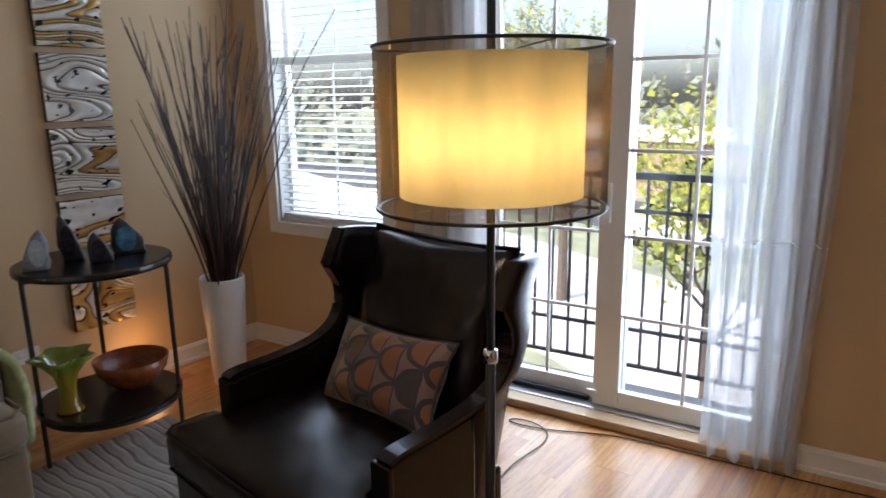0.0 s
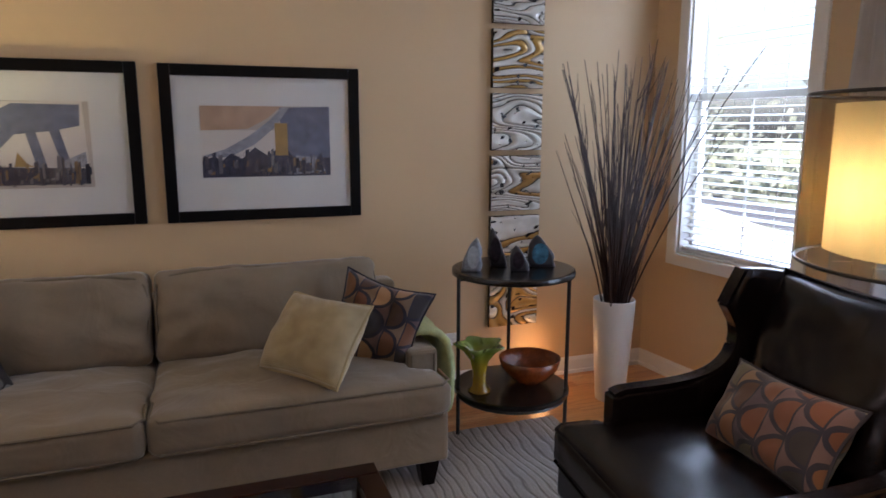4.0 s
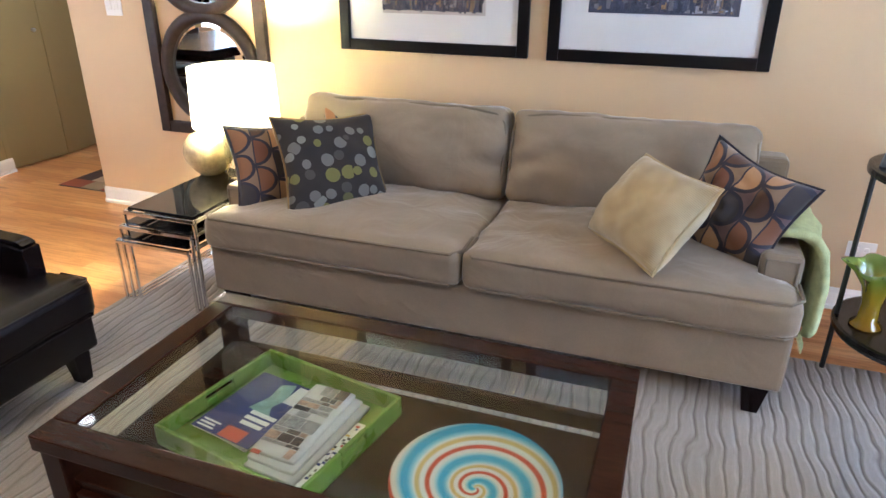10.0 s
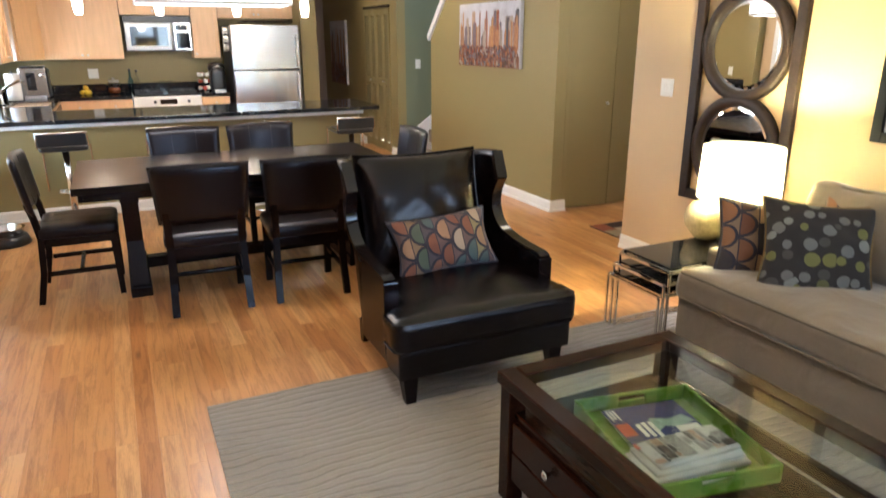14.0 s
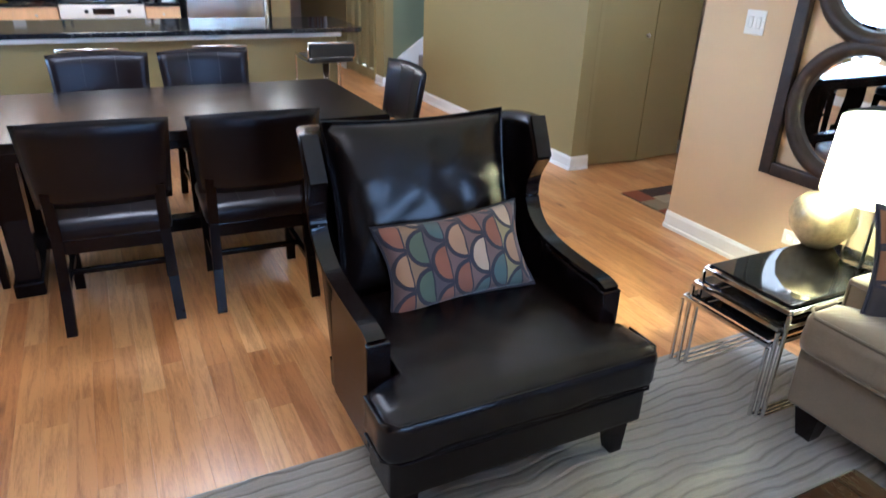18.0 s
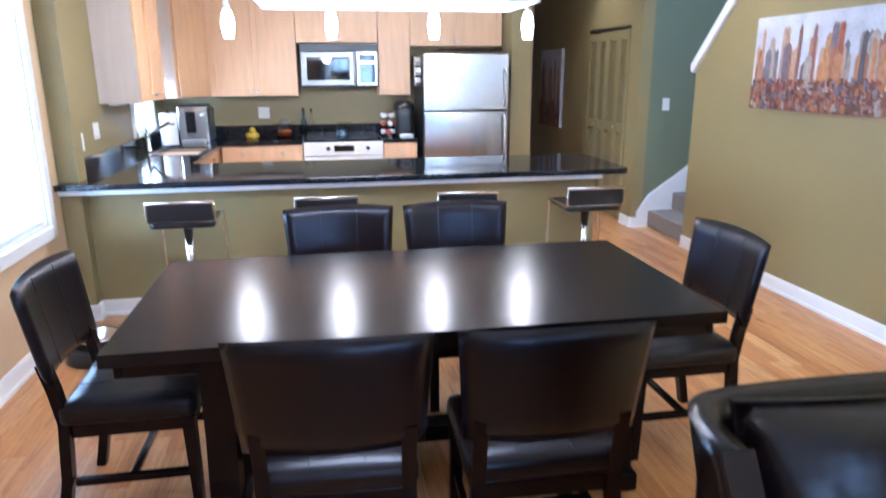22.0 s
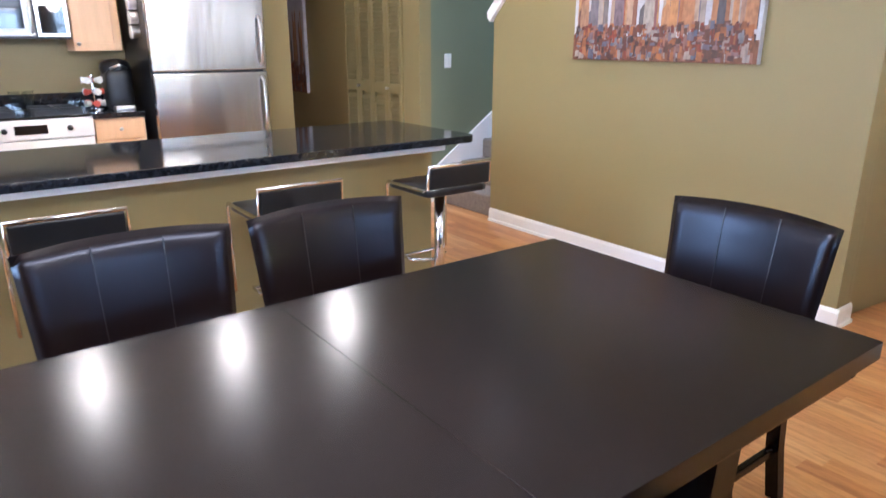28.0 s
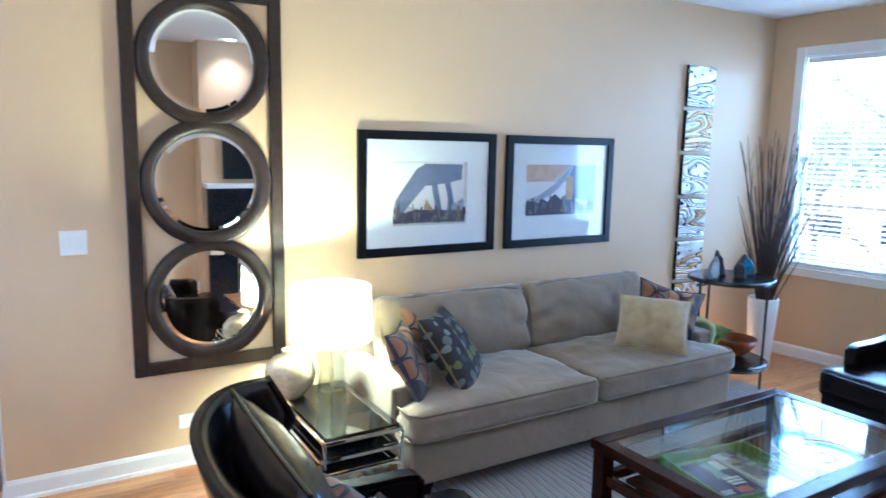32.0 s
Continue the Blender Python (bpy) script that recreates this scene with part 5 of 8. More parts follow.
def coffee_table():
    t = thing("coffee_table", pose(-1.475, -2.045, 0.013), "dark wood coffee table with glass top and drawers", "coffee table")
    X, Y, Z = 0.665, 0.385, 0.497
    for y in (-1, 1):
        part("top_rail", rbox(-X, X, *sorted((y * (Y - 0.07), y * Y)), Z - 0.045, Z, r=0.005), coffee_wood, t)
    for x in (-1, 1):
        part("top_rail", rbox(*sorted((x * (X - 0.07), x * X)), -Y + 0.0705, Y - 0.0705, Z - 0.045, Z, r=0.005), coffee_wood, t)
        for y in (-1, 1):
            part("leg", rbox(*sorted((x * (X - 0.075), x * (X - 0.01))), *sorted((y * (Y - 0.075), y * (Y - 0.01))), 0, Z - 0.046, r=0.006), coffee_wood, t)
    part("glass_top", rbox(-X + 0.072, X - 0.072, -Y + 0.072, Y - 0.072, Z - 0.010, Z - 0.001, r=0.002), table_glass, t, "clear bevelled glass pane")
    part("shelf", rbox(-X + 0.06, X - 0.06, -Y + 0.03, Y - 0.16, 0.345, 0.365, r=0.003), coffee_wood, t)
    part("cabinet", rbox(-X + 0.08, X - 0.08, -Y + 0.035, Y - 0.20, 0.10, 0.344, r=0.004), coffee_wood, t)
    part("back_apron", rbox(-X + 0.076, X - 0.076, Y - 0.06, Y - 0.03, 0.30, 0.345, r=0.003), coffee_wood, t)
    for x in (-1, 1):
        part("side_apron", rbox(*sorted((x * (X - 0.06), x * (X - 0.03))), -Y + 0.076, Y - 0.076, 0.30, 0.345, r=0.003), coffee_wood, t)
    for x0, x1 in ((-0.58, -0.006), (0.006, 0.58)):
        for z0, z1 in ((0.225, 0.335), (0.108, 0.218)):
            d = part("drawer", rbox(x0, x1, -Y + 0.016, -Y + 0.036, z0, z1, r=0.003), coffee_wood, t)
            part("knob", lathe([(0.0, 0.0), (0.006, 0.001), (0.006, 0.012), (0.015, 0.017), (0.016, 0.024), (0.0, 0.030)], 14), chrome, d, "round chrome knob", True, pose((x0 + x1) / 2 - 0.06, -Y + 0.016, (z0 + z1) / 2, 90, 0, 0))


coffee_table()
SH = 0.013 + 0.3655


def tray():
    t = thing("serving_tray", pose(-1.688, -2.07, SH, 0, 0, -11), "lime green lacquered tray holding magazines and newspapers", "tray")
    w, d, h, k = 0.24, 0.212, 0.062, 0.012
    part("bottom", rbox(-w, w, -d, d, 0.0, 0.010), tray_green, t)
    part("side", rbox(-w, w, d - k, d, 0.010, h), tray_green, t)
    part("side", rbox(-w, w, -d, -d + k, 0.010, h), tray_green, t)
    for x in (-1, 1):
        a, b = sorted((x * (w - k), x * w))
        part("side", joined(rbox(a, b, -d + k, -0.05, 0.010, h), rbox(a, b, 0.05, d - k, 0.010, h), rbox(a, b, -0.05, 0.05, 0.010, h - 0.026), rbox(a, b, -0.05, 0.05, h - 0.010, h, r=0.002)), tray_green, t, "end with a cut-out handle")
    return t


tray()
ink_blue = surface("blue_cover_print", (0.045, 0.055, 0.17), 0.25, vary=0.3, scale=14)
ink_red, ink_teal, ink_dark, ink_tan = surface("red_print", (0.42, 0.06, 0.03), 0.3), surface("verdigris_print", (0.22, 0.34, 0.30), 0.3, vary=0.4, scale=50), surface("dark_print", (0.06, 0.045, 0.04), 0.5, vary=0.5, scale=60), surface("photo_print", (0.36, 0.24, 0.17), 0.5, vary=0.6, scale=45)

newsprint, ink_news = surface("newsprint", (0.52, 0.50, 0.48), 0.85, vary=0.12, scale=30, grain=90), surface("grey_text_print", (0.27, 0.26, 0.25), 0.8, vary=0.5, scale=120, grain=300)
ink_gold_print = surface("yellow_print", (0.55, 0.36, 0.05), 0.4)


def magazine():
    TM = pose(-1.688, -2.07, SH, 0, 0, -11)
    for k in range(3):
        g = thing("magazine", TM @ pose(-0.10 + 0.004 * k, 0.012 - 0.006 * k, 0.0105 + 0.0085 * k, 0, 0, -3 + 2 * k), "glossy magazine with blue cover in the green tray" if k == 2 else "magazine in the stack in the green tray", "magazine")
        part("pages", rbox(-0.098, 0.098, -0.135, 0.135, 0, 0.006, r=0.001), paper, g)
        part("cover", rbox(-0.1, 0.1, -0.137, 0.137, 0.0061, 0.0078, r=0.0004), ink_blue, g)
        if k == 2:
            part("picture", prism([(-0.02, -0.01), (0.0, 0.05), (-0.01, 0.11), (0.03, 0.13), (0.05, 0.06), (0.035, 0.02), (0.06, -0.02)], 0.0079, 0.0083, axis="z"), ink_teal, g)
            part("label_panel", rbox(0.045, 0.094, 0.05, 0.128, 0.0079, 0.0083, r=0), paper, g)
            part("red_panel", rbox(-0.01, 0.06, -0.134, -0.09, 0.0079, 0.0083, r=0), ink_red, g)
            for j, (a, b, y) in enumerate(((0.0, 0.085, -0.02), (0.0, 0.08, -0.042), (0.005, 0.075, -0.064), (-0.09, -0.03, -0.10), (-0.09, -0.04, -0.112), (-0.09, -0.035, -0.124))):
                part("title_bar", rbox(a, b, y - (0.007 if j < 3 else 0.003), y + (0.007 if j < 3 else 0.003), 0.0079, 0.0084, r=0), paper, g)
    n = thing("newspaper", TM @ pose(0.085, 0.0, 0.0105, 0, 0, 3), "folded newspapers lying in the green tray", "newspaper")
    for k in range(3):
        bm = cushion(0.155 - 0.012 * k, 0.335 - 0.02 * k, 0.016, 0.004, 0.007, 8, 0.002, k)
        p = part("folded_section", bm, newsprint, n, smooth=True, at=pose(-0.012 * k + 0.01, 0.008 * k, 0.012 * k, 0, 0, 2 * k))
        if k == 2:
            rnd = random.Random(5)
            y = -0.150
            while y < 0.13:
                h, x = rnd.uniform(0.012, 0.05), -0.056
                while x < 0.045:
                    w = min(rnd.uniform(0.018, 0.05), 0.056 - x)
                    mm = rnd.choice((ink_tan, ink_news, ink_news, ink_dark, ink_tan, None))
                    if mm:
                        part("print_block", rbox(x, x + w - 0.003, y, y + h - 0.004, 0.0195, 0.0208, r=0), mm, p)
                    x += w
                y += h
            part("print_block", rbox(-0.052, -0.026, -0.163, -0.150, 0.0195, 0.0209, r=0), ink_red, p)
    c = thing("leaflet", TM @ pose(0.175, -0.03, 0.0105, 0, 0, 5), "bright colour-printed leaflet under the newspapers", "leaflet")
    part("sheet", rbox(-0.028, 0.028, -0.14, 0.14, 0.0, 0.003, r=0.0005), paper, c)
    rnd = random.Random(3)
    for k in range(26):
        x, y = rnd.uniform(-0.022, 0.016), -0.135 + 0.0102 * k
        part("print_block", rbox(x, x + rnd.uniform(0.006, 0.012), y, y + 0.008, 0.0031, 0.0035, r=0), rnd.choice((ink_red, ink_dark, ink_gold_print, ink_blue, ink_dark)), c)


magazine()
dish = thing("glass_plate", pose(-1.14, -2.115, SH), "round glass plate with blue, red and cream spiral", "plate")
part("bowl", lathe([(0.0, 0.006), (0.06, 0.004), (0.07, 0.0), (0.085, 0.004), (0.15, 0.014), (0.198, 0.030), (0.205, 0.034), (0.203, 0.038), (0.15, 0.021), (0.08, 0.010), (0.0, 0.010)], 56), spiral_material(0.205), dish, smooth=True)


def nest_tables():
    for k, (x0, x1, y0, y1, z) in enumerate(((-3.14, -2.755, -1.065, -0.36, 0.475), (-3.165, -2.77, -1.08, -0.42, 0.405), (-3.19, -2.785, -1.095, -0.46, 0.335))):
        cx, cy = (x0 + x1) / 2, (y0 + y1) / 2
        t = thing("nesting_table", pose(cx, cy, 0.0), "chrome nesting table with black glass top beside sofa", "side table", "nest of tables")
        a, b = (x1 - x0) / 2, (y1 - y0) / 2
        part("top", rbox(-a + 0.012, a - 0.012, -b + 0.012, b - 0.012, z - 0.012, z, r=0.003), black_glass, t, "black glass top")
        for y in (-b, b):
            part("edge_rail", rbox(-a, a, y - 0.0065, y + 0.0065, z - 0.03, z - 0.012, r=0.003), chrome, t)
        for x in (-a, a):
            part("edge_rail", rbox(x - 0.0065, x + 0.0065, -b + 0.010, b - 0.010, z - 0.03, z - 0.012, r=0.003), chrome, t)
            part("foot_rail", rbox(x - 0.0065, x + 0.0065, -b + 0.010, b - 0.010, 0.0, 0.018, r=0.003), chrome, t)
            for y in (-b, b):
                part("leg", rbox(x - 0.0065, x + 0.0065, y - 0.0065, y + 0.0065, 0.0, z - 0.0305, r=0.003), chrome, t)


nest_tables()


def table_lamp():
    x, y, z = -2.885, -0.50, 0.475
    t = thing("table_lamp", pose(x, y, z), "lit table lamp with white drum shade and glass base", "lamp")
    part("glass_base", lathe([(0.0, 0.0), (0.075, 0.0), (0.078, 0.006), (0.078, 0.30), (0.070, 0.302), (0.070, 0.012), (0.0, 0.012)], 32), clear_glass, t, "clear glass cylinder", True)
    part("stem", tube([(0, 0, 0.012), (0, 0, 0.40)], 0.006, 8), nickel, t, smooth=True)
    part("cap", lathe([(0.0, 0.302), (0.079, 0.302), (0.079, 0.314), (0.02, 0.32), (0.0, 0.32)], 28), nickel, t, smooth=True)
    part("shade", lathe([(0.212, 0.285), (0.215, 0.285), (0.205, 0.565), (0.202, 0.565), (0.212, 0.285)], 48, caps=False), shade_white, t, "white fabric drum shade, lit", True)
    part("spider", rbox(-0.2, 0.2, -0.002, 0.002, 0.545, 0.549, r=0), nickel, t)
    part("bulb", lathe([(0.0, 0.36), (0.02, 0.37), (0.032, 0.41), (0.025, 0.45), (0.0, 0.465)], 16), bulb_glass, t, smooth=True)
    lamp("table_lamp_light", "POINT", pose(x, y, z + 0.43), 300, (1.0, 0.86, 0.40), 0.045)


table_lamp()
jar = thing("ginger_jar", pose(-3.10, -0.475, 0.475), "cream crackle-glazed round ceramic jar with narrow neck", "vase")
part("body", lathe([(0.0, 0.0), (0.06, 0.0), (0.08, 0.02), (0.118, 0.07), (0.13, 0.115), (0.122, 0.165), (0.088, 0.205), (0.045, 0.222), (0.034, 0.235), (0.042, 0.25), (0.032, 0.252), (0.026, 0.235), (0.0, 0.232)], 40), glazed, jar, smooth=True)


def round_table():
    t = thing("round_side_table", pose(0.155, -0.655, 0.0), "round black two-tier side table with metal legs", "side table")
    part("top", lathe([(0.0, 0.838), (0.29, 0.838), (0.303, 0.843), (0.305, 0.855), (0.303, 0.868), (0.29, 0.872), (0.0, 0.872)], 56), black_wood, t, smooth=False)
    part("shelf", lathe([(0.0, 0.235), (0.28, 0.235), (0.292, 0.24), (0.292, 0.258), (0.28, 0.262), (0.0, 0.262)], 56), black_wood, t)
    for a in (170, -33, 68):
        x, y = math.cos(radians(a)), math.sin(radians(a))
        leg = part("leg", tube([(0.275 * x, 0.275 * y, 0.0), (0.275 * x, 0.275 * y, 0.838)], 0.010, 8), black_metal, t)
        part("bracket", tube([(0.275 * x, 0.275 * y, 0.815), (0.12 * x, 0.12 * y, 0.832)], 0.008, 6), black_metal, leg)
    part("ring", tube([(0.276 * math.cos(2 * math.pi * k / 40), 0.276 * math.sin(2 * math.pi * k / 40), 0.226) for k in range(40)], 0.007, 6, closed=True), black_metal, t)


round_table()


def agate(x, y, turn, w, h, d, rind, face, label, seed):
    t = thing("agate_stone", pose(x, y, 0.872, 0, 0, turn), label, "ornament", "polished stones")
    bm = lathe([(0.0, 0.0)] + [(math.sin(math.pi * (0.42 + 0.58 * k / 10)) ** 0.75 * w / 2, h * k / 10) for k in range(0, 10)] + [(0.0, h)], 20)
    for v in bm.verts:
        n = noise.noise(v.co * 22 + Vector((seed, 0, 0)))
        v.co.x *= 1 + 0.25 * n
        v.co.x += 0.18 * v.co.z * (1 if seed % 2 else -1)
        v.co.y = max(v.co.y, -d)
    bmesh.ops.recalc_face_normals(bm, faces=list(bm.faces))
    part("rind", bm, rind, t, smooth=True)
    pts = []
    for k in range(24):
        a = 2 * math.pi * k / 24
        pts.append((0.30 * w * math.cos(a) + 0.08 * h * (1 if seed % 2 else -1), 0.42 * h + 0.33 * h * math.sin(a)))
    part("polished_face", prism(pts, -d - 0.003, -d + 0.004), face, t)


grey_rind = surface("grey_stone", (0.20, 0.22, 0.25), 0.45, vary=0.4, scale=30, grain=120, bump=0.3)
dark_rind = surface("dark_stone", (0.022, 0.020, 0.024), 0.3, vary=0.6, scale=30, grain=120, bump=0.3)
face_white = surface("pale_agate", (0.40, 0.44, 0.48), 0.12, vary=0.3, scale=40)
face_plum = surface("smoky_agate", (0.035, 0.027, 0.033), 0.1, vary=0.7, scale=40)
face_blue = surface("blue_agate", (0.05, 0.16, 0.24), 0.1, vary=0.8, scale=25)
agate(-0.075, -0.66, -25, 0.095, 0.165, 0.02, grey_rind, face_white, "pale blue-grey upright stone on the round table", 1)
agate(0.10, -0.60, -25, 0.085, 0.195, 0.02, dark_rind, face_plum, "tall dark split geode on the round table", 2)
agate(0.155, -0.73, -25, 0.09, 0.125, 0.02, dark_rind, face_plum, "small dark split geode on the round table", 4)
agate(0.30, -0.68, -20, 0.135, 0.160, 0.02, dark_rind, face_blue, "dark geode with blue polished face on round table", 6)
gv = thing("glass_vase", pose(-0.03, -0.68, 0.262), "lime and amber glass vase with ruffled lip", "vase")
part("body", lathe([(0.0, 0.0), (0.055, 0.0), (0.057, 0.008), (0.035, 0.03), (0.034, 0.10), (0.045, 0.16), (0.075, 0.21), (0.11, 0.245), (0.106, 0.247), (0.07, 0.215), (0.04, 0.165), (0.028, 0.10), (0.0, 0.04)], 48, wave=lambda a, f: 0.24 * math.sin(5 * a) * max(0, 1 - abs(f - 0.58) * 4)), lime_glass, gv, smooth=True)
bw = thing("lacquer_bowl", pose(0.255, -0.66, 0.262), "amber brown lacquered round bowl on lower shelf", "bowl")
part("body", lathe([(0.0, 0.0), (0.055, 0.0), (0.06, 0.006), (0.10, 0.03), (0.145, 0.085), (0.158, 0.135), (0.152, 0.136), (0.138, 0.09), (0.095, 0.04), (0.05, 0.014), (0.0, 0.012)], 44), amber, bw, smooth=True)

vase = thing("floor_vase", pose(0.895, -0.445, 0.0), "tall tapered white ceramic floor vase in the corner", "vase")
part("body", lathe([(0.0, 0.0), (0.080, 0.0), (0.084, 0.008), (0.100, 0.25), (0.112, 0.45), (0.118, 0.590), (0.115, 0.598), (0.108, 0.590), (0.102, 0.45), (0.074, 0.03), (0.0, 0.03)], 40), ceramic, vase, smooth=True)


def branches():
    rnd = random.Random(4)
    t = thing("dried_branches", pose(0.895, -0.445, 0.035), "tall dark dried willow branches in the white vase", "branches")
    for k in range(84):
        a = rnd.uniform(0, 2 * math.pi)
        lean = abs(rnd.gauss(0.0, 0.18))
        lean = min(lean, 0.40 if rnd.random() < 0.3 else 0.24)
        H = rnd.uniform(1.25, 1.95) * (1 - 0.25 * lean)
        r0 = 0.06 * math.sqrt(rnd.random())
        if k >= 66:
            lean, H = rnd.uniform(0.26, 0.40), rnd.uniform(1.5, 1.9)
        ux, uy = math.cos(a), math.sin(a)
        if uy > 0:
            uy *= 0.45 * 0.4 / max(0.4, lean * 2.4)
        if ux > 0:
            ux *= 0.85
        pts, rad = [], []
        bend = rnd.uniform(-0.06, 0.10)
        for i in range(9):
            f = i / 8
            g = max(0.0, f - 0.30) / 0.70
            s = r0 * (0.5 + 0.5 * min(1, f / 0.3)) + lean * H * (0.45 * g + 0.55 * g ** 1.5) + bend * g * g
            jx, jy = 0.012 * math.sin(9 * f + k), 0.012 * math.cos(7 * f + 2 * k)
            pts.append((ux * s + jx * max(0, f - 0.25), max(-9, uy * s + jy * max(0, f - 0.25)), H * f + 0.0))
            rad.append(0.0082 * (1 - 0.78 * f))
        pts = [(min(x, 0.47), min(y, 0.40), z) for x, y, z in pts]
        bm = tube(pts, rad, 5)
        for j in range(rnd.randint(1, 3)):
            i = rnd.randint(4, 7)
            p = Vector(pts[i])
            q = p + Vector((ux * 0.05 + rnd.uniform(-0.05, 0.05), uy * 0.05 + rnd.uniform(-0.05, 0.05), rnd.uniform(0.15, 0.30)))
            q.x, q.y = min(q.x, 0.48), min(q.y, 0.41)
            tube([p, (p + q) / 2 + Vector((0.01, 0, 0)), q], [0.0026, 0.0018, 0.0008], 4, bm)
        part("branch", bm, branch_m, t)


branches()
up = thing("floor_uplight", pose(0.60, -0.16, 0.0), "small black floor uplight behind the round table", "lamp")
part("can", lathe([(0.0, 0.0), (0.05, 0.0), (0.055, 0.01), (0.055, 0.14), (0.050, 0.14), (0.048, 0.08), (0.0, 0.08)], 20), black_metal, up, smooth=True)
part("bulb", lathe([(0.0, 0.08), (0.03, 0.085), (0.035, 0.11), (0.0, 0.125)], 14), lit("lit_warm_bulb", (1.0, 0.55, 0.2), 6.0), up, smooth=True)
lamp("uplight_beam", "POINT", pose(0.60, -0.16, 0.20), 3.0, (1.0, 0.50, 0.17), 0.04)

for k in range(6):
    p = thing("art_panel", pose(0.305 + 0.16, -0.001, 2.447 - 0.352 * k - 0.161), "square relief panel of silver and gold waves", "wall art", "column of relief panels")
    part("edge", rbox(-0.16, 0.16, -0.028, 0.0, -0.161, 0.161, r=0.003), black_wood, p)
    bm = bmesh.new()
    n = 20
    g = [[bm.verts.new((-0.158 + 0.316 * i / n, -0.030 - 0.006 * noise.noise((i * 0.35 + 9 * k, j * 0.8, 3.0)), -0.159 + 0.318 * j / n)) for i in range(n + 1)] for j in range(n + 1)]
    for j in range(n):
        for i in range(n):
            bm.faces.new((g[j][i], g[j][i + 1], g[j + 1][i + 1], g[j + 1][i]))
    part("relief_face", bm, swirl_m, p, "flowing silver, gold and black relief", True)


def triple_mirror():
    t = thing("wall_mirror", pose(-3.38, 0, 1.547), "tall bronzed wooden frame holding three round mirrors", "mirror")
    W, H, b = 0.40, 1.007, 0.068
    part("frame", joined(rbox(-W, -W + b, -0.04, -0.002, -H, H, r=0.008), rbox(W - b, W, -0.04, -0.002, -H, H, r=0.008), rbox(-W + b, W - b, -0.04, -0.002, H - b, H, r=0.008), rbox(-W + b, W - b, -0.04, -0.002, -H, -H + b, r=0.008)), bronze_wood, t)
    for k in (-1, 0, 1):
        at = pose(0, -0.002, k * 0.625, 90, 0, 0)
        r = part("ring", lathe([(0.262, 0.004), (0.268, 0.034), (0.29, 0.044), (0.318, 0.042), (0.333, 0.032), (0.335, 0.0)], 64), bronze_wood, t, "round bronzed ring", True, at)
        part("mirror_glass", lathe([(0.0, 0.0), (0.270, 0.0), (0.270, 0.010), (0.240, 0.016), (0.0, 0.016)], 64), mirror_m, r, "bevelled round mirror")


triple_mirror()


print_ink = island_paint("print_ink", [(0.0, (0.035, 0.036, 0.055)), (0.3, (0.10, 0.11, 0.16)), (0.5, (0.05, 0.05, 0.075)), (0.72, (0.30, 0.29, 0.31)), (0.86, (0.07, 0.07, 0.10)), (1.0, (0.42, 0.27, 0.12))], 0.7)


def print_frame(x0, x1, z0, z1, label, shapes, box_):
    cx, cz = (x0 + x1) / 2, (z0 + z1) / 2
    t = thing("framed_print", pose(cx, 0, cz), label, "picture", "pair of framed prints")
    W, H, b = (x1 - x0) / 2, (z1 - z0) / 2, 0.055
    part("frame", joined(rbox(-W, -W + b, -0.032, -0.001, -H, H, r=0.004), rbox(W - b, W, -0.032, -0.001, -H, H, r=0.004), rbox(-W + b, W - b, -0.032, -0.001, H - b, H, r=0.004), rbox(-W + b, W - b, -0.032, -0.001, -H, -H + b, r=0.004)), frame_black, t, "black wooden frame")
    part("mount", rbox(-W + b, W - b, -0.012, -0.002, -H + b, H - b, r=0), paper, t, "white card mount")
    part("glass", rbox(-W + b, W - b, -0.023, -0.020, -H + b, H - b, r=0), picture_glass, t)
    a0, a1, b0, b1 = box_
    sh = part("sheet", rbox(a0, a1, -0.0135, -0.0125, b0, b1, r=0), surface("print_paper", (0.52, 0.47, 0.42), 0.6, vary=0.15, scale=6), t)
    for i, (pts, mm) in enumerate(shapes):
        q = [(a0 + (a1 - a0) * u, b0 + (b1 - b0) * v) for u, v in pts]
        part("ink_shape", prism(q, -0.0140 - 0.0003 * i, -0.0137 - 0.0003 * i), mm, sh)
    rnd = random.Random(len(label))
    bm = bmesh.new()
    for i in range(150):
        w, h = rnd.uniform(0.008, 0.035), rnd.uniform(0.015, 0.16) * (1 if i % 4 else 1.7)
        u, v = rnd.uniform(0.0, 0.96), rnd.uniform(0.02, 0.16)
        d = 0.0166 + 0.000004 * i
        y0, y1 = b0 + (b1 - b0) * v, b0 + (b1 - b0) * (v + h)
        e0, e1 = a0 + (a1 - a0) * u, a0 + (a1 - a0) * (u + w)
        bm.faces.new([bm.verts.new(q) for q in ((e0, -d, y0), (e1, -d, y0), (e1, -d, y1), (e0, -d, y1 - 0.004))])
    tagged(part("ink_strokes", bm, print_ink, sh), kind="stuff")


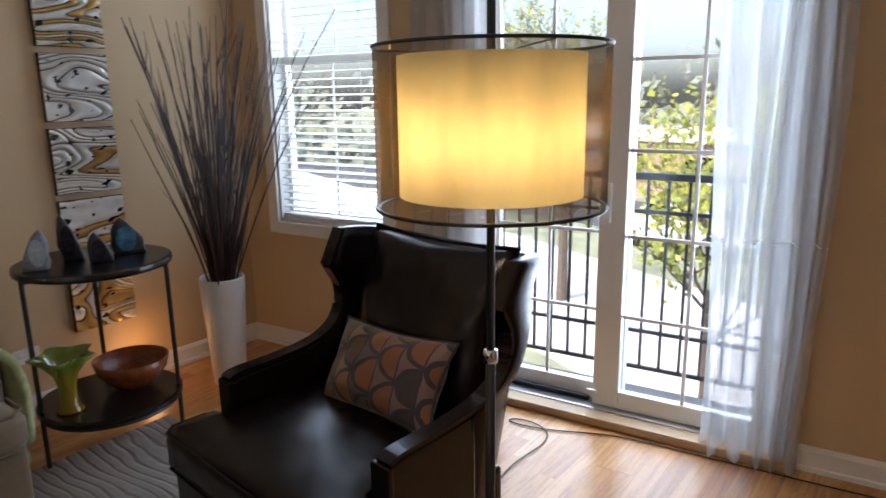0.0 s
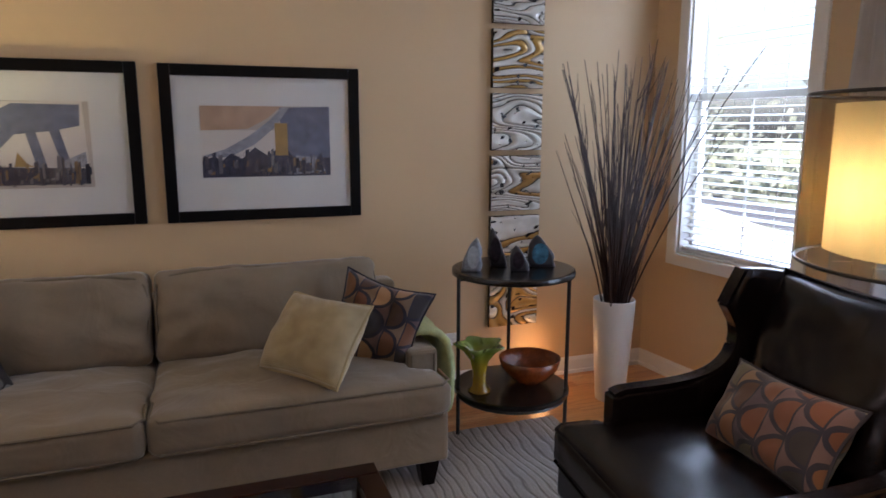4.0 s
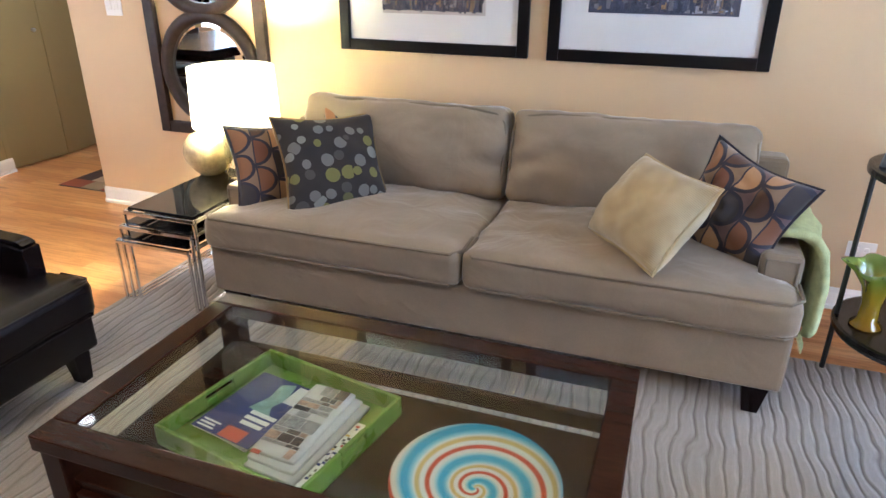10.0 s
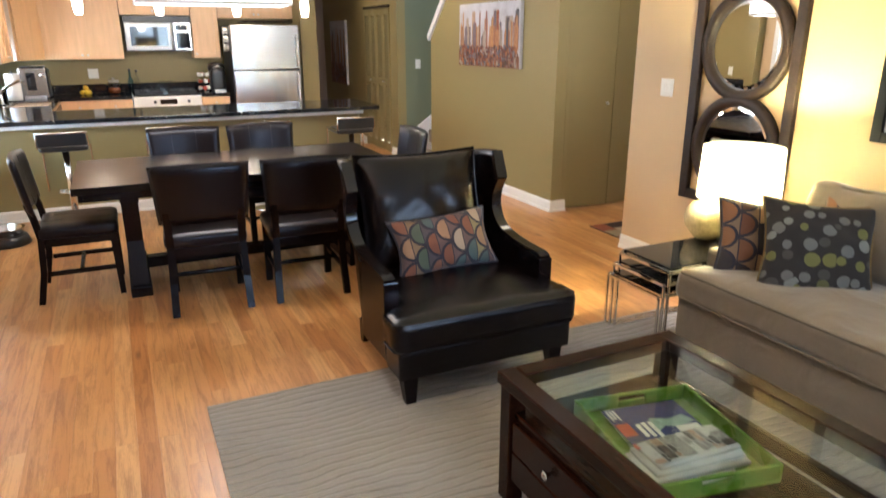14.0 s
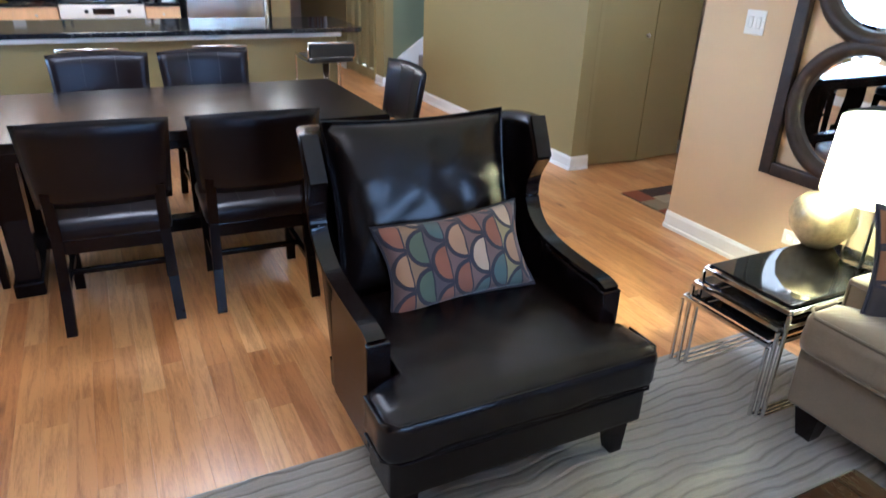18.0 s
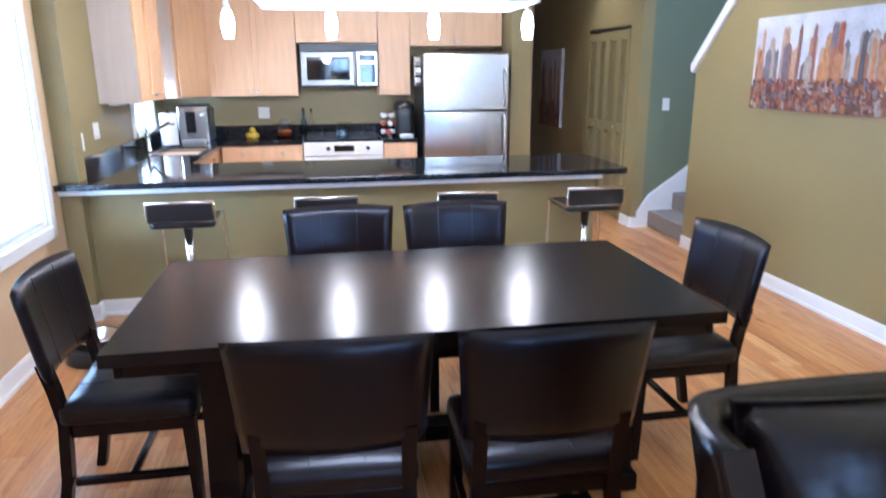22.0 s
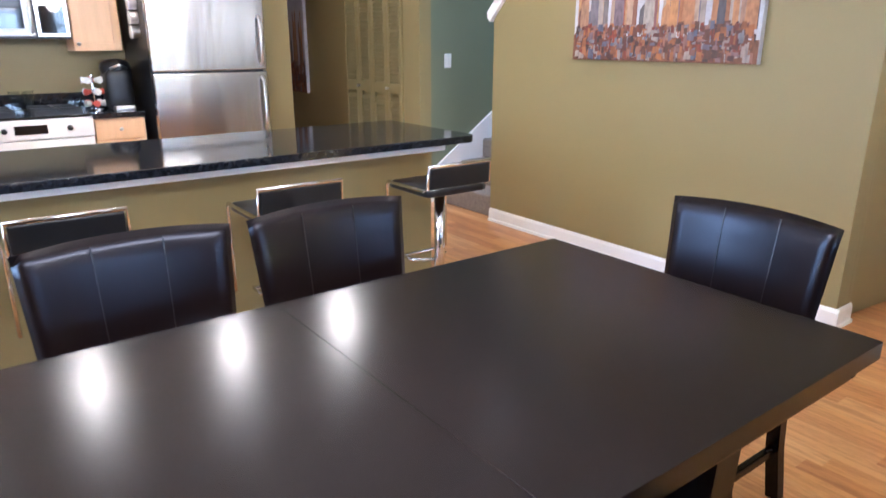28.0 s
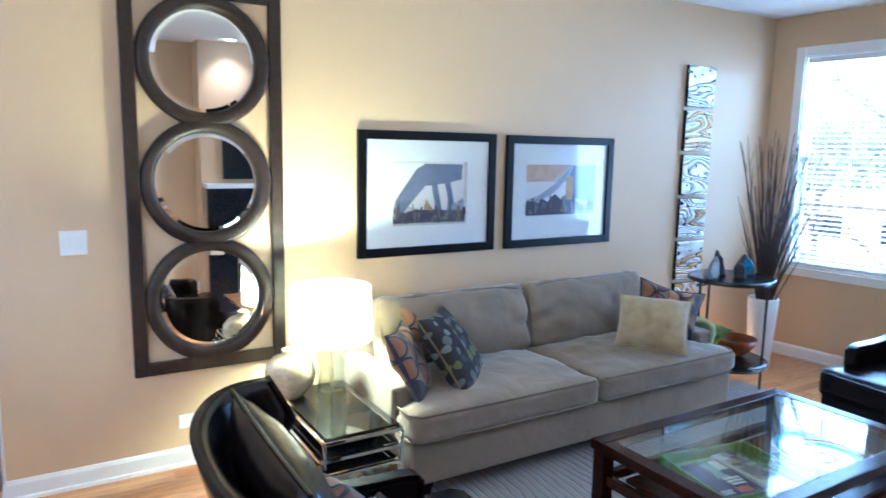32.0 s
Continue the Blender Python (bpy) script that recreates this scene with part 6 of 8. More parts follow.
i_blue, i_navy, i_rust, i_pale, i_grey, i_gold = (surface("ink_slate_blue", (0.16, 0.18, 0.26), 0.6, vary=0.35, scale=25), surface("ink_navy", (0.06, 0.065, 0.10), 0.6, vary=0.5, scale=40), surface("ink_rust", (0.52, 0.36, 0.25), 0.6, vary=0.2, scale=18), surface("ink_pale", (0.70, 0.66, 0.62), 0.6, vary=0.1, scale=9), surface("ink_grey", (0.33, 0.35, 0.41), 0.6, vary=0.4, scale=40), surface("ink_gold", (0.42, 0.27, 0.10), 0.6, vary=0.2, scale=30))
bridge = [([(0, 0.35), (0, 0.98), (0.95, 1), (0.97, 0.1)], i_pale), ([(0.02, 0.12), (0.03, 0.40), (0.30, 0.88), (0.42, 0.97), (0.93, 0.96), (0.92, 0.72), (0.72, 0.66), (0.42, 0.62), (0.25, 0.38), (0.16, 0.24)], i_blue), ([(0.50, 0.66), (0.58, 0.66), (0.66, 0.16), (0.58, 0.16)], i_blue), ([(0.68, 0.68), (0.76, 0.68), (0.85, 0.16), (0.78, 0.16)], i_blue), ([(0.0, 0.04), (0.0, 0.16), (0.3, 0.25), (0.96, 0.22), (0.96, 0.04)], i_navy), ([(0.40, 0.25), (0.43, 0.42), (0.50, 0.28), (0.55, 0.25)], i_gold), ([(0.72, 0.28), (0.95, 0.42), (0.96, 0.24), (0.72, 0.22)], i_grey)]
skyline = [([(0, 0.08), (0, 0.66), (1, 0.66), (1, 0.08)], i_pale), ([(0, 0.66), (0, 1), (0.62, 1), (0.5, 0.82), (0.35, 0.68)], i_rust), ([(0.62, 0.2), (0.60, 0.98), (1, 1), (1, 0.2)], i_blue), ([(0.0, 0.30), (0.18, 0.40), (0.36, 0.58), (0.52, 0.80), (0.62, 0.98), (0.68, 0.98), (0.56, 0.70), (0.40, 0.46), (0.2, 0.28)], i_grey), ([(0.0, 0.0), (0.0, 0.24), (0.10, 0.30), (0.14, 0.22), (0.22, 0.34), (0.30, 0.26), (0.40, 0.42), (0.50, 0.30), (0.62, 0.46), (0.70, 0.28), (1, 0.26), (1, 0.0)], i_navy), ([(0.56, 0.30), (0.56, 0.76), (0.66, 0.76), (0.66, 0.30)], i_gold), ([(0.70, 0.02), (0.72, 0.30), (0.92, 0.26), (0.96, 0.06)], i_grey)]
print_frame(-2.526, -1.531, 1.083, 1.855, "black-framed print of a dark bridge over white mount", bridge, (-0.26, 0.28, -0.20, 0.20))
print_frame(-1.439, -0.462, 1.080, 1.852, "black-framed print of a bridge and city skyline", skyline, (-0.31, 0.33, -0.165, 0.19))


def floor_lamp():
    x, y = 0.19, -2.625
    t = thing("floor_lamp", pose(x, y, 0.0), "lit floor lamp with double amber and organza drum shade", "lamp")
    part("base", lathe([(0.0, 0.0), (0.14, 0.0), (0.145, 0.008), (0.14, 0.018), (0.02, 0.026), (0.0, 0.026)], 36), black_metal, t, smooth=True)
    part("pole", tube([(0, 0, 0.02), (0, 0, 0.88)], 0.013, 12), black_metal, t, smooth=True)
    part("collar", lathe([(0.012, 0.865), (0.018, 0.868), (0.018, 0.90), (0.012, 0.903)], 18), chrome, t, "chrome collar", True)
    part("upper_pole", tube([(0, 0, 0.885), (0, 0, 1.86)], 0.0105, 12), black_metal, t, smooth=True)
    z0, z1 = 1.265, 1.625
    inner = part("inner_shade", lathe([(0.212, z0 + 0.025), (0.2145, z0 + 0.025), (0.2145, z1 - 0.02), (0.212, z1 - 0.02), (0.212, z0 + 0.025)], 56, caps=False), shade_amber, t, "amber linen inner drum, lit", True)
    outer = part("outer_shade", lathe([(0.268, z0), (0.268, z1)], 64, caps=False), organza, t, "sheer brown organza outer drum", True)
    for z in (z0, z1):
        part("rim", tube([(0.268 * math.cos(2 * math.pi * k / 64), 0.268 * math.sin(2 * math.pi * k / 64), z) for k in range(64)], 0.0042, 6, closed=True), black_metal, outer)
    for a in (0, 120, 240):
        part("spoke", tube([(0, 0, z1 - 0.02), (0.268 * math.cos(radians(a)), 0.268 * math.sin(radians(a)), z1 - 0.004)], 0.0025, 5), black_metal, outer)
    for k in range(2):
        part("bulb", lathe([(0.0, 1.30), (0.014, 1.305), (0.016, 1.335), (0.012, 1.35), (0.0, 1.352)], 14), bulb_glass, t, smooth=True, at=pose(0.06 * (1 - 2 * k), 0.0, 0))
    for k in (-0.06, 0.06):
        lamp("floor_lamp_light", "POINT", pose(x + k, y, 1.41), 16, (1.0, 0.80, 0.52), 0.035)
    cord = [(x + 0.1, y - 0.05, 0.012), (0.55, -2.35, 0.006), (0.95, -2.12, 0.006), (1.25, -2.20, 0.006), (1.42, -2.16, 0.006), (1.45, -1.98, 0.006), (1.36, -1.90, 0.006), (1.40, -2.15, 0.006), (1.55, -2.38, 0.006), (1.58, -2.7, 0.006), (1.62, -3.05, 0.006), (1.68, -3.5, 0.006)]
    cv = bpy.data.curves.new("cord", "CURVE")
    cv.dimensions, cv.bevel_depth = "3D", 0.0032
    sp = cv.splines.new("NURBS")
    sp.points.add(len(cord) - 1)
    for q, p in zip(sp.points, cord):
        q.co = (p[0] - x, p[1] - y, p[2], 1)
    sp.use_endpoint_u = True
    cv.materials.append(plastic_black)
    co = new("cord", cv)
    co.parent = t


floor_lamp()


def door_mat():
    t = thing("door_mat", pose(-4.675, 0.62, 0.0), "patchwork mat in rust, tan, olive and brown", "mat")
    rnd = random.Random(8)
    part("backing", rbox(-0.275, 0.275, -0.49, 0.49, 0.0005, 0.007, r=0.002), ink_dark, t)
    mats = [surface("mat_" + n, c, 0.95, vary=0.15, grain=400, bump=0.4) for n, c in (("rust", (0.22, 0.06, 0.025)), ("tan", (0.36, 0.28, 0.18)), ("sand", (0.26, 0.20, 0.12)), ("brown", (0.045, 0.022, 0.016)), ("ochre", (0.30, 0.16, 0.05)))]
    y = -0.485
    k = 0
    while y < 0.46:
        h = min(rnd.uniform(0.13, 0.2), 0.485 - y)
        x = -0.27
        while x < 0.25:
            w = min(rnd.uniform(0.11, 0.2), 0.27 - x)
            part("patch", rbox(x, x + w - 0.003, y, y + h - 0.003, 0.0072, 0.010, r=0), mats[(k * 2 + int(rnd.random() * 2)) % 5], t)
            x, k = x + w, k + 1
        y += h


door_mat()
# ---- dining ----
def dining_table():
    t = thing("dining_table", pose(-5.245, -2.77, 0.0), "long espresso wood dining table with trestle legs", "dining table")
    X, Y = 0.525, 1.03
    part("tabletop", rbox(-X, X, -Y, -0.0002, 0.715, 0.76, r=0.0012), table_top, t)
    part("tabletop", rbox(-X, X, 0.0002, Y, 0.715, 0.76, r=0.0012), table_top, t)
    part("apron", joined(rbox(-X + 0.03, X - 0.03, -Y + 0.03, -Y + 0.055, 0.665, 0.714), rbox(-X + 0.03, X - 0.03, Y - 0.055, Y - 0.03, 0.665, 0.714), rbox(-X + 0.03, -X + 0.055, -Y + 0.056, Y - 0.056, 0.665, 0.714), rbox(X - 0.055, X - 0.03, -Y + 0.056, Y - 0.056, 0.665, 0.714)), espresso, t)
    for y in (-0.73, 0.73):
        for x in (-0.29, 0.29):
            part("leg", bar([(x * 1.12, y, 0.06), (x, y, 0.36), (x * 1.05, y, 0.665)], 0.10, 0.13), espresso, t)
        part("foot", rbox(-0.42, 0.42, y - 0.065, y + 0.065, 0.0, 0.075, r=0.012), espresso, t)
        part("cross_beam", rbox(-0.40, 0.40, y - 0.055, y + 0.055, 0.62, 0.664), espresso, t)
    part("stretcher", rbox(-0.045, 0.045, -0.67, 0.67, 0.075, 0.15, r=0.006), espresso, t)


dining_table()


def dining_chair(m):
    """Faces +x; the origin lies on the floor under the seat's middle."""
    c = thing("dining_chair", m, "dark leather dining chair with espresso wooden legs", "chair", "dining chairs")
    for y in (-0.205, 0.205):
        part("rear_leg", bar([(-0.265, y * 1.06, 0.0), (-0.225, y * 1.03, 0.2), (-0.210, y, 0.42), (-0.228, y, 0.54), (-0.252, y, 0.64)], 0.042, 0.036), espresso, c)
        leg = bmesh.new()
        box(leg, 0.17, 0.215, y - 0.022, y + 0.022, 0, 0.41)
        for v in leg.verts:
            if v.co.z < 0.01:
                v.co.x = 0.20 + (v.co.x - 0.1925) * 0.7
        part("front_leg", leg, espresso, c)
        part("side_stretcher", rbox(-0.205, 0.18, y - 0.012, y + 0.012, 0.17, 0.20), espresso, c)
        part("side_rail", rbox(-0.19, 0.20, y - 0.015, y + 0.015, 0.36, 0.415), espresso, c)
    part("rear_rail", rbox(-0.215, -0.19, -0.20, 0.20, 0.35, 0.415), espresso, c)
    part("front_rail", rbox(0.18, 0.21, -0.20, 0.20, 0.36, 0.414), espresso, c)
    part("cross_stretcher", rbox(-0.03, -0.005, -0.195, 0.195, 0.172, 0.198), espresso, c)
    seat = part("seat", cushion(0.45, 0.475, 0.085, 0.012, 0.03, 12, 0.003, 3), chair_leather, c, smooth=True, at=pose(0.0, 0, 0.405))
    part("seam", tube([(-0.2, 0.08, 0.094), (0.2, 0.08, 0.094)], 0.002, 4), plastic_black, seat)
    part("seam", tube([(-0.2, -0.08, 0.094), (0.2, -0.08, 0.094)], 0.002, 4), plastic_black, seat)
    bm = bmesh.new()
    n, k = 20, 10
    faces = {}
    for s in (0, 1):
        for j in range(k + 1):
            for i in range(n + 1):
                u, f = 2 * i / n - 1, j / k
                w = 0.252 + 0.024 * f
                x = -0.235 - 0.055 * f + 0.040 * u * u - 0.028
                edge = min(1.0, (1 - abs(u)) * 9, f * 8, (1 - f) * 8)
                x += (0.022 if s else -0.018) * (edge ** 0.5 if edge > 0 else 0)
                z = 0.565 + 0.36 * f + (-0.012 * u * u if j == k else 0)
                faces[s, j, i] = bm.verts.new((x, w * u, z))
    for s in (0, 1):
        for j in range(k):
            for i in range(n):
                q = [faces[s, j, i], faces[s, j, i + 1], faces[s, j + 1, i + 1], faces[s, j + 1, i]]
                bm.faces.new(q if s else q[::-1])
    bmesh.ops.remove_doubles(bm, verts=list(bm.verts), dist=1e-4)
    back = part("backrest", bm, chair_leather, c, smooth=True)
    for y in (-0.085, 0.085):
        pts = [(-0.243 - 0.055 * f + 0.040 * (y / 0.26) ** 2 + 0.002, y * (1 + 0.08 * f), 0.565 + 0.36 * f) for f in (0.06, 0.3, 0.6, 0.94)]
        part("seam", tube(pts, 0.0022, 4), plastic_black, back)
    return c


ch = dining_chair(pose(-4.635, -3.10, 0, 0, 0, 177))
for x, y, a in ((-4.60, -2.495, 178), (-5.80, -3.045, 0), (-5.80, -2.44, 1), (-5.25, -1.69, -90), (-5.19, -3.81, 90)):
    copy_thing(ch, pose(x, y, 0, 0, 0, a))


def drum_pendant():
    x, y = -5.24, -2.83
    t = thing("pendant_lamp", pose(x, y, 1.80), "large lit white rectangular drum pendant over table", "lamp")
    a, b, h = 0.19, 0.475, 0.465
    for s in (-1, 1):
        part("shade_panel", rbox(s * a - 0.002, s * a + 0.002, -b, b, 0.022, h - 0.022, r=0), shade_big, t)
        part("shade_panel", rbox(-a + 0.003, a - 0.003, s * b - 0.002, s * b + 0.002, 0.022, h - 0.022, r=0), shade_big, t)
        for z in (0.0, h - 0.022):
            part("band", rbox(s * a - 0.004, s * a + 0.004, -b - 0.004, b + 0.004, z, z + 0.022, r=0), trim_white, t, "pale grey trim band")
            part("band", rbox(-a + 0.0045, a - 0.0045, s * b - 0.004, s * b + 0.004, z, z + 0.022, r=0), trim_white, t)
    part("diffuser", rbox(-a + 0.006, a - 0.006, -b + 0.006, b - 0.006, 0.004, 0.008, r=0), shade_big, t, "white glowing diffuser")
    part("crossbar", rbox(-0.012, 0.012, -b + 0.005, b - 0.005, h - 0.03, h - 0.018), nickel, t)
    for yy in (-0.11, 0.11):
        part("rod", tube([(0, yy, h - 0.02), (0, yy, CEIL - 1.80 - 0.02)], 0.005, 8), nickel, t, smooth=True)
    part("canopy", rbox(-0.06, 0.06, -0.17, 0.17, CEIL - 1.80 - 0.025, CEIL - 1.80 - 0.001), nickel, t)
    lamp("pendant_light", "AREA", pose(x, y, 1.795), 21, SOFT, 0.34, 0.9)
    lamp("pendant_up", "POINT", pose(x, y, 2.32), 18, SOFT, 0.1)


drum_pendant()


def canvas_painting(m, W, H, seed, label, towers):
    t = thing("canvas_painting", m, label, "painting")
    part("canvas", rbox(-W, W, -0.038, -0.001, -H, H, r=0.003), sky_paint, t)
    rnd = random.Random(seed)
    bm = bmesh.new()
    x, k = -W, 0
    for i in range(towers):
        w = rnd.uniform(0.05, 0.13) * W
        x = rnd.uniform(-W + 0.01, W - w - 0.01)
        top = H * rnd.choice((-0.05, 0.1, 0.25, 0.35, 0.5, 0.7))
        d = 0.0385 + 0.00006 * i
        q = [bm.verts.new(p) for p in ((x, -d, -H * 0.45), (x + w, -d, -H * 0.45), (x + w * 0.95, -d, top), (x + w * 0.55, -d, top + 0.08 * H), (x + w * 0.05, -d, top - 0.03 * H))]
        bm.faces.new(q)
    tagged(part("brushwork", bm, tower_paint, t), kind="stuff")
    bm = bmesh.new()
    bm.faces.new([bm.verts.new(p) for p in ((-W, -0.0414, -H), (W, -0.0414, -H), (W, -0.0414, -H * 0.62), (-W, -0.0414, -H * 0.5))])
    for i in range(800):
        w, h = rnd.uniform(0.015, 0.075) * W, rnd.uniform(0.02, 0.11) * H
        cx, cz = rnd.uniform(-W + w, W - w), -H + (rnd.random() ** 0.8) * 0.62 * H
        cz = max(cz, -H + h + 0.004)
        d = 0.0415 + 0.000006 * i
        a = rnd.uniform(-0.3, 0.3)
        q = [bm.verts.new((cx + u * w / 2 + 0.1 * v * w * a, -d, cz + v * h + a * u * h * 0.5)) for u, v in ((-1, -0.8), (1, -1), (0.9, 1), (-0.8, 0.9))]
        bm.faces.new(q)
    tagged(part("brushwork", bm, low_paint, t), kind="stuff")


canvas_painting(pose(-6.775, 0.125, 1.62), 0.645, 0.32, 3, "wide canvas painting of a city skyline in warm tones", 64)
canvas_painting(pose(-11.68, 0.0, 1.36), 0.42, 0.50, 9, "canvas of vertical grey and plum strokes in hall", 40)


# ---- kitchen ----
def bar_stool(y):
    t = thing("bar_stool", pose(-6.93, y, 0.0), "chrome bar stool with low black padded back", "bar stool", "bar stools")
    part("base_plate", lathe([(0.0, 0.0), (0.20, 0.0), (0.205, 0.006), (0.195, 0.014), (0.05, 0.024), (0.03, 0.035), (0.0, 0.035)], 36), chrome, t, smooth=True)
    part("column", tube([(0, 0, 0.03), (0, 0, 0.68)], 0.028, 16), chrome, t, smooth=True)
    part("footrest", tube([(-0.025, 0, 0.30), (-0.10, -0.11, 0.30), (-0.19, -0.11, 0.30), (-0.19, 0.11, 0.30), (-0.10, 0.11, 0.30), (-0.025, 0, 0.30)], 0.010, 8), chrome, t, smooth=True)
    part("seat", cushion(0.36, 0.37, 0.045, 0.006, 0.018, 10, 0.001, 1), plastic_black, t, "black padded seat", True, pose(-0.02, 0, 0.685))
    part("frame", tube([(-0.205, -0.19, 0.30), (-0.205, -0.19, 0.70), (-0.19, -0.19, 0.722), (0.13, -0.19, 0.722), (0.165, -0.19, 0.74), (0.175, -0.19, 0.845), (0.175, 0.19, 0.845), (0.165, 0.19, 0.74), (0.13, 0.19, 0.722), (-0.19, 0.19, 0.722), (-0.205, 0.19, 0.70), (-0.205, 0.19, 0.30)], 0.009, 8), chrome, t, "bent chrome tube frame", True)
    part("backrest", rbox(0.158, 0.182, -0.182, 0.182, 0.735, 0.838, r=0.008), plastic_black, t, "black padded backrest")


for y in (-3.945, -3.10, -2.23, -1.385):
    bar_stool(y)

knee = new("peninsula_wall")
tagged(knee, kind="structure")
part("wall_face", rbox(-7.44, -7.32, -4.62, -1.16, 0, 0.872, r=0), olive, knee)
part("end_wall", rbox(-7.95, -7.44, -1.28, -1.16, 0, 0.872, r=0), olive, knee)
part("trim_board", rbox(-7.318, -7.17, -4.74, -1.165, 0.838, 0.874, r=0.006), trim_white, knee, "white trim board under the counter")
baseboard(-7.32, -4.62, -7.32, -1.16)
baseboard(-7.32, -1.16, -7.95, -1.16)


def rounded_top(x0, x1, y0, y1, z0, z1, r):
    pts = [(x0, y0), (x1, y0)]
    pts += [(x1 - r + r * math.cos(a), y1 - r + r * math.sin(a)) for a in [k * math.pi / 16 for k in range(9)]]
    pts += [(x0, y1)]
    return prism(pts, z0, z1, axis="z", r=0.004)


wt = thing("granite_worktop", pose(0, 0, 0), "polished black granite worktop running round the kitchen", "worktop")
part("peninsula_top", rounded_top(-8.02, -7.11, SOUTH + 0.002, -0.985, 0.876, 0.915, 0.07), granite, wt)
part("sink_run", joined(rbox(-10.297, -8.021, SOUTH + 0.002, -4.53, 0.876, 0.915, r=0.003), rbox(-10.297, -9.26, -4.529, -4.08, 0.876, 0.915, r=0.003), rbox(-8.60, -8.021, -4.529, -4.08, 0.876, 0.915, r=0.003), rbox(-9.259, -8.601, -4.14, -4.08, 0.876, 0.915, r=0.003)), granite, wt)
part("back_run", rbox(-10.297, -9.64, -4.079, -3.31, 0.876, 0.915, r=0.003), granite, wt)
part("back_run", rbox(-10.297, -9.64, -2.50, -2.14, 0.876, 0.915, r=0.003), granite, wt)
part("backsplash", rbox(-10.297, -10.275, -4.715, -2.14, 0.916, 1.03, r=0.002), granite, wt)
part("backsplash", rbox(-10.296, -7.37, SOUTH + 0.002, SOUTH + 0.022, 0.916, 1.015, r=0.002), granite, wt)


def cab_front(parent, x, y0, y1, z0, z1, knob, drawer=False, face="x", side=1):
    """A shaker door or drawer front whose face looks along +x (or +y), with a knob."""
    f, r = 0.055, 0.02
    L = y1 - y0
    def place(a0, a1, d0, d1, c0, c1):
        return rbox(x + d0, x + d1, a0, a1, c0, c1, r=0.002) if face == "x" else rbox(a0, a1, x + d0, x + d1, c0, c1, r=0.002)
    if drawer:
        d = part("drawer_front", place(y0 + 0.002, y1 - 0.002, 0.001, r, z0, z1), maple, parent)
    else:
        bm = ring(y0 + 0.002, y1 - 0.002, z0, z1, f - 0.002, 0.0, 0.019, r=0.002)
        for v in bm.verts:
            v.co = (x + 0.020 - v.co.y, v.co.x, v.co.z) if face == "x" else (v.co.x, x + 0.020 - v.co.y, v.co.z)
        bmesh.ops.recalc_face_normals(bm, faces=list(bm.faces))
        d = part("door", bm, maple, parent)
        part("inset_panel", place(y0 + f, y1 - f, 0.001, 0.010, z0 + f, z1 - f), maple, d)
    if knob:
        ky, kz = knob
        m = pose(x + r, ky, kz, 0, 90, 0) if face == "x" else pose(ky, x + r, kz, -90, 0, 0)
        part("knob", lathe([(0.0, 0.0), (0.006, 0.001), (0.006, 0.012), (0.014, 0.018), (0.013, 0.025), (0.0, 0.028)], 12), nickel, d, "round metal knob", True, m)


def upper(x0, x1, y0, y1, z0, z1, doors, label, low=True, side=None):
    c = thing("wall_cabinet", pose(0, 0, 0), label, "cabinet", "maple wall cabinets")
    part("body", rbox(x0, x1, y0, y1, z0, z1, r=0.002), maple if side is None else side, c)
    n = doors
    for k in range(n):
        a, b = y0 + (y1 - y0) * k / n, y0 + (y1 - y0) * (k + 1) / n
        ky = b - 0.03 if (n > 1 and k % 2 == 0) else a + 0.03
        cab_front(c, x1, a, b, z0 + 0.003, z1 - 0.003, (ky, z0 + 0.05 if low else z1 - 0.05))
    return c


B = -9.98
upper(-10.297, B, -4.20, -3.335, 1.345, 2.44, 2, "maple wall cabinet with two doors over the counter")
upper(-10.297, B, -3.33, -2.505, 1.87, 2.44, 2, "short maple cabinet above the microwave")
upper(-10.297, B, -2.50, -2.17, 1.345, 2.44, 1, "narrow maple wall cabinet beside the fridge")
upper(-10.297, B, -2.165, -1.18, 1.84, 2.44, 2, "maple cabinet above the fridge")
corner = thing("wall_cabinet", pose(0, 0, 0), "maple corner wall cabinet", "cabinet", "maple wall cabinets")
part("body", prism([(-10.297, SOUTH + 0.002), (-9.62, SOUTH + 0.002), (-9.62, -4.45), (-9.98, -4.21), (-10.297, -4.21)], 1.345, 2.49, axis="z", r=0.002), maple, corner)
part("side_panel", rbox(-9.619, -9.60, SOUTH + 0.003, -4.455, 1.35, 2.487, r=0.001), maple_side, corner, "pale cabinet side")
part("door", moved(rbox(-0.20, 0.20, -0.001, 0.018, 1.36, 2.48, r=0.002), pose(-9.795, -4.325, 0, 0, 0, -34)), maple, corner)
wc = thing("wall_cabinet", pose(0, 0, 0), "maple wall cabinet with pale side by the window", "cabinet", "maple wall cabinets")
part("body", rbox(-8.98, -8.222, SOUTH + 0.002, -4.445, 1.36, 2.55, r=0.002), maple, wc)
part("side_panel", rbox(-8.221, -8.20, SOUTH + 0.003, -4.446, 1.355, 2.555, r=0.001), maple_side, wc, "pale cabinet side")
for a, b, k in ((-8.98, -8.60, -8.63), (-8.60, -8.20, -8.57)):
    cab_front(wc, -4.445, a, b, 1.363, 2.547, (k, 1.41), face="y")
part("under_light", rbox(-8.5, -8.3, -4.70, -4.62, 1.335, 1.359), plastic_white, wc)


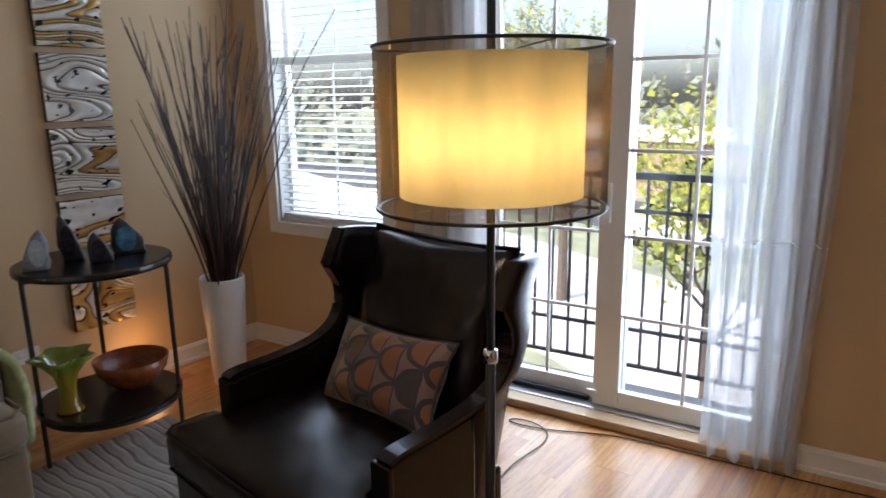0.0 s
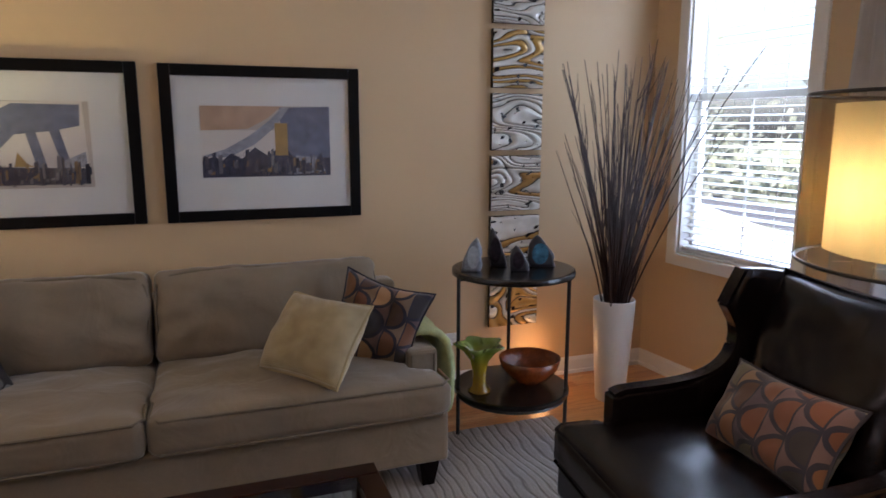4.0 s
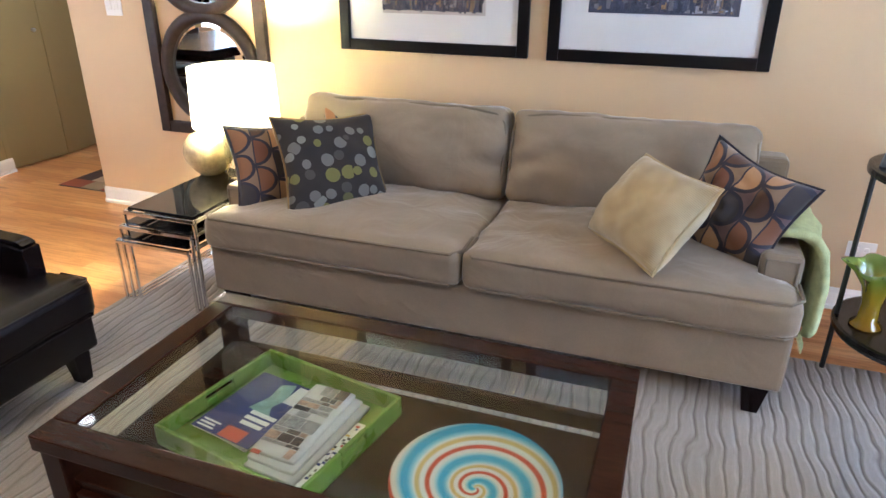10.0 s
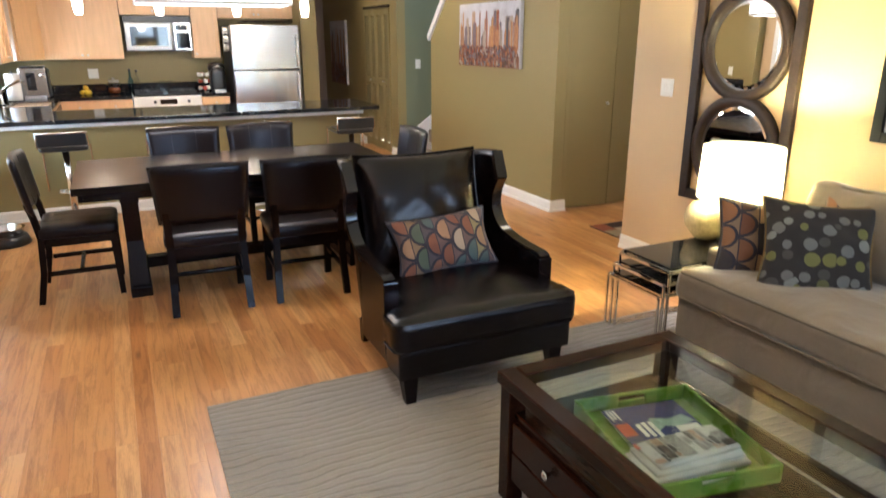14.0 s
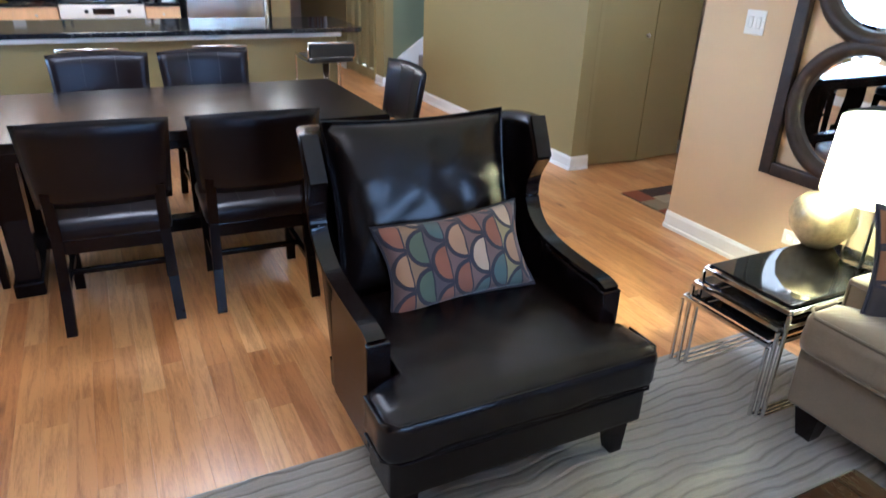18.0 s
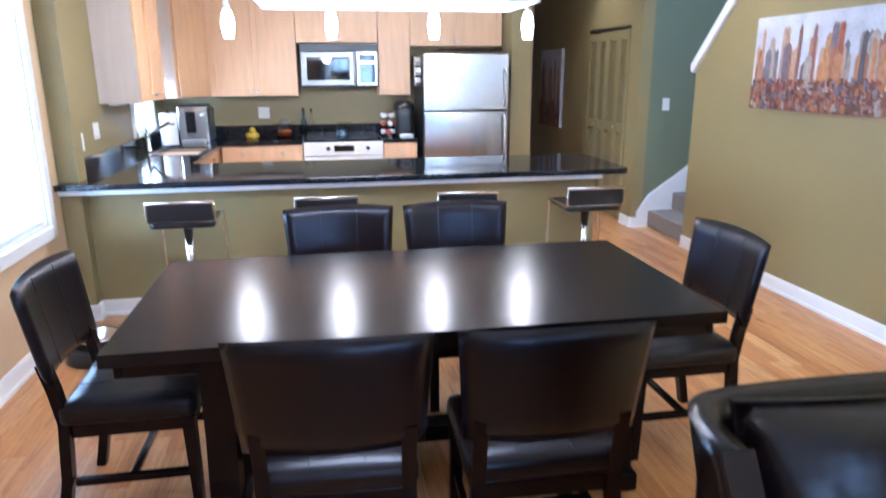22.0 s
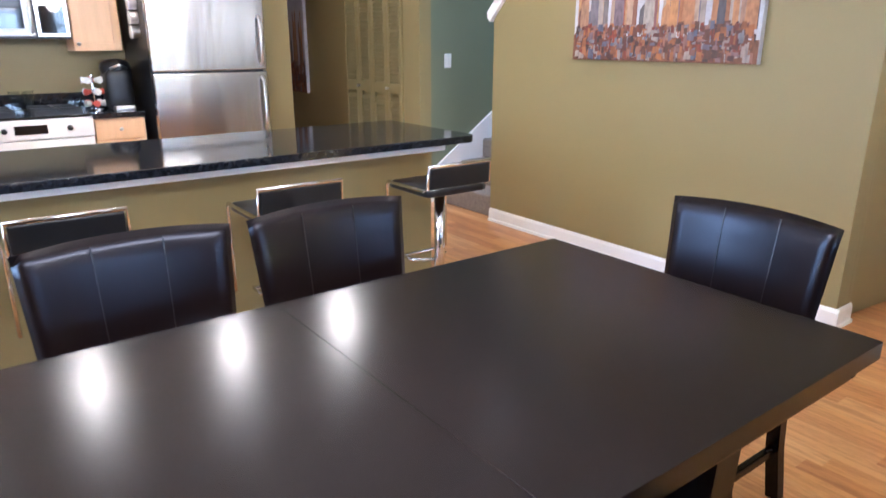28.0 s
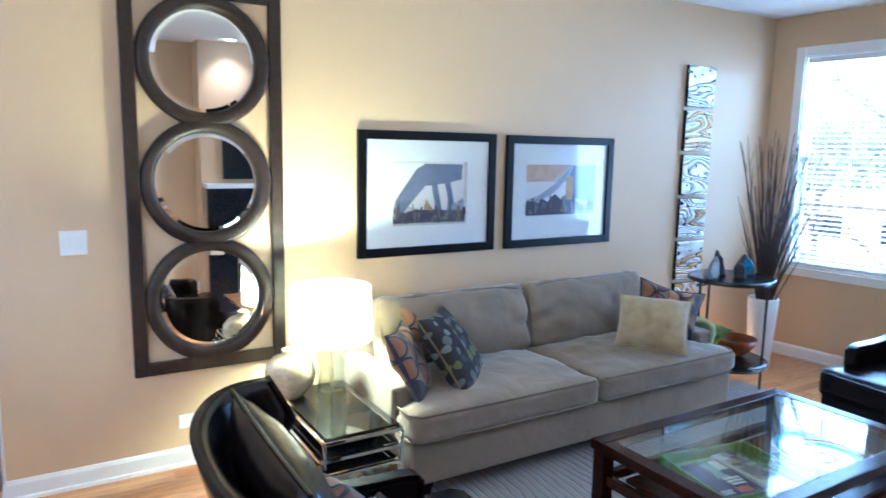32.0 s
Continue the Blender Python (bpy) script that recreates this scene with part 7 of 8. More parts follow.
def base_cab(x0, x1, y0, y1, fronts, label, face="x"):
    c = thing("base_cabinet", pose(0, 0, 0), label, "cabinet", "maple base cabinets")
    part("body", rbox(x0, x1, y0, y1, 0.10, 0.874, r=0.002), maple, c)
    part("toe_kick", rbox(x0 + 0.02, x1 - 0.06, y0 + 0.02, y1 - (0.02 if face == "x" else 0.06), 0.0, 0.10, r=0), black_wood, c)
    for a, b, z0, z1, dr in fronts:
        cab_front(c, x1 if face == "x" else y1, a, b, z0, z1, ((a + b) / 2, (z0 + z1) / 2 if dr else z1 - 0.06), dr, face)


base_cab(-10.297, -9.68, -4.10, -3.315, [(-4.10, -3.71, 0.72, 0.865, True), (-3.71, -3.315, 0.72, 0.865, True), (-4.10, -3.71, 0.11, 0.71, False), (-3.71, -3.315, 0.11, 0.71, False)], "maple base cabinet with drawers by the range")
base_cab(-10.297, -9.68, -2.495, -2.145, [(-2.495, -2.145, 0.72, 0.865, True), (-2.495, -2.145, 0.11, 0.71, False)], "narrow maple base cabinet beside the fridge")
base_cab(-10.29, -8.03, SOUTH + 0.003, -4.13, [(-9.35, -8.92, 0.11, 0.86, False), (-8.92, -8.5, 0.11, 0.86, False)], "maple sink cabinet under the window", face="y")
base_cab(-8.0, -7.45, -4.10, -1.30, [], "maple cabinet run inside the peninsula")

fr = thing("refrigerator", pose(0, 0, 0), "stainless steel top-freezer refrigerator with black sides", "refrigerator")
part("case", rbox(-10.25, -9.52, -2.098, -1.237, 0.03, 1.745, r=0.008), plastic_black, fr, "black case")
for z0, z1 in ((0.09, 1.19), (1.20, 1.755)):
    d = part("door", rbox(-9.515, -9.44, -2.10, -1.235, z0, z1, r=0.012, segments=3), stainless, fr, "brushed steel door")
    a, b = (0.55, 1.15) if z0 < 1 else (1.24, 1.60)
    part("handle", tube([(-9.44, -1.285, a), (-9.395, -1.285, a + 0.03), (-9.39, -1.285, (a + b) / 2), (-9.395, -1.285, b - 0.03), (-9.44, -1.285, b)], 0.012, 8), nickel, d, "curved steel handle", True)
part("badge", rbox(-9.4395, -9.4385, -2.04, -2.0, 1.69, 1.70, r=0), nickel, fr)
for k in range(4):
    part("foot", rbox(-10.2 + 0.6 * (k % 2), -10.15 + 0.6 * (k % 2), -2.05 + 0.7 * (k // 2), -2.0 + 0.7 * (k // 2), 0, 0.03, r=0), plastic_black, fr)
basket = thing("wire_basket", pose(-9.85, -1.62, 1.746), "dark wire tray on top of the refrigerator", "basket")
part("rim", tube([(0.25, -0.3, 0.05), (0.25, 0.35, 0.05), (-0.1, 0.35, 0.05), (-0.1, -0.3, 0.05)], 0.008, 6, closed=True), bronze_wood, basket)
part("floor_panel", rbox(-0.1, 0.25, -0.3, 0.35, 0.0, 0.012), bronze_wood, basket)
for k in range(8):
    part("wire", tube([(0.25, -0.28 + 0.085 * k, 0.012), (0.25, -0.28 + 0.085 * k, 0.05)], 0.003, 5), bronze_wood, basket)
rack = thing("magnetic_spice_rack", pose(-9.70, -2.10, 1.62), "round spice tins on the refrigerator's black side", "spice rack")
for k in range(3):
    tin = part("tin", lathe([(0.0, 0.0), (0.045, 0.0), (0.045, 0.05), (0.0, 0.05)], 20), nickel, rack, "round metal tin", at=pose(0, 0.001, -0.10 * k + 0.06, 90, 0, 0))
    part("lid", lathe([(0.0, 0.05), (0.047, 0.05), (0.047, 0.058), (0.0, 0.058)], 20), plastic_white, tin)

dark_steel = surface("dark_steel", (0.22, 0.22, 0.22), 0.3, 1.0, vary=0.06, scale=3, grain=260, bump=0.03)
mw = thing("microwave_oven", pose(0, 0, 0), "stainless over-range microwave with black trim", "microwave")
part("case", rbox(-10.297, -9.955, -3.30, -2.51, 1.432, 1.862, r=0.004), plastic_black, mw)
part("vent_grille", rbox(-9.954, -9.935, -3.30, -2.51, 1.785, 1.862, r=0.003), plastic_black, mw)
d = part("door", rbox(-9.954, -9.925, -3.295, -2.735, 1.445, 1.78, r=0.006), dark_steel, mw, "steel framed door")
part("door_glass", rbox(-9.924, -9.921, -3.235, -2.80, 1.50, 1.73, r=0), black_glass, d)
part("handle", tube([(-9.925, -2.755, 1.47), (-9.895, -2.755, 1.50), (-9.895, -2.755, 1.73), (-9.925, -2.755, 1.76)], 0.010, 8), nickel, d, smooth=True)
cp = part("control_panel", rbox(-9.954, -9.93, -2.725, -2.515, 1.445, 1.78, r=0.004), stainless, mw)
part("keypad", rbox(-9.929, -9.926, -2.70, -2.54, 1.47, 1.66, r=0), black_glass, cp)
part("display", rbox(-9.929, -9.926, -2.70, -2.54, 1.69, 1.755, r=0), black_glass, cp)

ra = thing("kitchen_range", pose(0, 0, 0), "white gas range with black grates and oven", "range")
part("body", rbox(-10.29, -9.66, -3.305, -2.505, 0.03, 0.895, r=0.004), plastic_white, ra)
part("cooktop", rbox(-10.25, -9.66, -3.30, -2.51, 0.896, 0.915, r=0.004), black_glass, ra)
part("control_panel", rbox(-9.659, -9.62, -3.305, -2.505, 0.765, 0.893, r=0.006), plastic_white, ra, "white control panel")
part("clock", rbox(-9.619, -9.616, -3.0, -2.80, 0.80, 0.86, r=0), black_glass, ra)
for y in (-3.06, -2.66):
    part("knob", lathe([(0.0, 0.0), (0.02, 0.0), (0.018, 0.022), (0.0, 0.024)], 14), plastic_black, ra, smooth=True, at=pose(-9.62, y, 0.83, 0, 90, 0))
part("oven_door", rbox(-9.659, -9.63, -3.30, -2.51, 0.20, 0.755, r=0.006), plastic_white, ra)
part("oven_handle", tube([(-9.63, -3.2, 0.70), (-9.585, -3.18, 0.70), (-9.585, -2.63, 0.70), (-9.63, -2.61, 0.70)], 0.011, 8), plastic_white, ra, smooth=True)
for y in (-3.12, -2.70):
    for x in (-10.1, -9.82):
        g = part("grate", joined(rbox(x - 0.11, x + 0.11, y - 0.008, y + 0.008, 0.935, 0.95, r=0), rbox(x - 0.008, x + 0.008, y - 0.15, y + 0.15, 0.936, 0.951, r=0), rbox(x - 0.11, x - 0.098, y - 0.15, y + 0.15, 0.916, 0.949, r=0), rbox(x + 0.098, x + 0.11, y - 0.15, y + 0.15, 0.916, 0.949, r=0)), black_metal, ra)
        part("burner", lathe([(0.0, 0.916), (0.04, 0.916), (0.035, 0.93), (0.0, 0.93)], 16), black_metal, g, at=pose(x, y, 0))

sink = thing("kitchen_sink", pose(-8.93, -4.335, 0), "stainless undermount kitchen sink", "sink")
part("basin", joined(rbox(-0.328, 0.328, -0.193, -0.188, 0.72, 0.905, r=0), rbox(-0.328, 0.328, 0.188, 0.193, 0.72, 0.905, r=0), rbox(-0.328, -0.323, -0.188, 0.188, 0.72, 0.905, r=0), rbox(0.323, 0.328, -0.188, 0.188, 0.72, 0.905, r=0), rbox(-0.328, 0.328, -0.193, 0.193, 0.715, 0.72, r=0)), stainless, sink)
part("rim", joined(rbox(-0.345, 0.345, -0.21, -0.188, 0.9155, 0.919, r=0), rbox(-0.345, 0.345, 0.188, 0.21, 0.9155, 0.919, r=0), rbox(-0.345, -0.323, -0.188, 0.188, 0.9155, 0.919, r=0), rbox(0.323, 0.345, -0.188, 0.188, 0.9155, 0.919, r=0)), stainless, sink)
fa = thing("kitchen_faucet", pose(-8.93, -4.60, 0.915), "chrome kitchen faucet with pull-out spout", "faucet")
part("body", lathe([(0.0, 0.0), (0.032, 0.0), (0.032, 0.012), (0.022, 0.02), (0.022, 0.14), (0.026, 0.16), (0.0, 0.175)], 20), chrome, fa, smooth=True)
part("spout", tube([(0, 0.01, 0.13), (0.03, 0.10, 0.20), (0.06, 0.20, 0.25), (0.07, 0.235, 0.24)], [0.016, 0.016, 0.018, 0.016], 12), chrome, fa, smooth=True)
part("lever", tube([(0, 0, 0.17), (0.0, -0.02, 0.22)], 0.007, 8), chrome, fa, smooth=True)
sp = thing("soap_dispenser", pose(-8.63, -4.60, 0.915), "clear soap dispenser with chrome pump", "dispenser")
part("bottle", lathe([(0.0, 0.0), (0.035, 0.0), (0.035, 0.12), (0.015, 0.14), (0.0, 0.14)], 18), clear_glass, sp, smooth=True)
part("pump", tube([(0, 0, 0.14), (0, 0, 0.19), (0.04, 0.01, 0.19)], 0.006, 8), chrome, sp, smooth=True)

es = thing("espresso_machine", pose(-9.80, -4.33, 0.915), "stainless steel espresso machine with dark front", "coffee machine")
part("body", rbox(-0.17, 0.17, -0.15, 0.13, 0.0, 0.35, r=0.012), stainless, es)
part("front_panel", rbox(0.171, 0.18, -0.075, 0.015, 0.10, 0.30, r=0.003), black_glass, es)
part("side_panel", rbox(-0.15, 0.168, 0.1305, 0.145, 0.02, 0.33, r=0.004), plastic_black, es)
part("drip_tray", rbox(0.171, 0.23, -0.12, 0.10, 0.0, 0.035), nickel, es)
part("dial", lathe([(0.0, 0.0), (0.028, 0.0), (0.024, 0.02), (0.0, 0.022)], 16), chrome, es, smooth=True, at=pose(0.17, 0.09, 0.27, 0, 90, 0))
part("lid", rbox(-0.15, 0.15, -0.13, 0.11, 0.351, 0.365), plastic_black, es)
pt = thing("paper_towel_holder", pose(-9.42, -4.52, 0.915), "white paper towel roll on a holder", "paper towel")
part("foot", lathe([(0.0, 0.0), (0.085, 0.0), (0.085, 0.012), (0.0, 0.012)], 24), black_metal, pt)
part("roll", lathe([(0.0, 0.013), (0.075, 0.013), (0.075, 0.30), (0.0, 0.30)], 28), paper, pt, smooth=False)
part("knob", lathe([(0.0, 0.30), (0.01, 0.30), (0.015, 0.32), (0.0, 0.335)], 12), black_metal, pt, smooth=True)
yellow = surface("lemon_peel", (0.62, 0.42, 0.02), 0.4, vary=0.1, scale=30, grain=90, bump=0.3)
for k, (x, y, z) in enumerate(((-9.95, -3.86, 0), (-9.98, -3.79, 0), (-9.89, -3.81, 0), (-9.95, -3.82, 0.055))):
    l = one("lemon", lathe([(0.0, 0.0), (0.015, 0.004), (0.029, 0.018), (0.034, 0.034), (0.029, 0.05), (0.012, 0.064), (0.0, 0.068)], 16), yellow, "yellow lemon on the granite counter", "fruit", pose(x, y, 0.915 + z), True, "lemons")
gj = thing("cookie_jar", pose(-10.02, -3.50, 0.915), "round clear glass jar with a lid", "jar")
part("jar", lathe([(0.0, 0.0), (0.06, 0.0), (0.085, 0.04), (0.09, 0.09), (0.07, 0.14), (0.055, 0.15), (0.05, 0.145), (0.08, 0.09), (0.07, 0.02), (0.0, 0.012)], 24), clear_glass, gj, smooth=True)
part("contents", lathe([(0.0, 0.012), (0.06, 0.015), (0.075, 0.05), (0.07, 0.08), (0.0, 0.085)], 20), amber, gj, smooth=True)
part("lid", lathe([(0.0, 0.15), (0.06, 0.15), (0.06, 0.17), (0.015, 0.18), (0.015, 0.20), (0.0, 0.205)], 20), nickel, gj, smooth=True)
for y, h, mm in ((-3.30, 0.27, blue_glass), (-3.22, 0.26, clear_glass)):
    bo = thing("glass_bottle", pose(-10.14, y, 0.915 if y < -3.31 else 0.916), "tall slim glass bottle by the range", "bottle", "bottles")
    part("bottle", lathe([(0.0, 0.0), (0.033, 0.0), (0.035, 0.01), (0.035, 0.15), (0.014, 0.20), (0.013, h), (0.0, h)], 20), mm, bo, smooth=True)
    part("stopper", lathe([(0.0, h), (0.016, h), (0.012, h + 0.03), (0.0, h + 0.03)], 12), plastic_black, bo, smooth=True)
ke = thing("pod_coffee_maker", pose(-9.98, -2.24, 0.915), "black pod coffee maker with silver top handle", "coffee machine")
part("body", cushion(0.26, 0.19, 0.30, 0.01, 0.05, 10, 0.0, 0), plastic_black, ke, smooth=True)
part("head", lathe([(0.0, 0.26), (0.105, 0.26), (0.115, 0.30), (0.10, 0.345), (0.06, 0.365), (0.0, 0.37)], 24), plastic_black, ke, smooth=True)
part("handle", tube([(0.11, -0.06, 0.30), (0.135, 0.0, 0.33), (0.11, 0.06, 0.30)], 0.010, 8), nickel, ke, smooth=True)
part("drip_tray", rbox(0.05, 0.20, -0.07, 0.07, 0.0, 0.03), nickel, ke)
pod = thing("pod_carousel", pose(-9.95, -2.42, 0.916), "chrome wire carousel of coffee pods", "carousel")
part("stem", tube([(0, 0, 0), (0, 0, 0.26)], 0.006, 8), chrome, pod)
part("foot", lathe([(0.0, 0.0), (0.06, 0.0), (0.06, 0.01), (0.0, 0.01)], 20), chrome, pod)
for k in range(15):
    a, z = 2 * math.pi * (k % 5) / 5 + 0.3 * (k // 5), 0.05 + 0.085 * (k // 5)
    part("pod", lathe([(0.0, 0.0), (0.018, 0.0), (0.024, 0.035), (0.026, 0.037), (0.0, 0.038)], 12), plastic_white if k % 3 else ink_red, pod, at=pose(0.035 * math.cos(a), 0.035 * math.sin(a), z, 0, 90, math.degrees(a)))
tumblers = thing("glass_tumbler", pose(-10.12, -2.88, 0.952), "pair of clear glasses in a wire stand", "glasses")
for k in (-1, 1):
    part("glass", lathe([(0.0, 0.0), (0.032, 0.0), (0.038, 0.11), (0.035, 0.11), (0.03, 0.008), (0.0, 0.008)], 18), clear_glass, tumblers, smooth=True, at=pose(0, 0.045 * k, 0))


def mini_pendant(y):
    t = thing("mini_pendant", pose(-7.66, y, CEIL), "small lit glass pendant on a thin cord", "lamp", "pendants over the peninsula")
    part("canopy", lathe([(0.0, -0.001), (0.058, -0.001), (0.058, -0.022), (0.012, -0.028), (0.0, -0.028)], 24), nickel, t, smooth=True)
    part("cord", tube([(0, 0, -0.025), (0, 0, -0.865)], 0.0035, 6), plastic_black, t)
    part("socket", lathe([(0.0, -0.855), (0.015, -0.857), (0.021, -0.872), (0.023, -0.935), (0.0, -0.94)], 16), nickel, t, smooth=True)
    part("glass_shade", lathe([(0.024, -0.93), (0.034, -0.955), (0.043, -0.995), (0.045, -1.03), (0.040, -1.075), (0.031, -1.118), (0.0, -1.118)], 24), bulb_glass, t, "frosted glass tulip, lit", True)
    lamp("mini_pendant_light", "POINT", pose(-7.66, y, CEIL - 1.17), 19, SOFT, 0.05)


for y in (-3.70, -3.01, -2.29, -1.60):
    mini_pendant(y)

bowl = thing("pet_bowl", pose(-6.56, -4.43, 0.0), "stainless steel pet bowl in a black stand by the wall", "pet bowl")
part("stand", lathe([(0.0, 0.0), (0.155, 0.0), (0.165, 0.01), (0.145, 0.075), (0.135, 0.08), (0.0, 0.08)], 36), plastic_black, bowl, "black plastic stand", True)
part("dish", lathe([(0.0, 0.081), (0.10, 0.081), (0.115, 0.09), (0.125, 0.135), (0.135, 0.138), (0.135, 0.143), (0.118, 0.142), (0.105, 0.10), (0.0, 0.092)], 40), chrome, bowl, "shiny steel dish", True)
# ---- outside ----
ground_z = -3.2
lawn = surface("lawn_green", (0.22, 0.23, 0.14), 0.95, vary=0.5, scale=0.9, grain=30, bump=0.5)
fixed("ground", rbox(-120, 220, -160, 160, ground_z - 0.3, ground_z, r=0), lawn)
path_m = surface("pale_path", (0.55, 0.53, 0.50), 0.9, vary=0.15, scale=2, grain=60)
fixed("pavement", moved(rbox(-2.9, 2.9, -40, 40, 0, 0.03, r=0), pose(10.6, -2, ground_z, 0, 0, -24)), path_m)
fixed("road", moved(rbox(-3, 3, -60, 60, 0, 0.02, r=0), pose(24, 4, ground_z, 0, 0, -12)), surface("asphalt", (0.07, 0.07, 0.07), 0.9, grain=90))
bark = surface("tree_bark", (0.10, 0.075, 0.055), 0.9, vary=0.4, scale=14, grain=60, bump=0.5)


def tree(x, y, h, seed, leaves, label, spread=1.0):
    rnd = random.Random(seed)
    t = thing("tree", pose(x, y, ground_z), label, "tree")
    tips = []
    bm = tube([(0, 0, 0), (0.05, 0.02, h * 0.2), (0.0, 0.05, h * 0.42)], [0.10 * h / 6, 0.075 * h / 6, 0.05 * h / 6], 7)

    def grow(p, d, length, r, level):
        pts, rad, q = [p], [r], p
        for k in range(4):
            d = (d + Vector((rnd.gauss(0, 0.16), rnd.gauss(0, 0.16), 0.07))).normalized()
            q = q + d * length / 4
            pts.append(q)
            rad.append(r * (1 - 0.18 * (k + 1)))
        tube(pts, rad, 5 if level < 2 else 3, bm)
        if level < 3:
            for k in range(4 if level == 0 else 3):
                s = pts[rnd.randint(2, 4)]
                a = rnd.uniform(0, 2 * math.pi)
                grow(s, (d + Vector((math.cos(a), math.sin(a), rnd.uniform(-0.1, 0.5))) * 0.8).normalized(), length * rnd.uniform(0.5, 0.75), r * 0.5, level + 1)
        tips.extend(pts[2:])

    for k in range(6):
        a = 2 * math.pi * k / 6 + rnd.uniform(-0.4, 0.4)
        z = h * rnd.uniform(0.22, 0.42)
        grow(Vector((0, 0, z)), Vector((math.cos(a) * spread, math.sin(a) * spread, rnd.uniform(0.7, 1.3))).normalized(), h * 0.30, 0.035 * h / 6, 0)
    part("trunk", bm, bark, t)
    if leaves:
        lv = bmesh.new()
        for k in range(leaves):
            p = rnd.choice(tips) + Vector((rnd.gauss(0, 0.16), rnd.gauss(0, 0.16), rnd.gauss(0, 0.16)))
            s = rnd.uniform(0.035, 0.075)
            u = Vector((rnd.gauss(0, 1), rnd.gauss(0, 1), rnd.gauss(0, 1))).normalized() * s
            w = u.orthogonal().normalized() * s * 0.6
            lv.faces.new([lv.verts.new(p + q) for q in (-u, w, u, -w)])
        part("crown", lv, leaf_m, t)


tree(7.7, -1.15, 5.2, 1, 2600, "young tree with fresh yellow-green spring leaves")
tree(12.5, 3.5, 8.5, 2, 900, "bare branching tree with first green leaves", 0.8)
tree(13.5, -5.0, 7.5, 7, 500, "thin bare tree beside the path", 0.7)
tree(16.0, -12.0, 8.0, 3, 3000, "leafing spring tree beyond the path")
tree(18.0, 9.0, 9.5, 5, 1600, "tall tree with thin spring foliage", 0.8)
tree(-6.0, -16.0, 8.0, 6, 1500, "spring tree outside the dining window")


def hedge():
    rnd = random.Random(12)
    bm = bmesh.new()
    for k in range(9000):
        y = rnd.uniform(-60, 60)
        x = 42 + 6 * math.sin(y * 0.13) + rnd.gauss(0, 3)
        z = ground_z + abs(rnd.gauss(0, 1)) * (3.0 + 1.6 * math.sin(y * 0.31) + 1.2 * math.sin(y * 0.9))
        s = rnd.uniform(0.25, 0.6)
        u = Vector((rnd.gauss(0, 0.4), rnd.gauss(0, 1), rnd.gauss(0, 1))).normalized() * s
        w = u.orthogonal().normalized() * s * 0.7
        bm.faces.new([bm.verts.new(Vector((x, y, z)) + q) for q in (-u, w, u, -w)])
    ob = part("far_trees", bm, island_paint("far_leaf", [(0.0, (0.17, 0.18, 0.13)), (0.5, (0.24, 0.25, 0.19)), (1.0, (0.28, 0.30, 0.17))], 0.9))
    tagged(ob, "line of hazy spring trees across the road", "trees", kind="stuff")


hedge()
brick_m = surface("red_brick", (0.36, 0.24, 0.19), 0.85, vary=0.2, scale=9, grain=60, bump=0.2)
house = thing("brick_building", pose(34, 11.5, ground_z, 0, 0, -10), "low red brick building across the road", "building")
part("wall", rbox(-4, 4, -9, 9, 0, 2.6, r=0), brick_m, house)
part("roof", rbox(-4.3, 4.3, -9.3, 9.3, 2.6, 2.9, r=0.02), path_m, house)
for k in range(5):
    w = part("window", rbox(-4.03, -4.0, -7.6 + 3.4 * k, -6.2 + 3.4 * k, 0.9, 2.0, r=0), black_glass, house)
    part("sill", rbox(-4.08, -4.0, -7.7 + 3.4 * k, -6.1 + 3.4 * k, 0.8, 0.9, r=0), path_m, w)


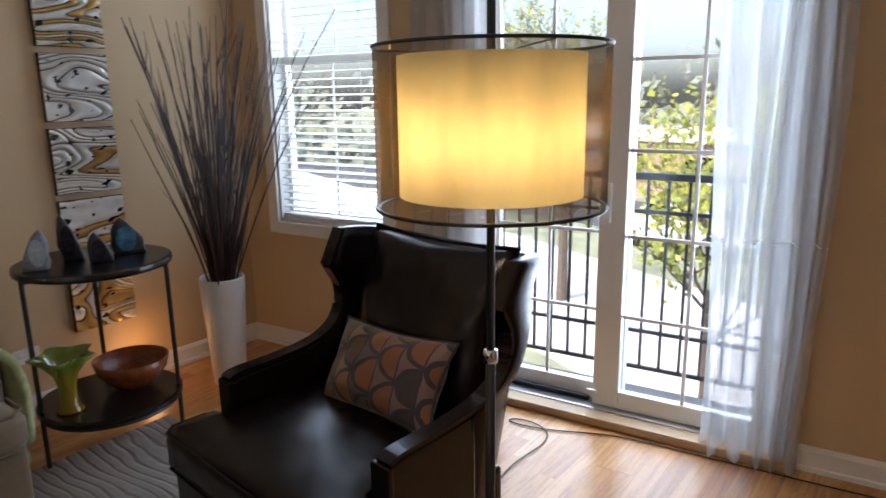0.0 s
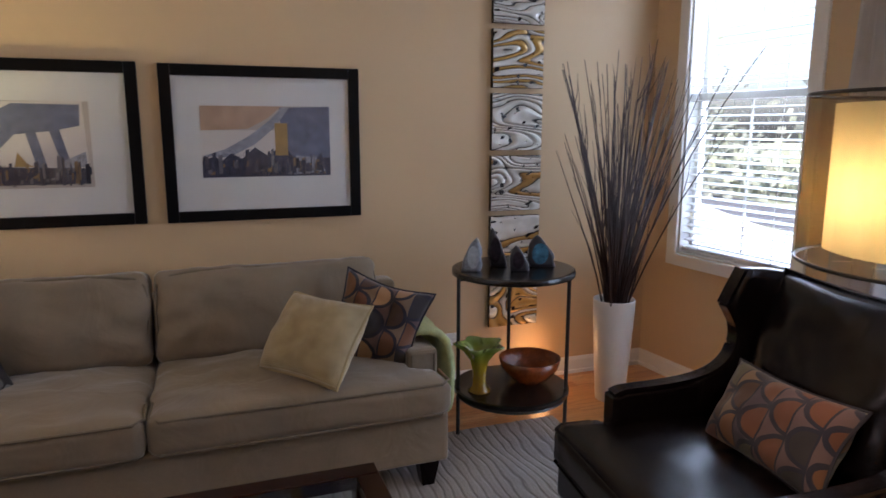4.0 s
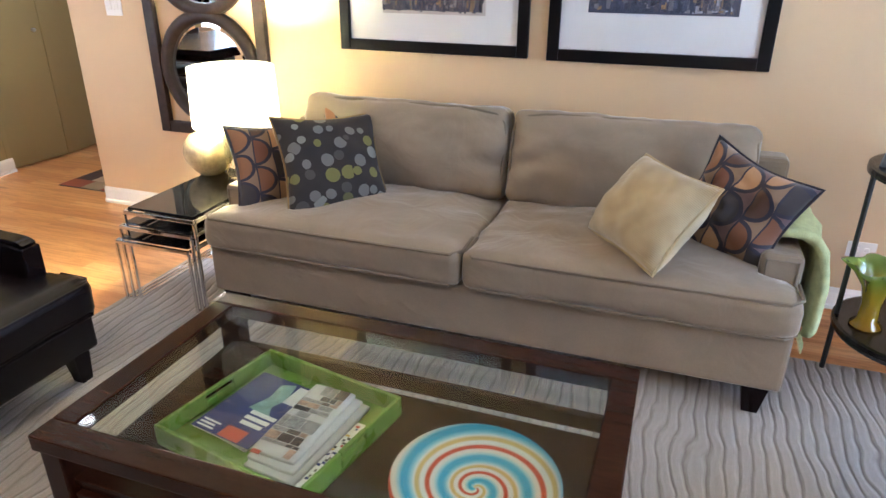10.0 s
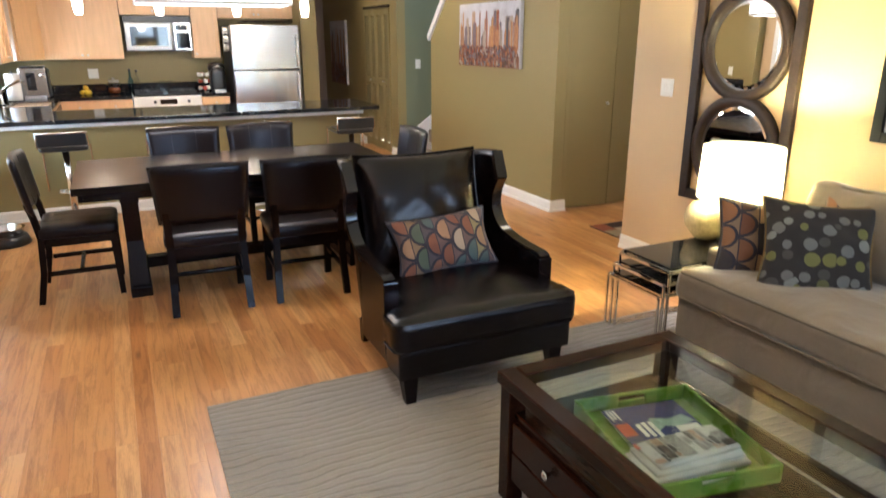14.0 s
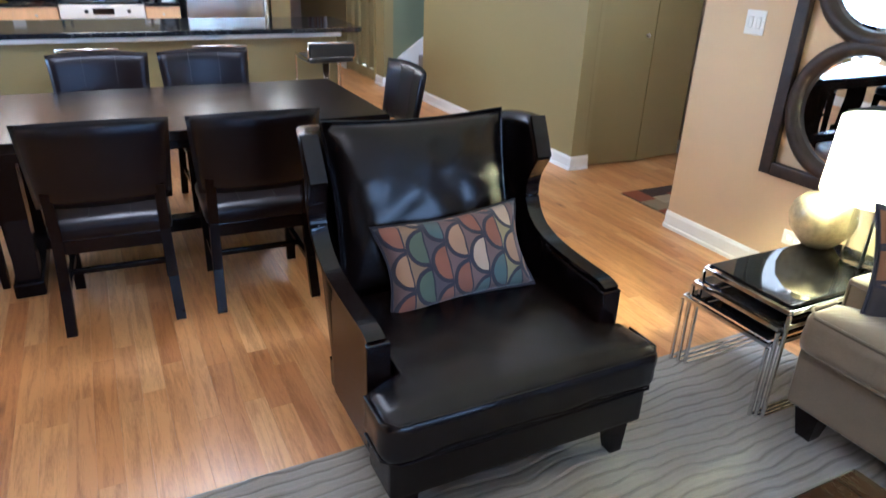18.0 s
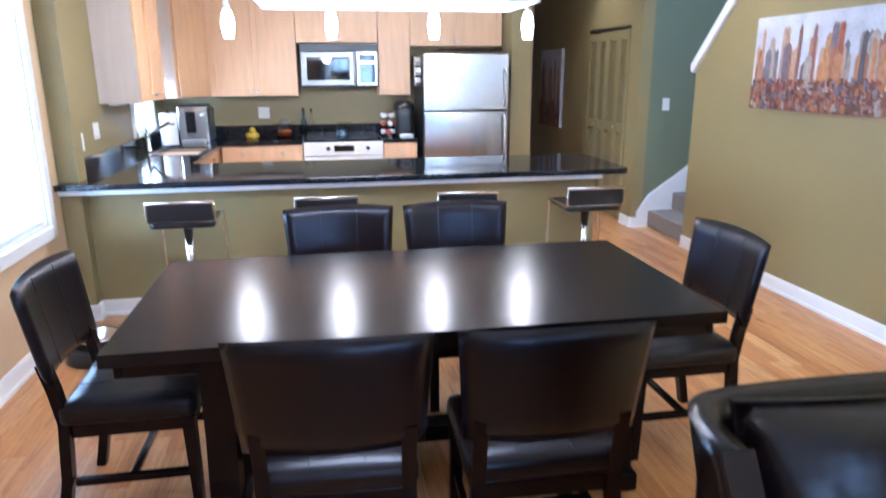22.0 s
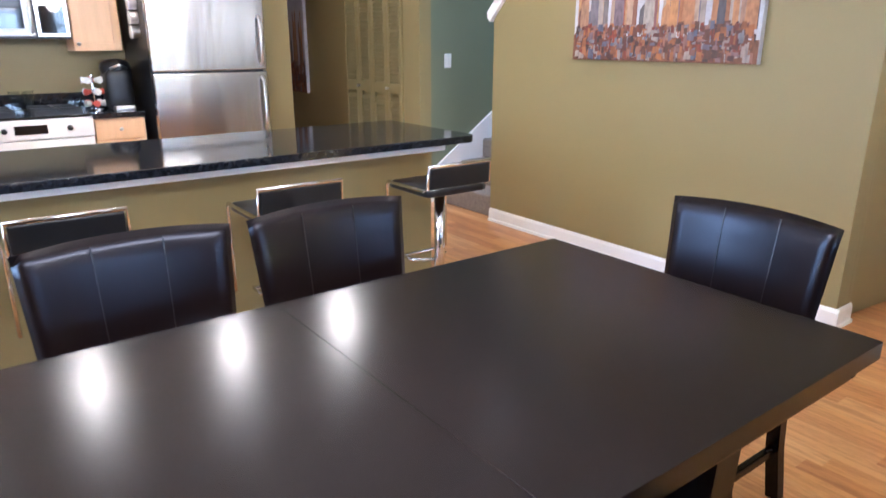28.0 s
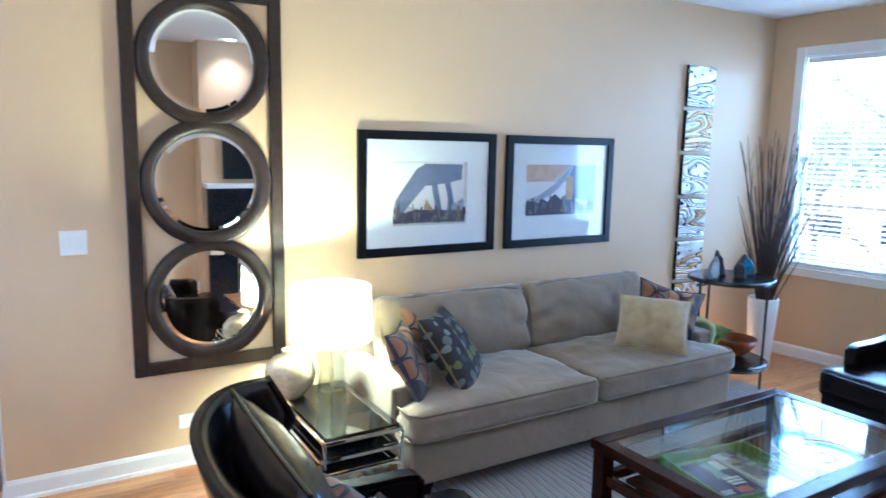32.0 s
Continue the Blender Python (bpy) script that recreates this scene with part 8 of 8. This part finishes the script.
def parked_car(x, y, turn):
    c = thing("parked_car", pose(x, y, ground_z + 0.03, 0, 0, turn), "white parked car on the road", "car")
    white = surface("white_car_paint", (0.75, 0.75, 0.75), 0.2, vary=0.02)
    prof = [(-2.2, 0.3), (-2.25, 0.7), (-2.1, 0.95), (-1.5, 1.02), (-0.9, 1.45), (0.7, 1.47), (1.35, 1.0), (2.1, 0.88), (2.25, 0.6), (2.2, 0.3)]
    part("body", prism(prof, -0.85, 0.85, r=0.05), white, c)
    part("windows", prism([(-1.35, 1.05), (-0.85, 1.40), (0.62, 1.42), (1.1, 1.05)], -0.862, 0.862), black_glass, c)
    for a in (-1.35, 1.4):
        for s in (-0.78, 0.78):
            w = part("wheel", lathe([(0.0, -0.1), (0.22, -0.1), (0.32, -0.1), (0.34, 0.0), (0.32, 0.1), (0.22, 0.1), (0.0, 0.1)], 20), plastic_black, c, at=pose(a, s, 0.33, 90, 0, 0))
            part("rim", lathe([(0.0, -0.112), (0.2, -0.108), (0.2, 0.108), (0.0, 0.112)], 16), nickel, w)


parked_car(19.5, 3.0, 78)
# ---- oak strips of the floor, laid east to west ----
def oak_floor():
    holder = new("floor")
    tagged(holder, kind="structure")
    rnd = random.Random(21)
    W = 0.082
    lengths = (0.40, 0.55, 0.75, 0.95, 1.2)
    shared = {}
    for L in lengths:
        bm = bmesh.new()
        vs = box(bm, 0.0, L, 0.0, W, -0.010, 0.0)
        for v in vs:
            if v.co.z > -0.001:
                v.co.x += 0.0002 if v.co.x < L / 2 else -0.0002
                v.co.y += 0.0002 if v.co.y < W / 2 else -0.0002
        me = bpy.data.meshes.new("plank")
        bm.to_mesh(me)
        bm.free()
        me.materials.append(oak)
        shared[L] = me
    verts, faces, count = [], [], 0
    y = SOUTH
    while y < 1.34:
        cy = y + W / 2
        if cy < 0.13:
            lo, hi = -12.6, 1.45 - 0.105 * cy
        elif cy < 0.25:
            lo, hi = -9.1, -4.32
        else:
            lo, hi = -5.8, -4.32
        x = lo - rnd.uniform(0, 0.7)
        while x < hi:
            L = rnd.choice(lengths)
            a, b = max(x, lo), min(x + L, hi)
            if b - a > 0.02:
                z = 0.0003 * rnd.random()
                if count < 300 and b - a > L - 0.001 and -4.75 < x + L / 2 < -2.9 and -4.3 < cy < -0.6:
                    o = new("plank", shared[L])
                    o.parent = holder
                    o.location = (x, y, z)
                    count += 1
                else:
                    n = len(verts)
                    for zz, k in ((-0.010, 0.0), (z, 0.0002)):
                        verts += [(a + k, y + k, zz), (b - k, y + k, zz), (b - k, y + W - k, zz), (a + k, y + W - k, zz)]
                    faces += [(n + 4, n + 5, n + 6, n + 7)] + [(n + i, n + (i + 1) % 4, n + 4 + (i + 1) % 4, n + 4 + i) for i in range(4)]
            x += L
        y += W
    me = bpy.data.meshes.new("planks")
    me.from_pydata(verts, [], faces)
    me.materials.append(oak)
    rest = new("planks", me)
    rest.parent = holder
    tagged(rest, kind="stuff")


oak_floor()
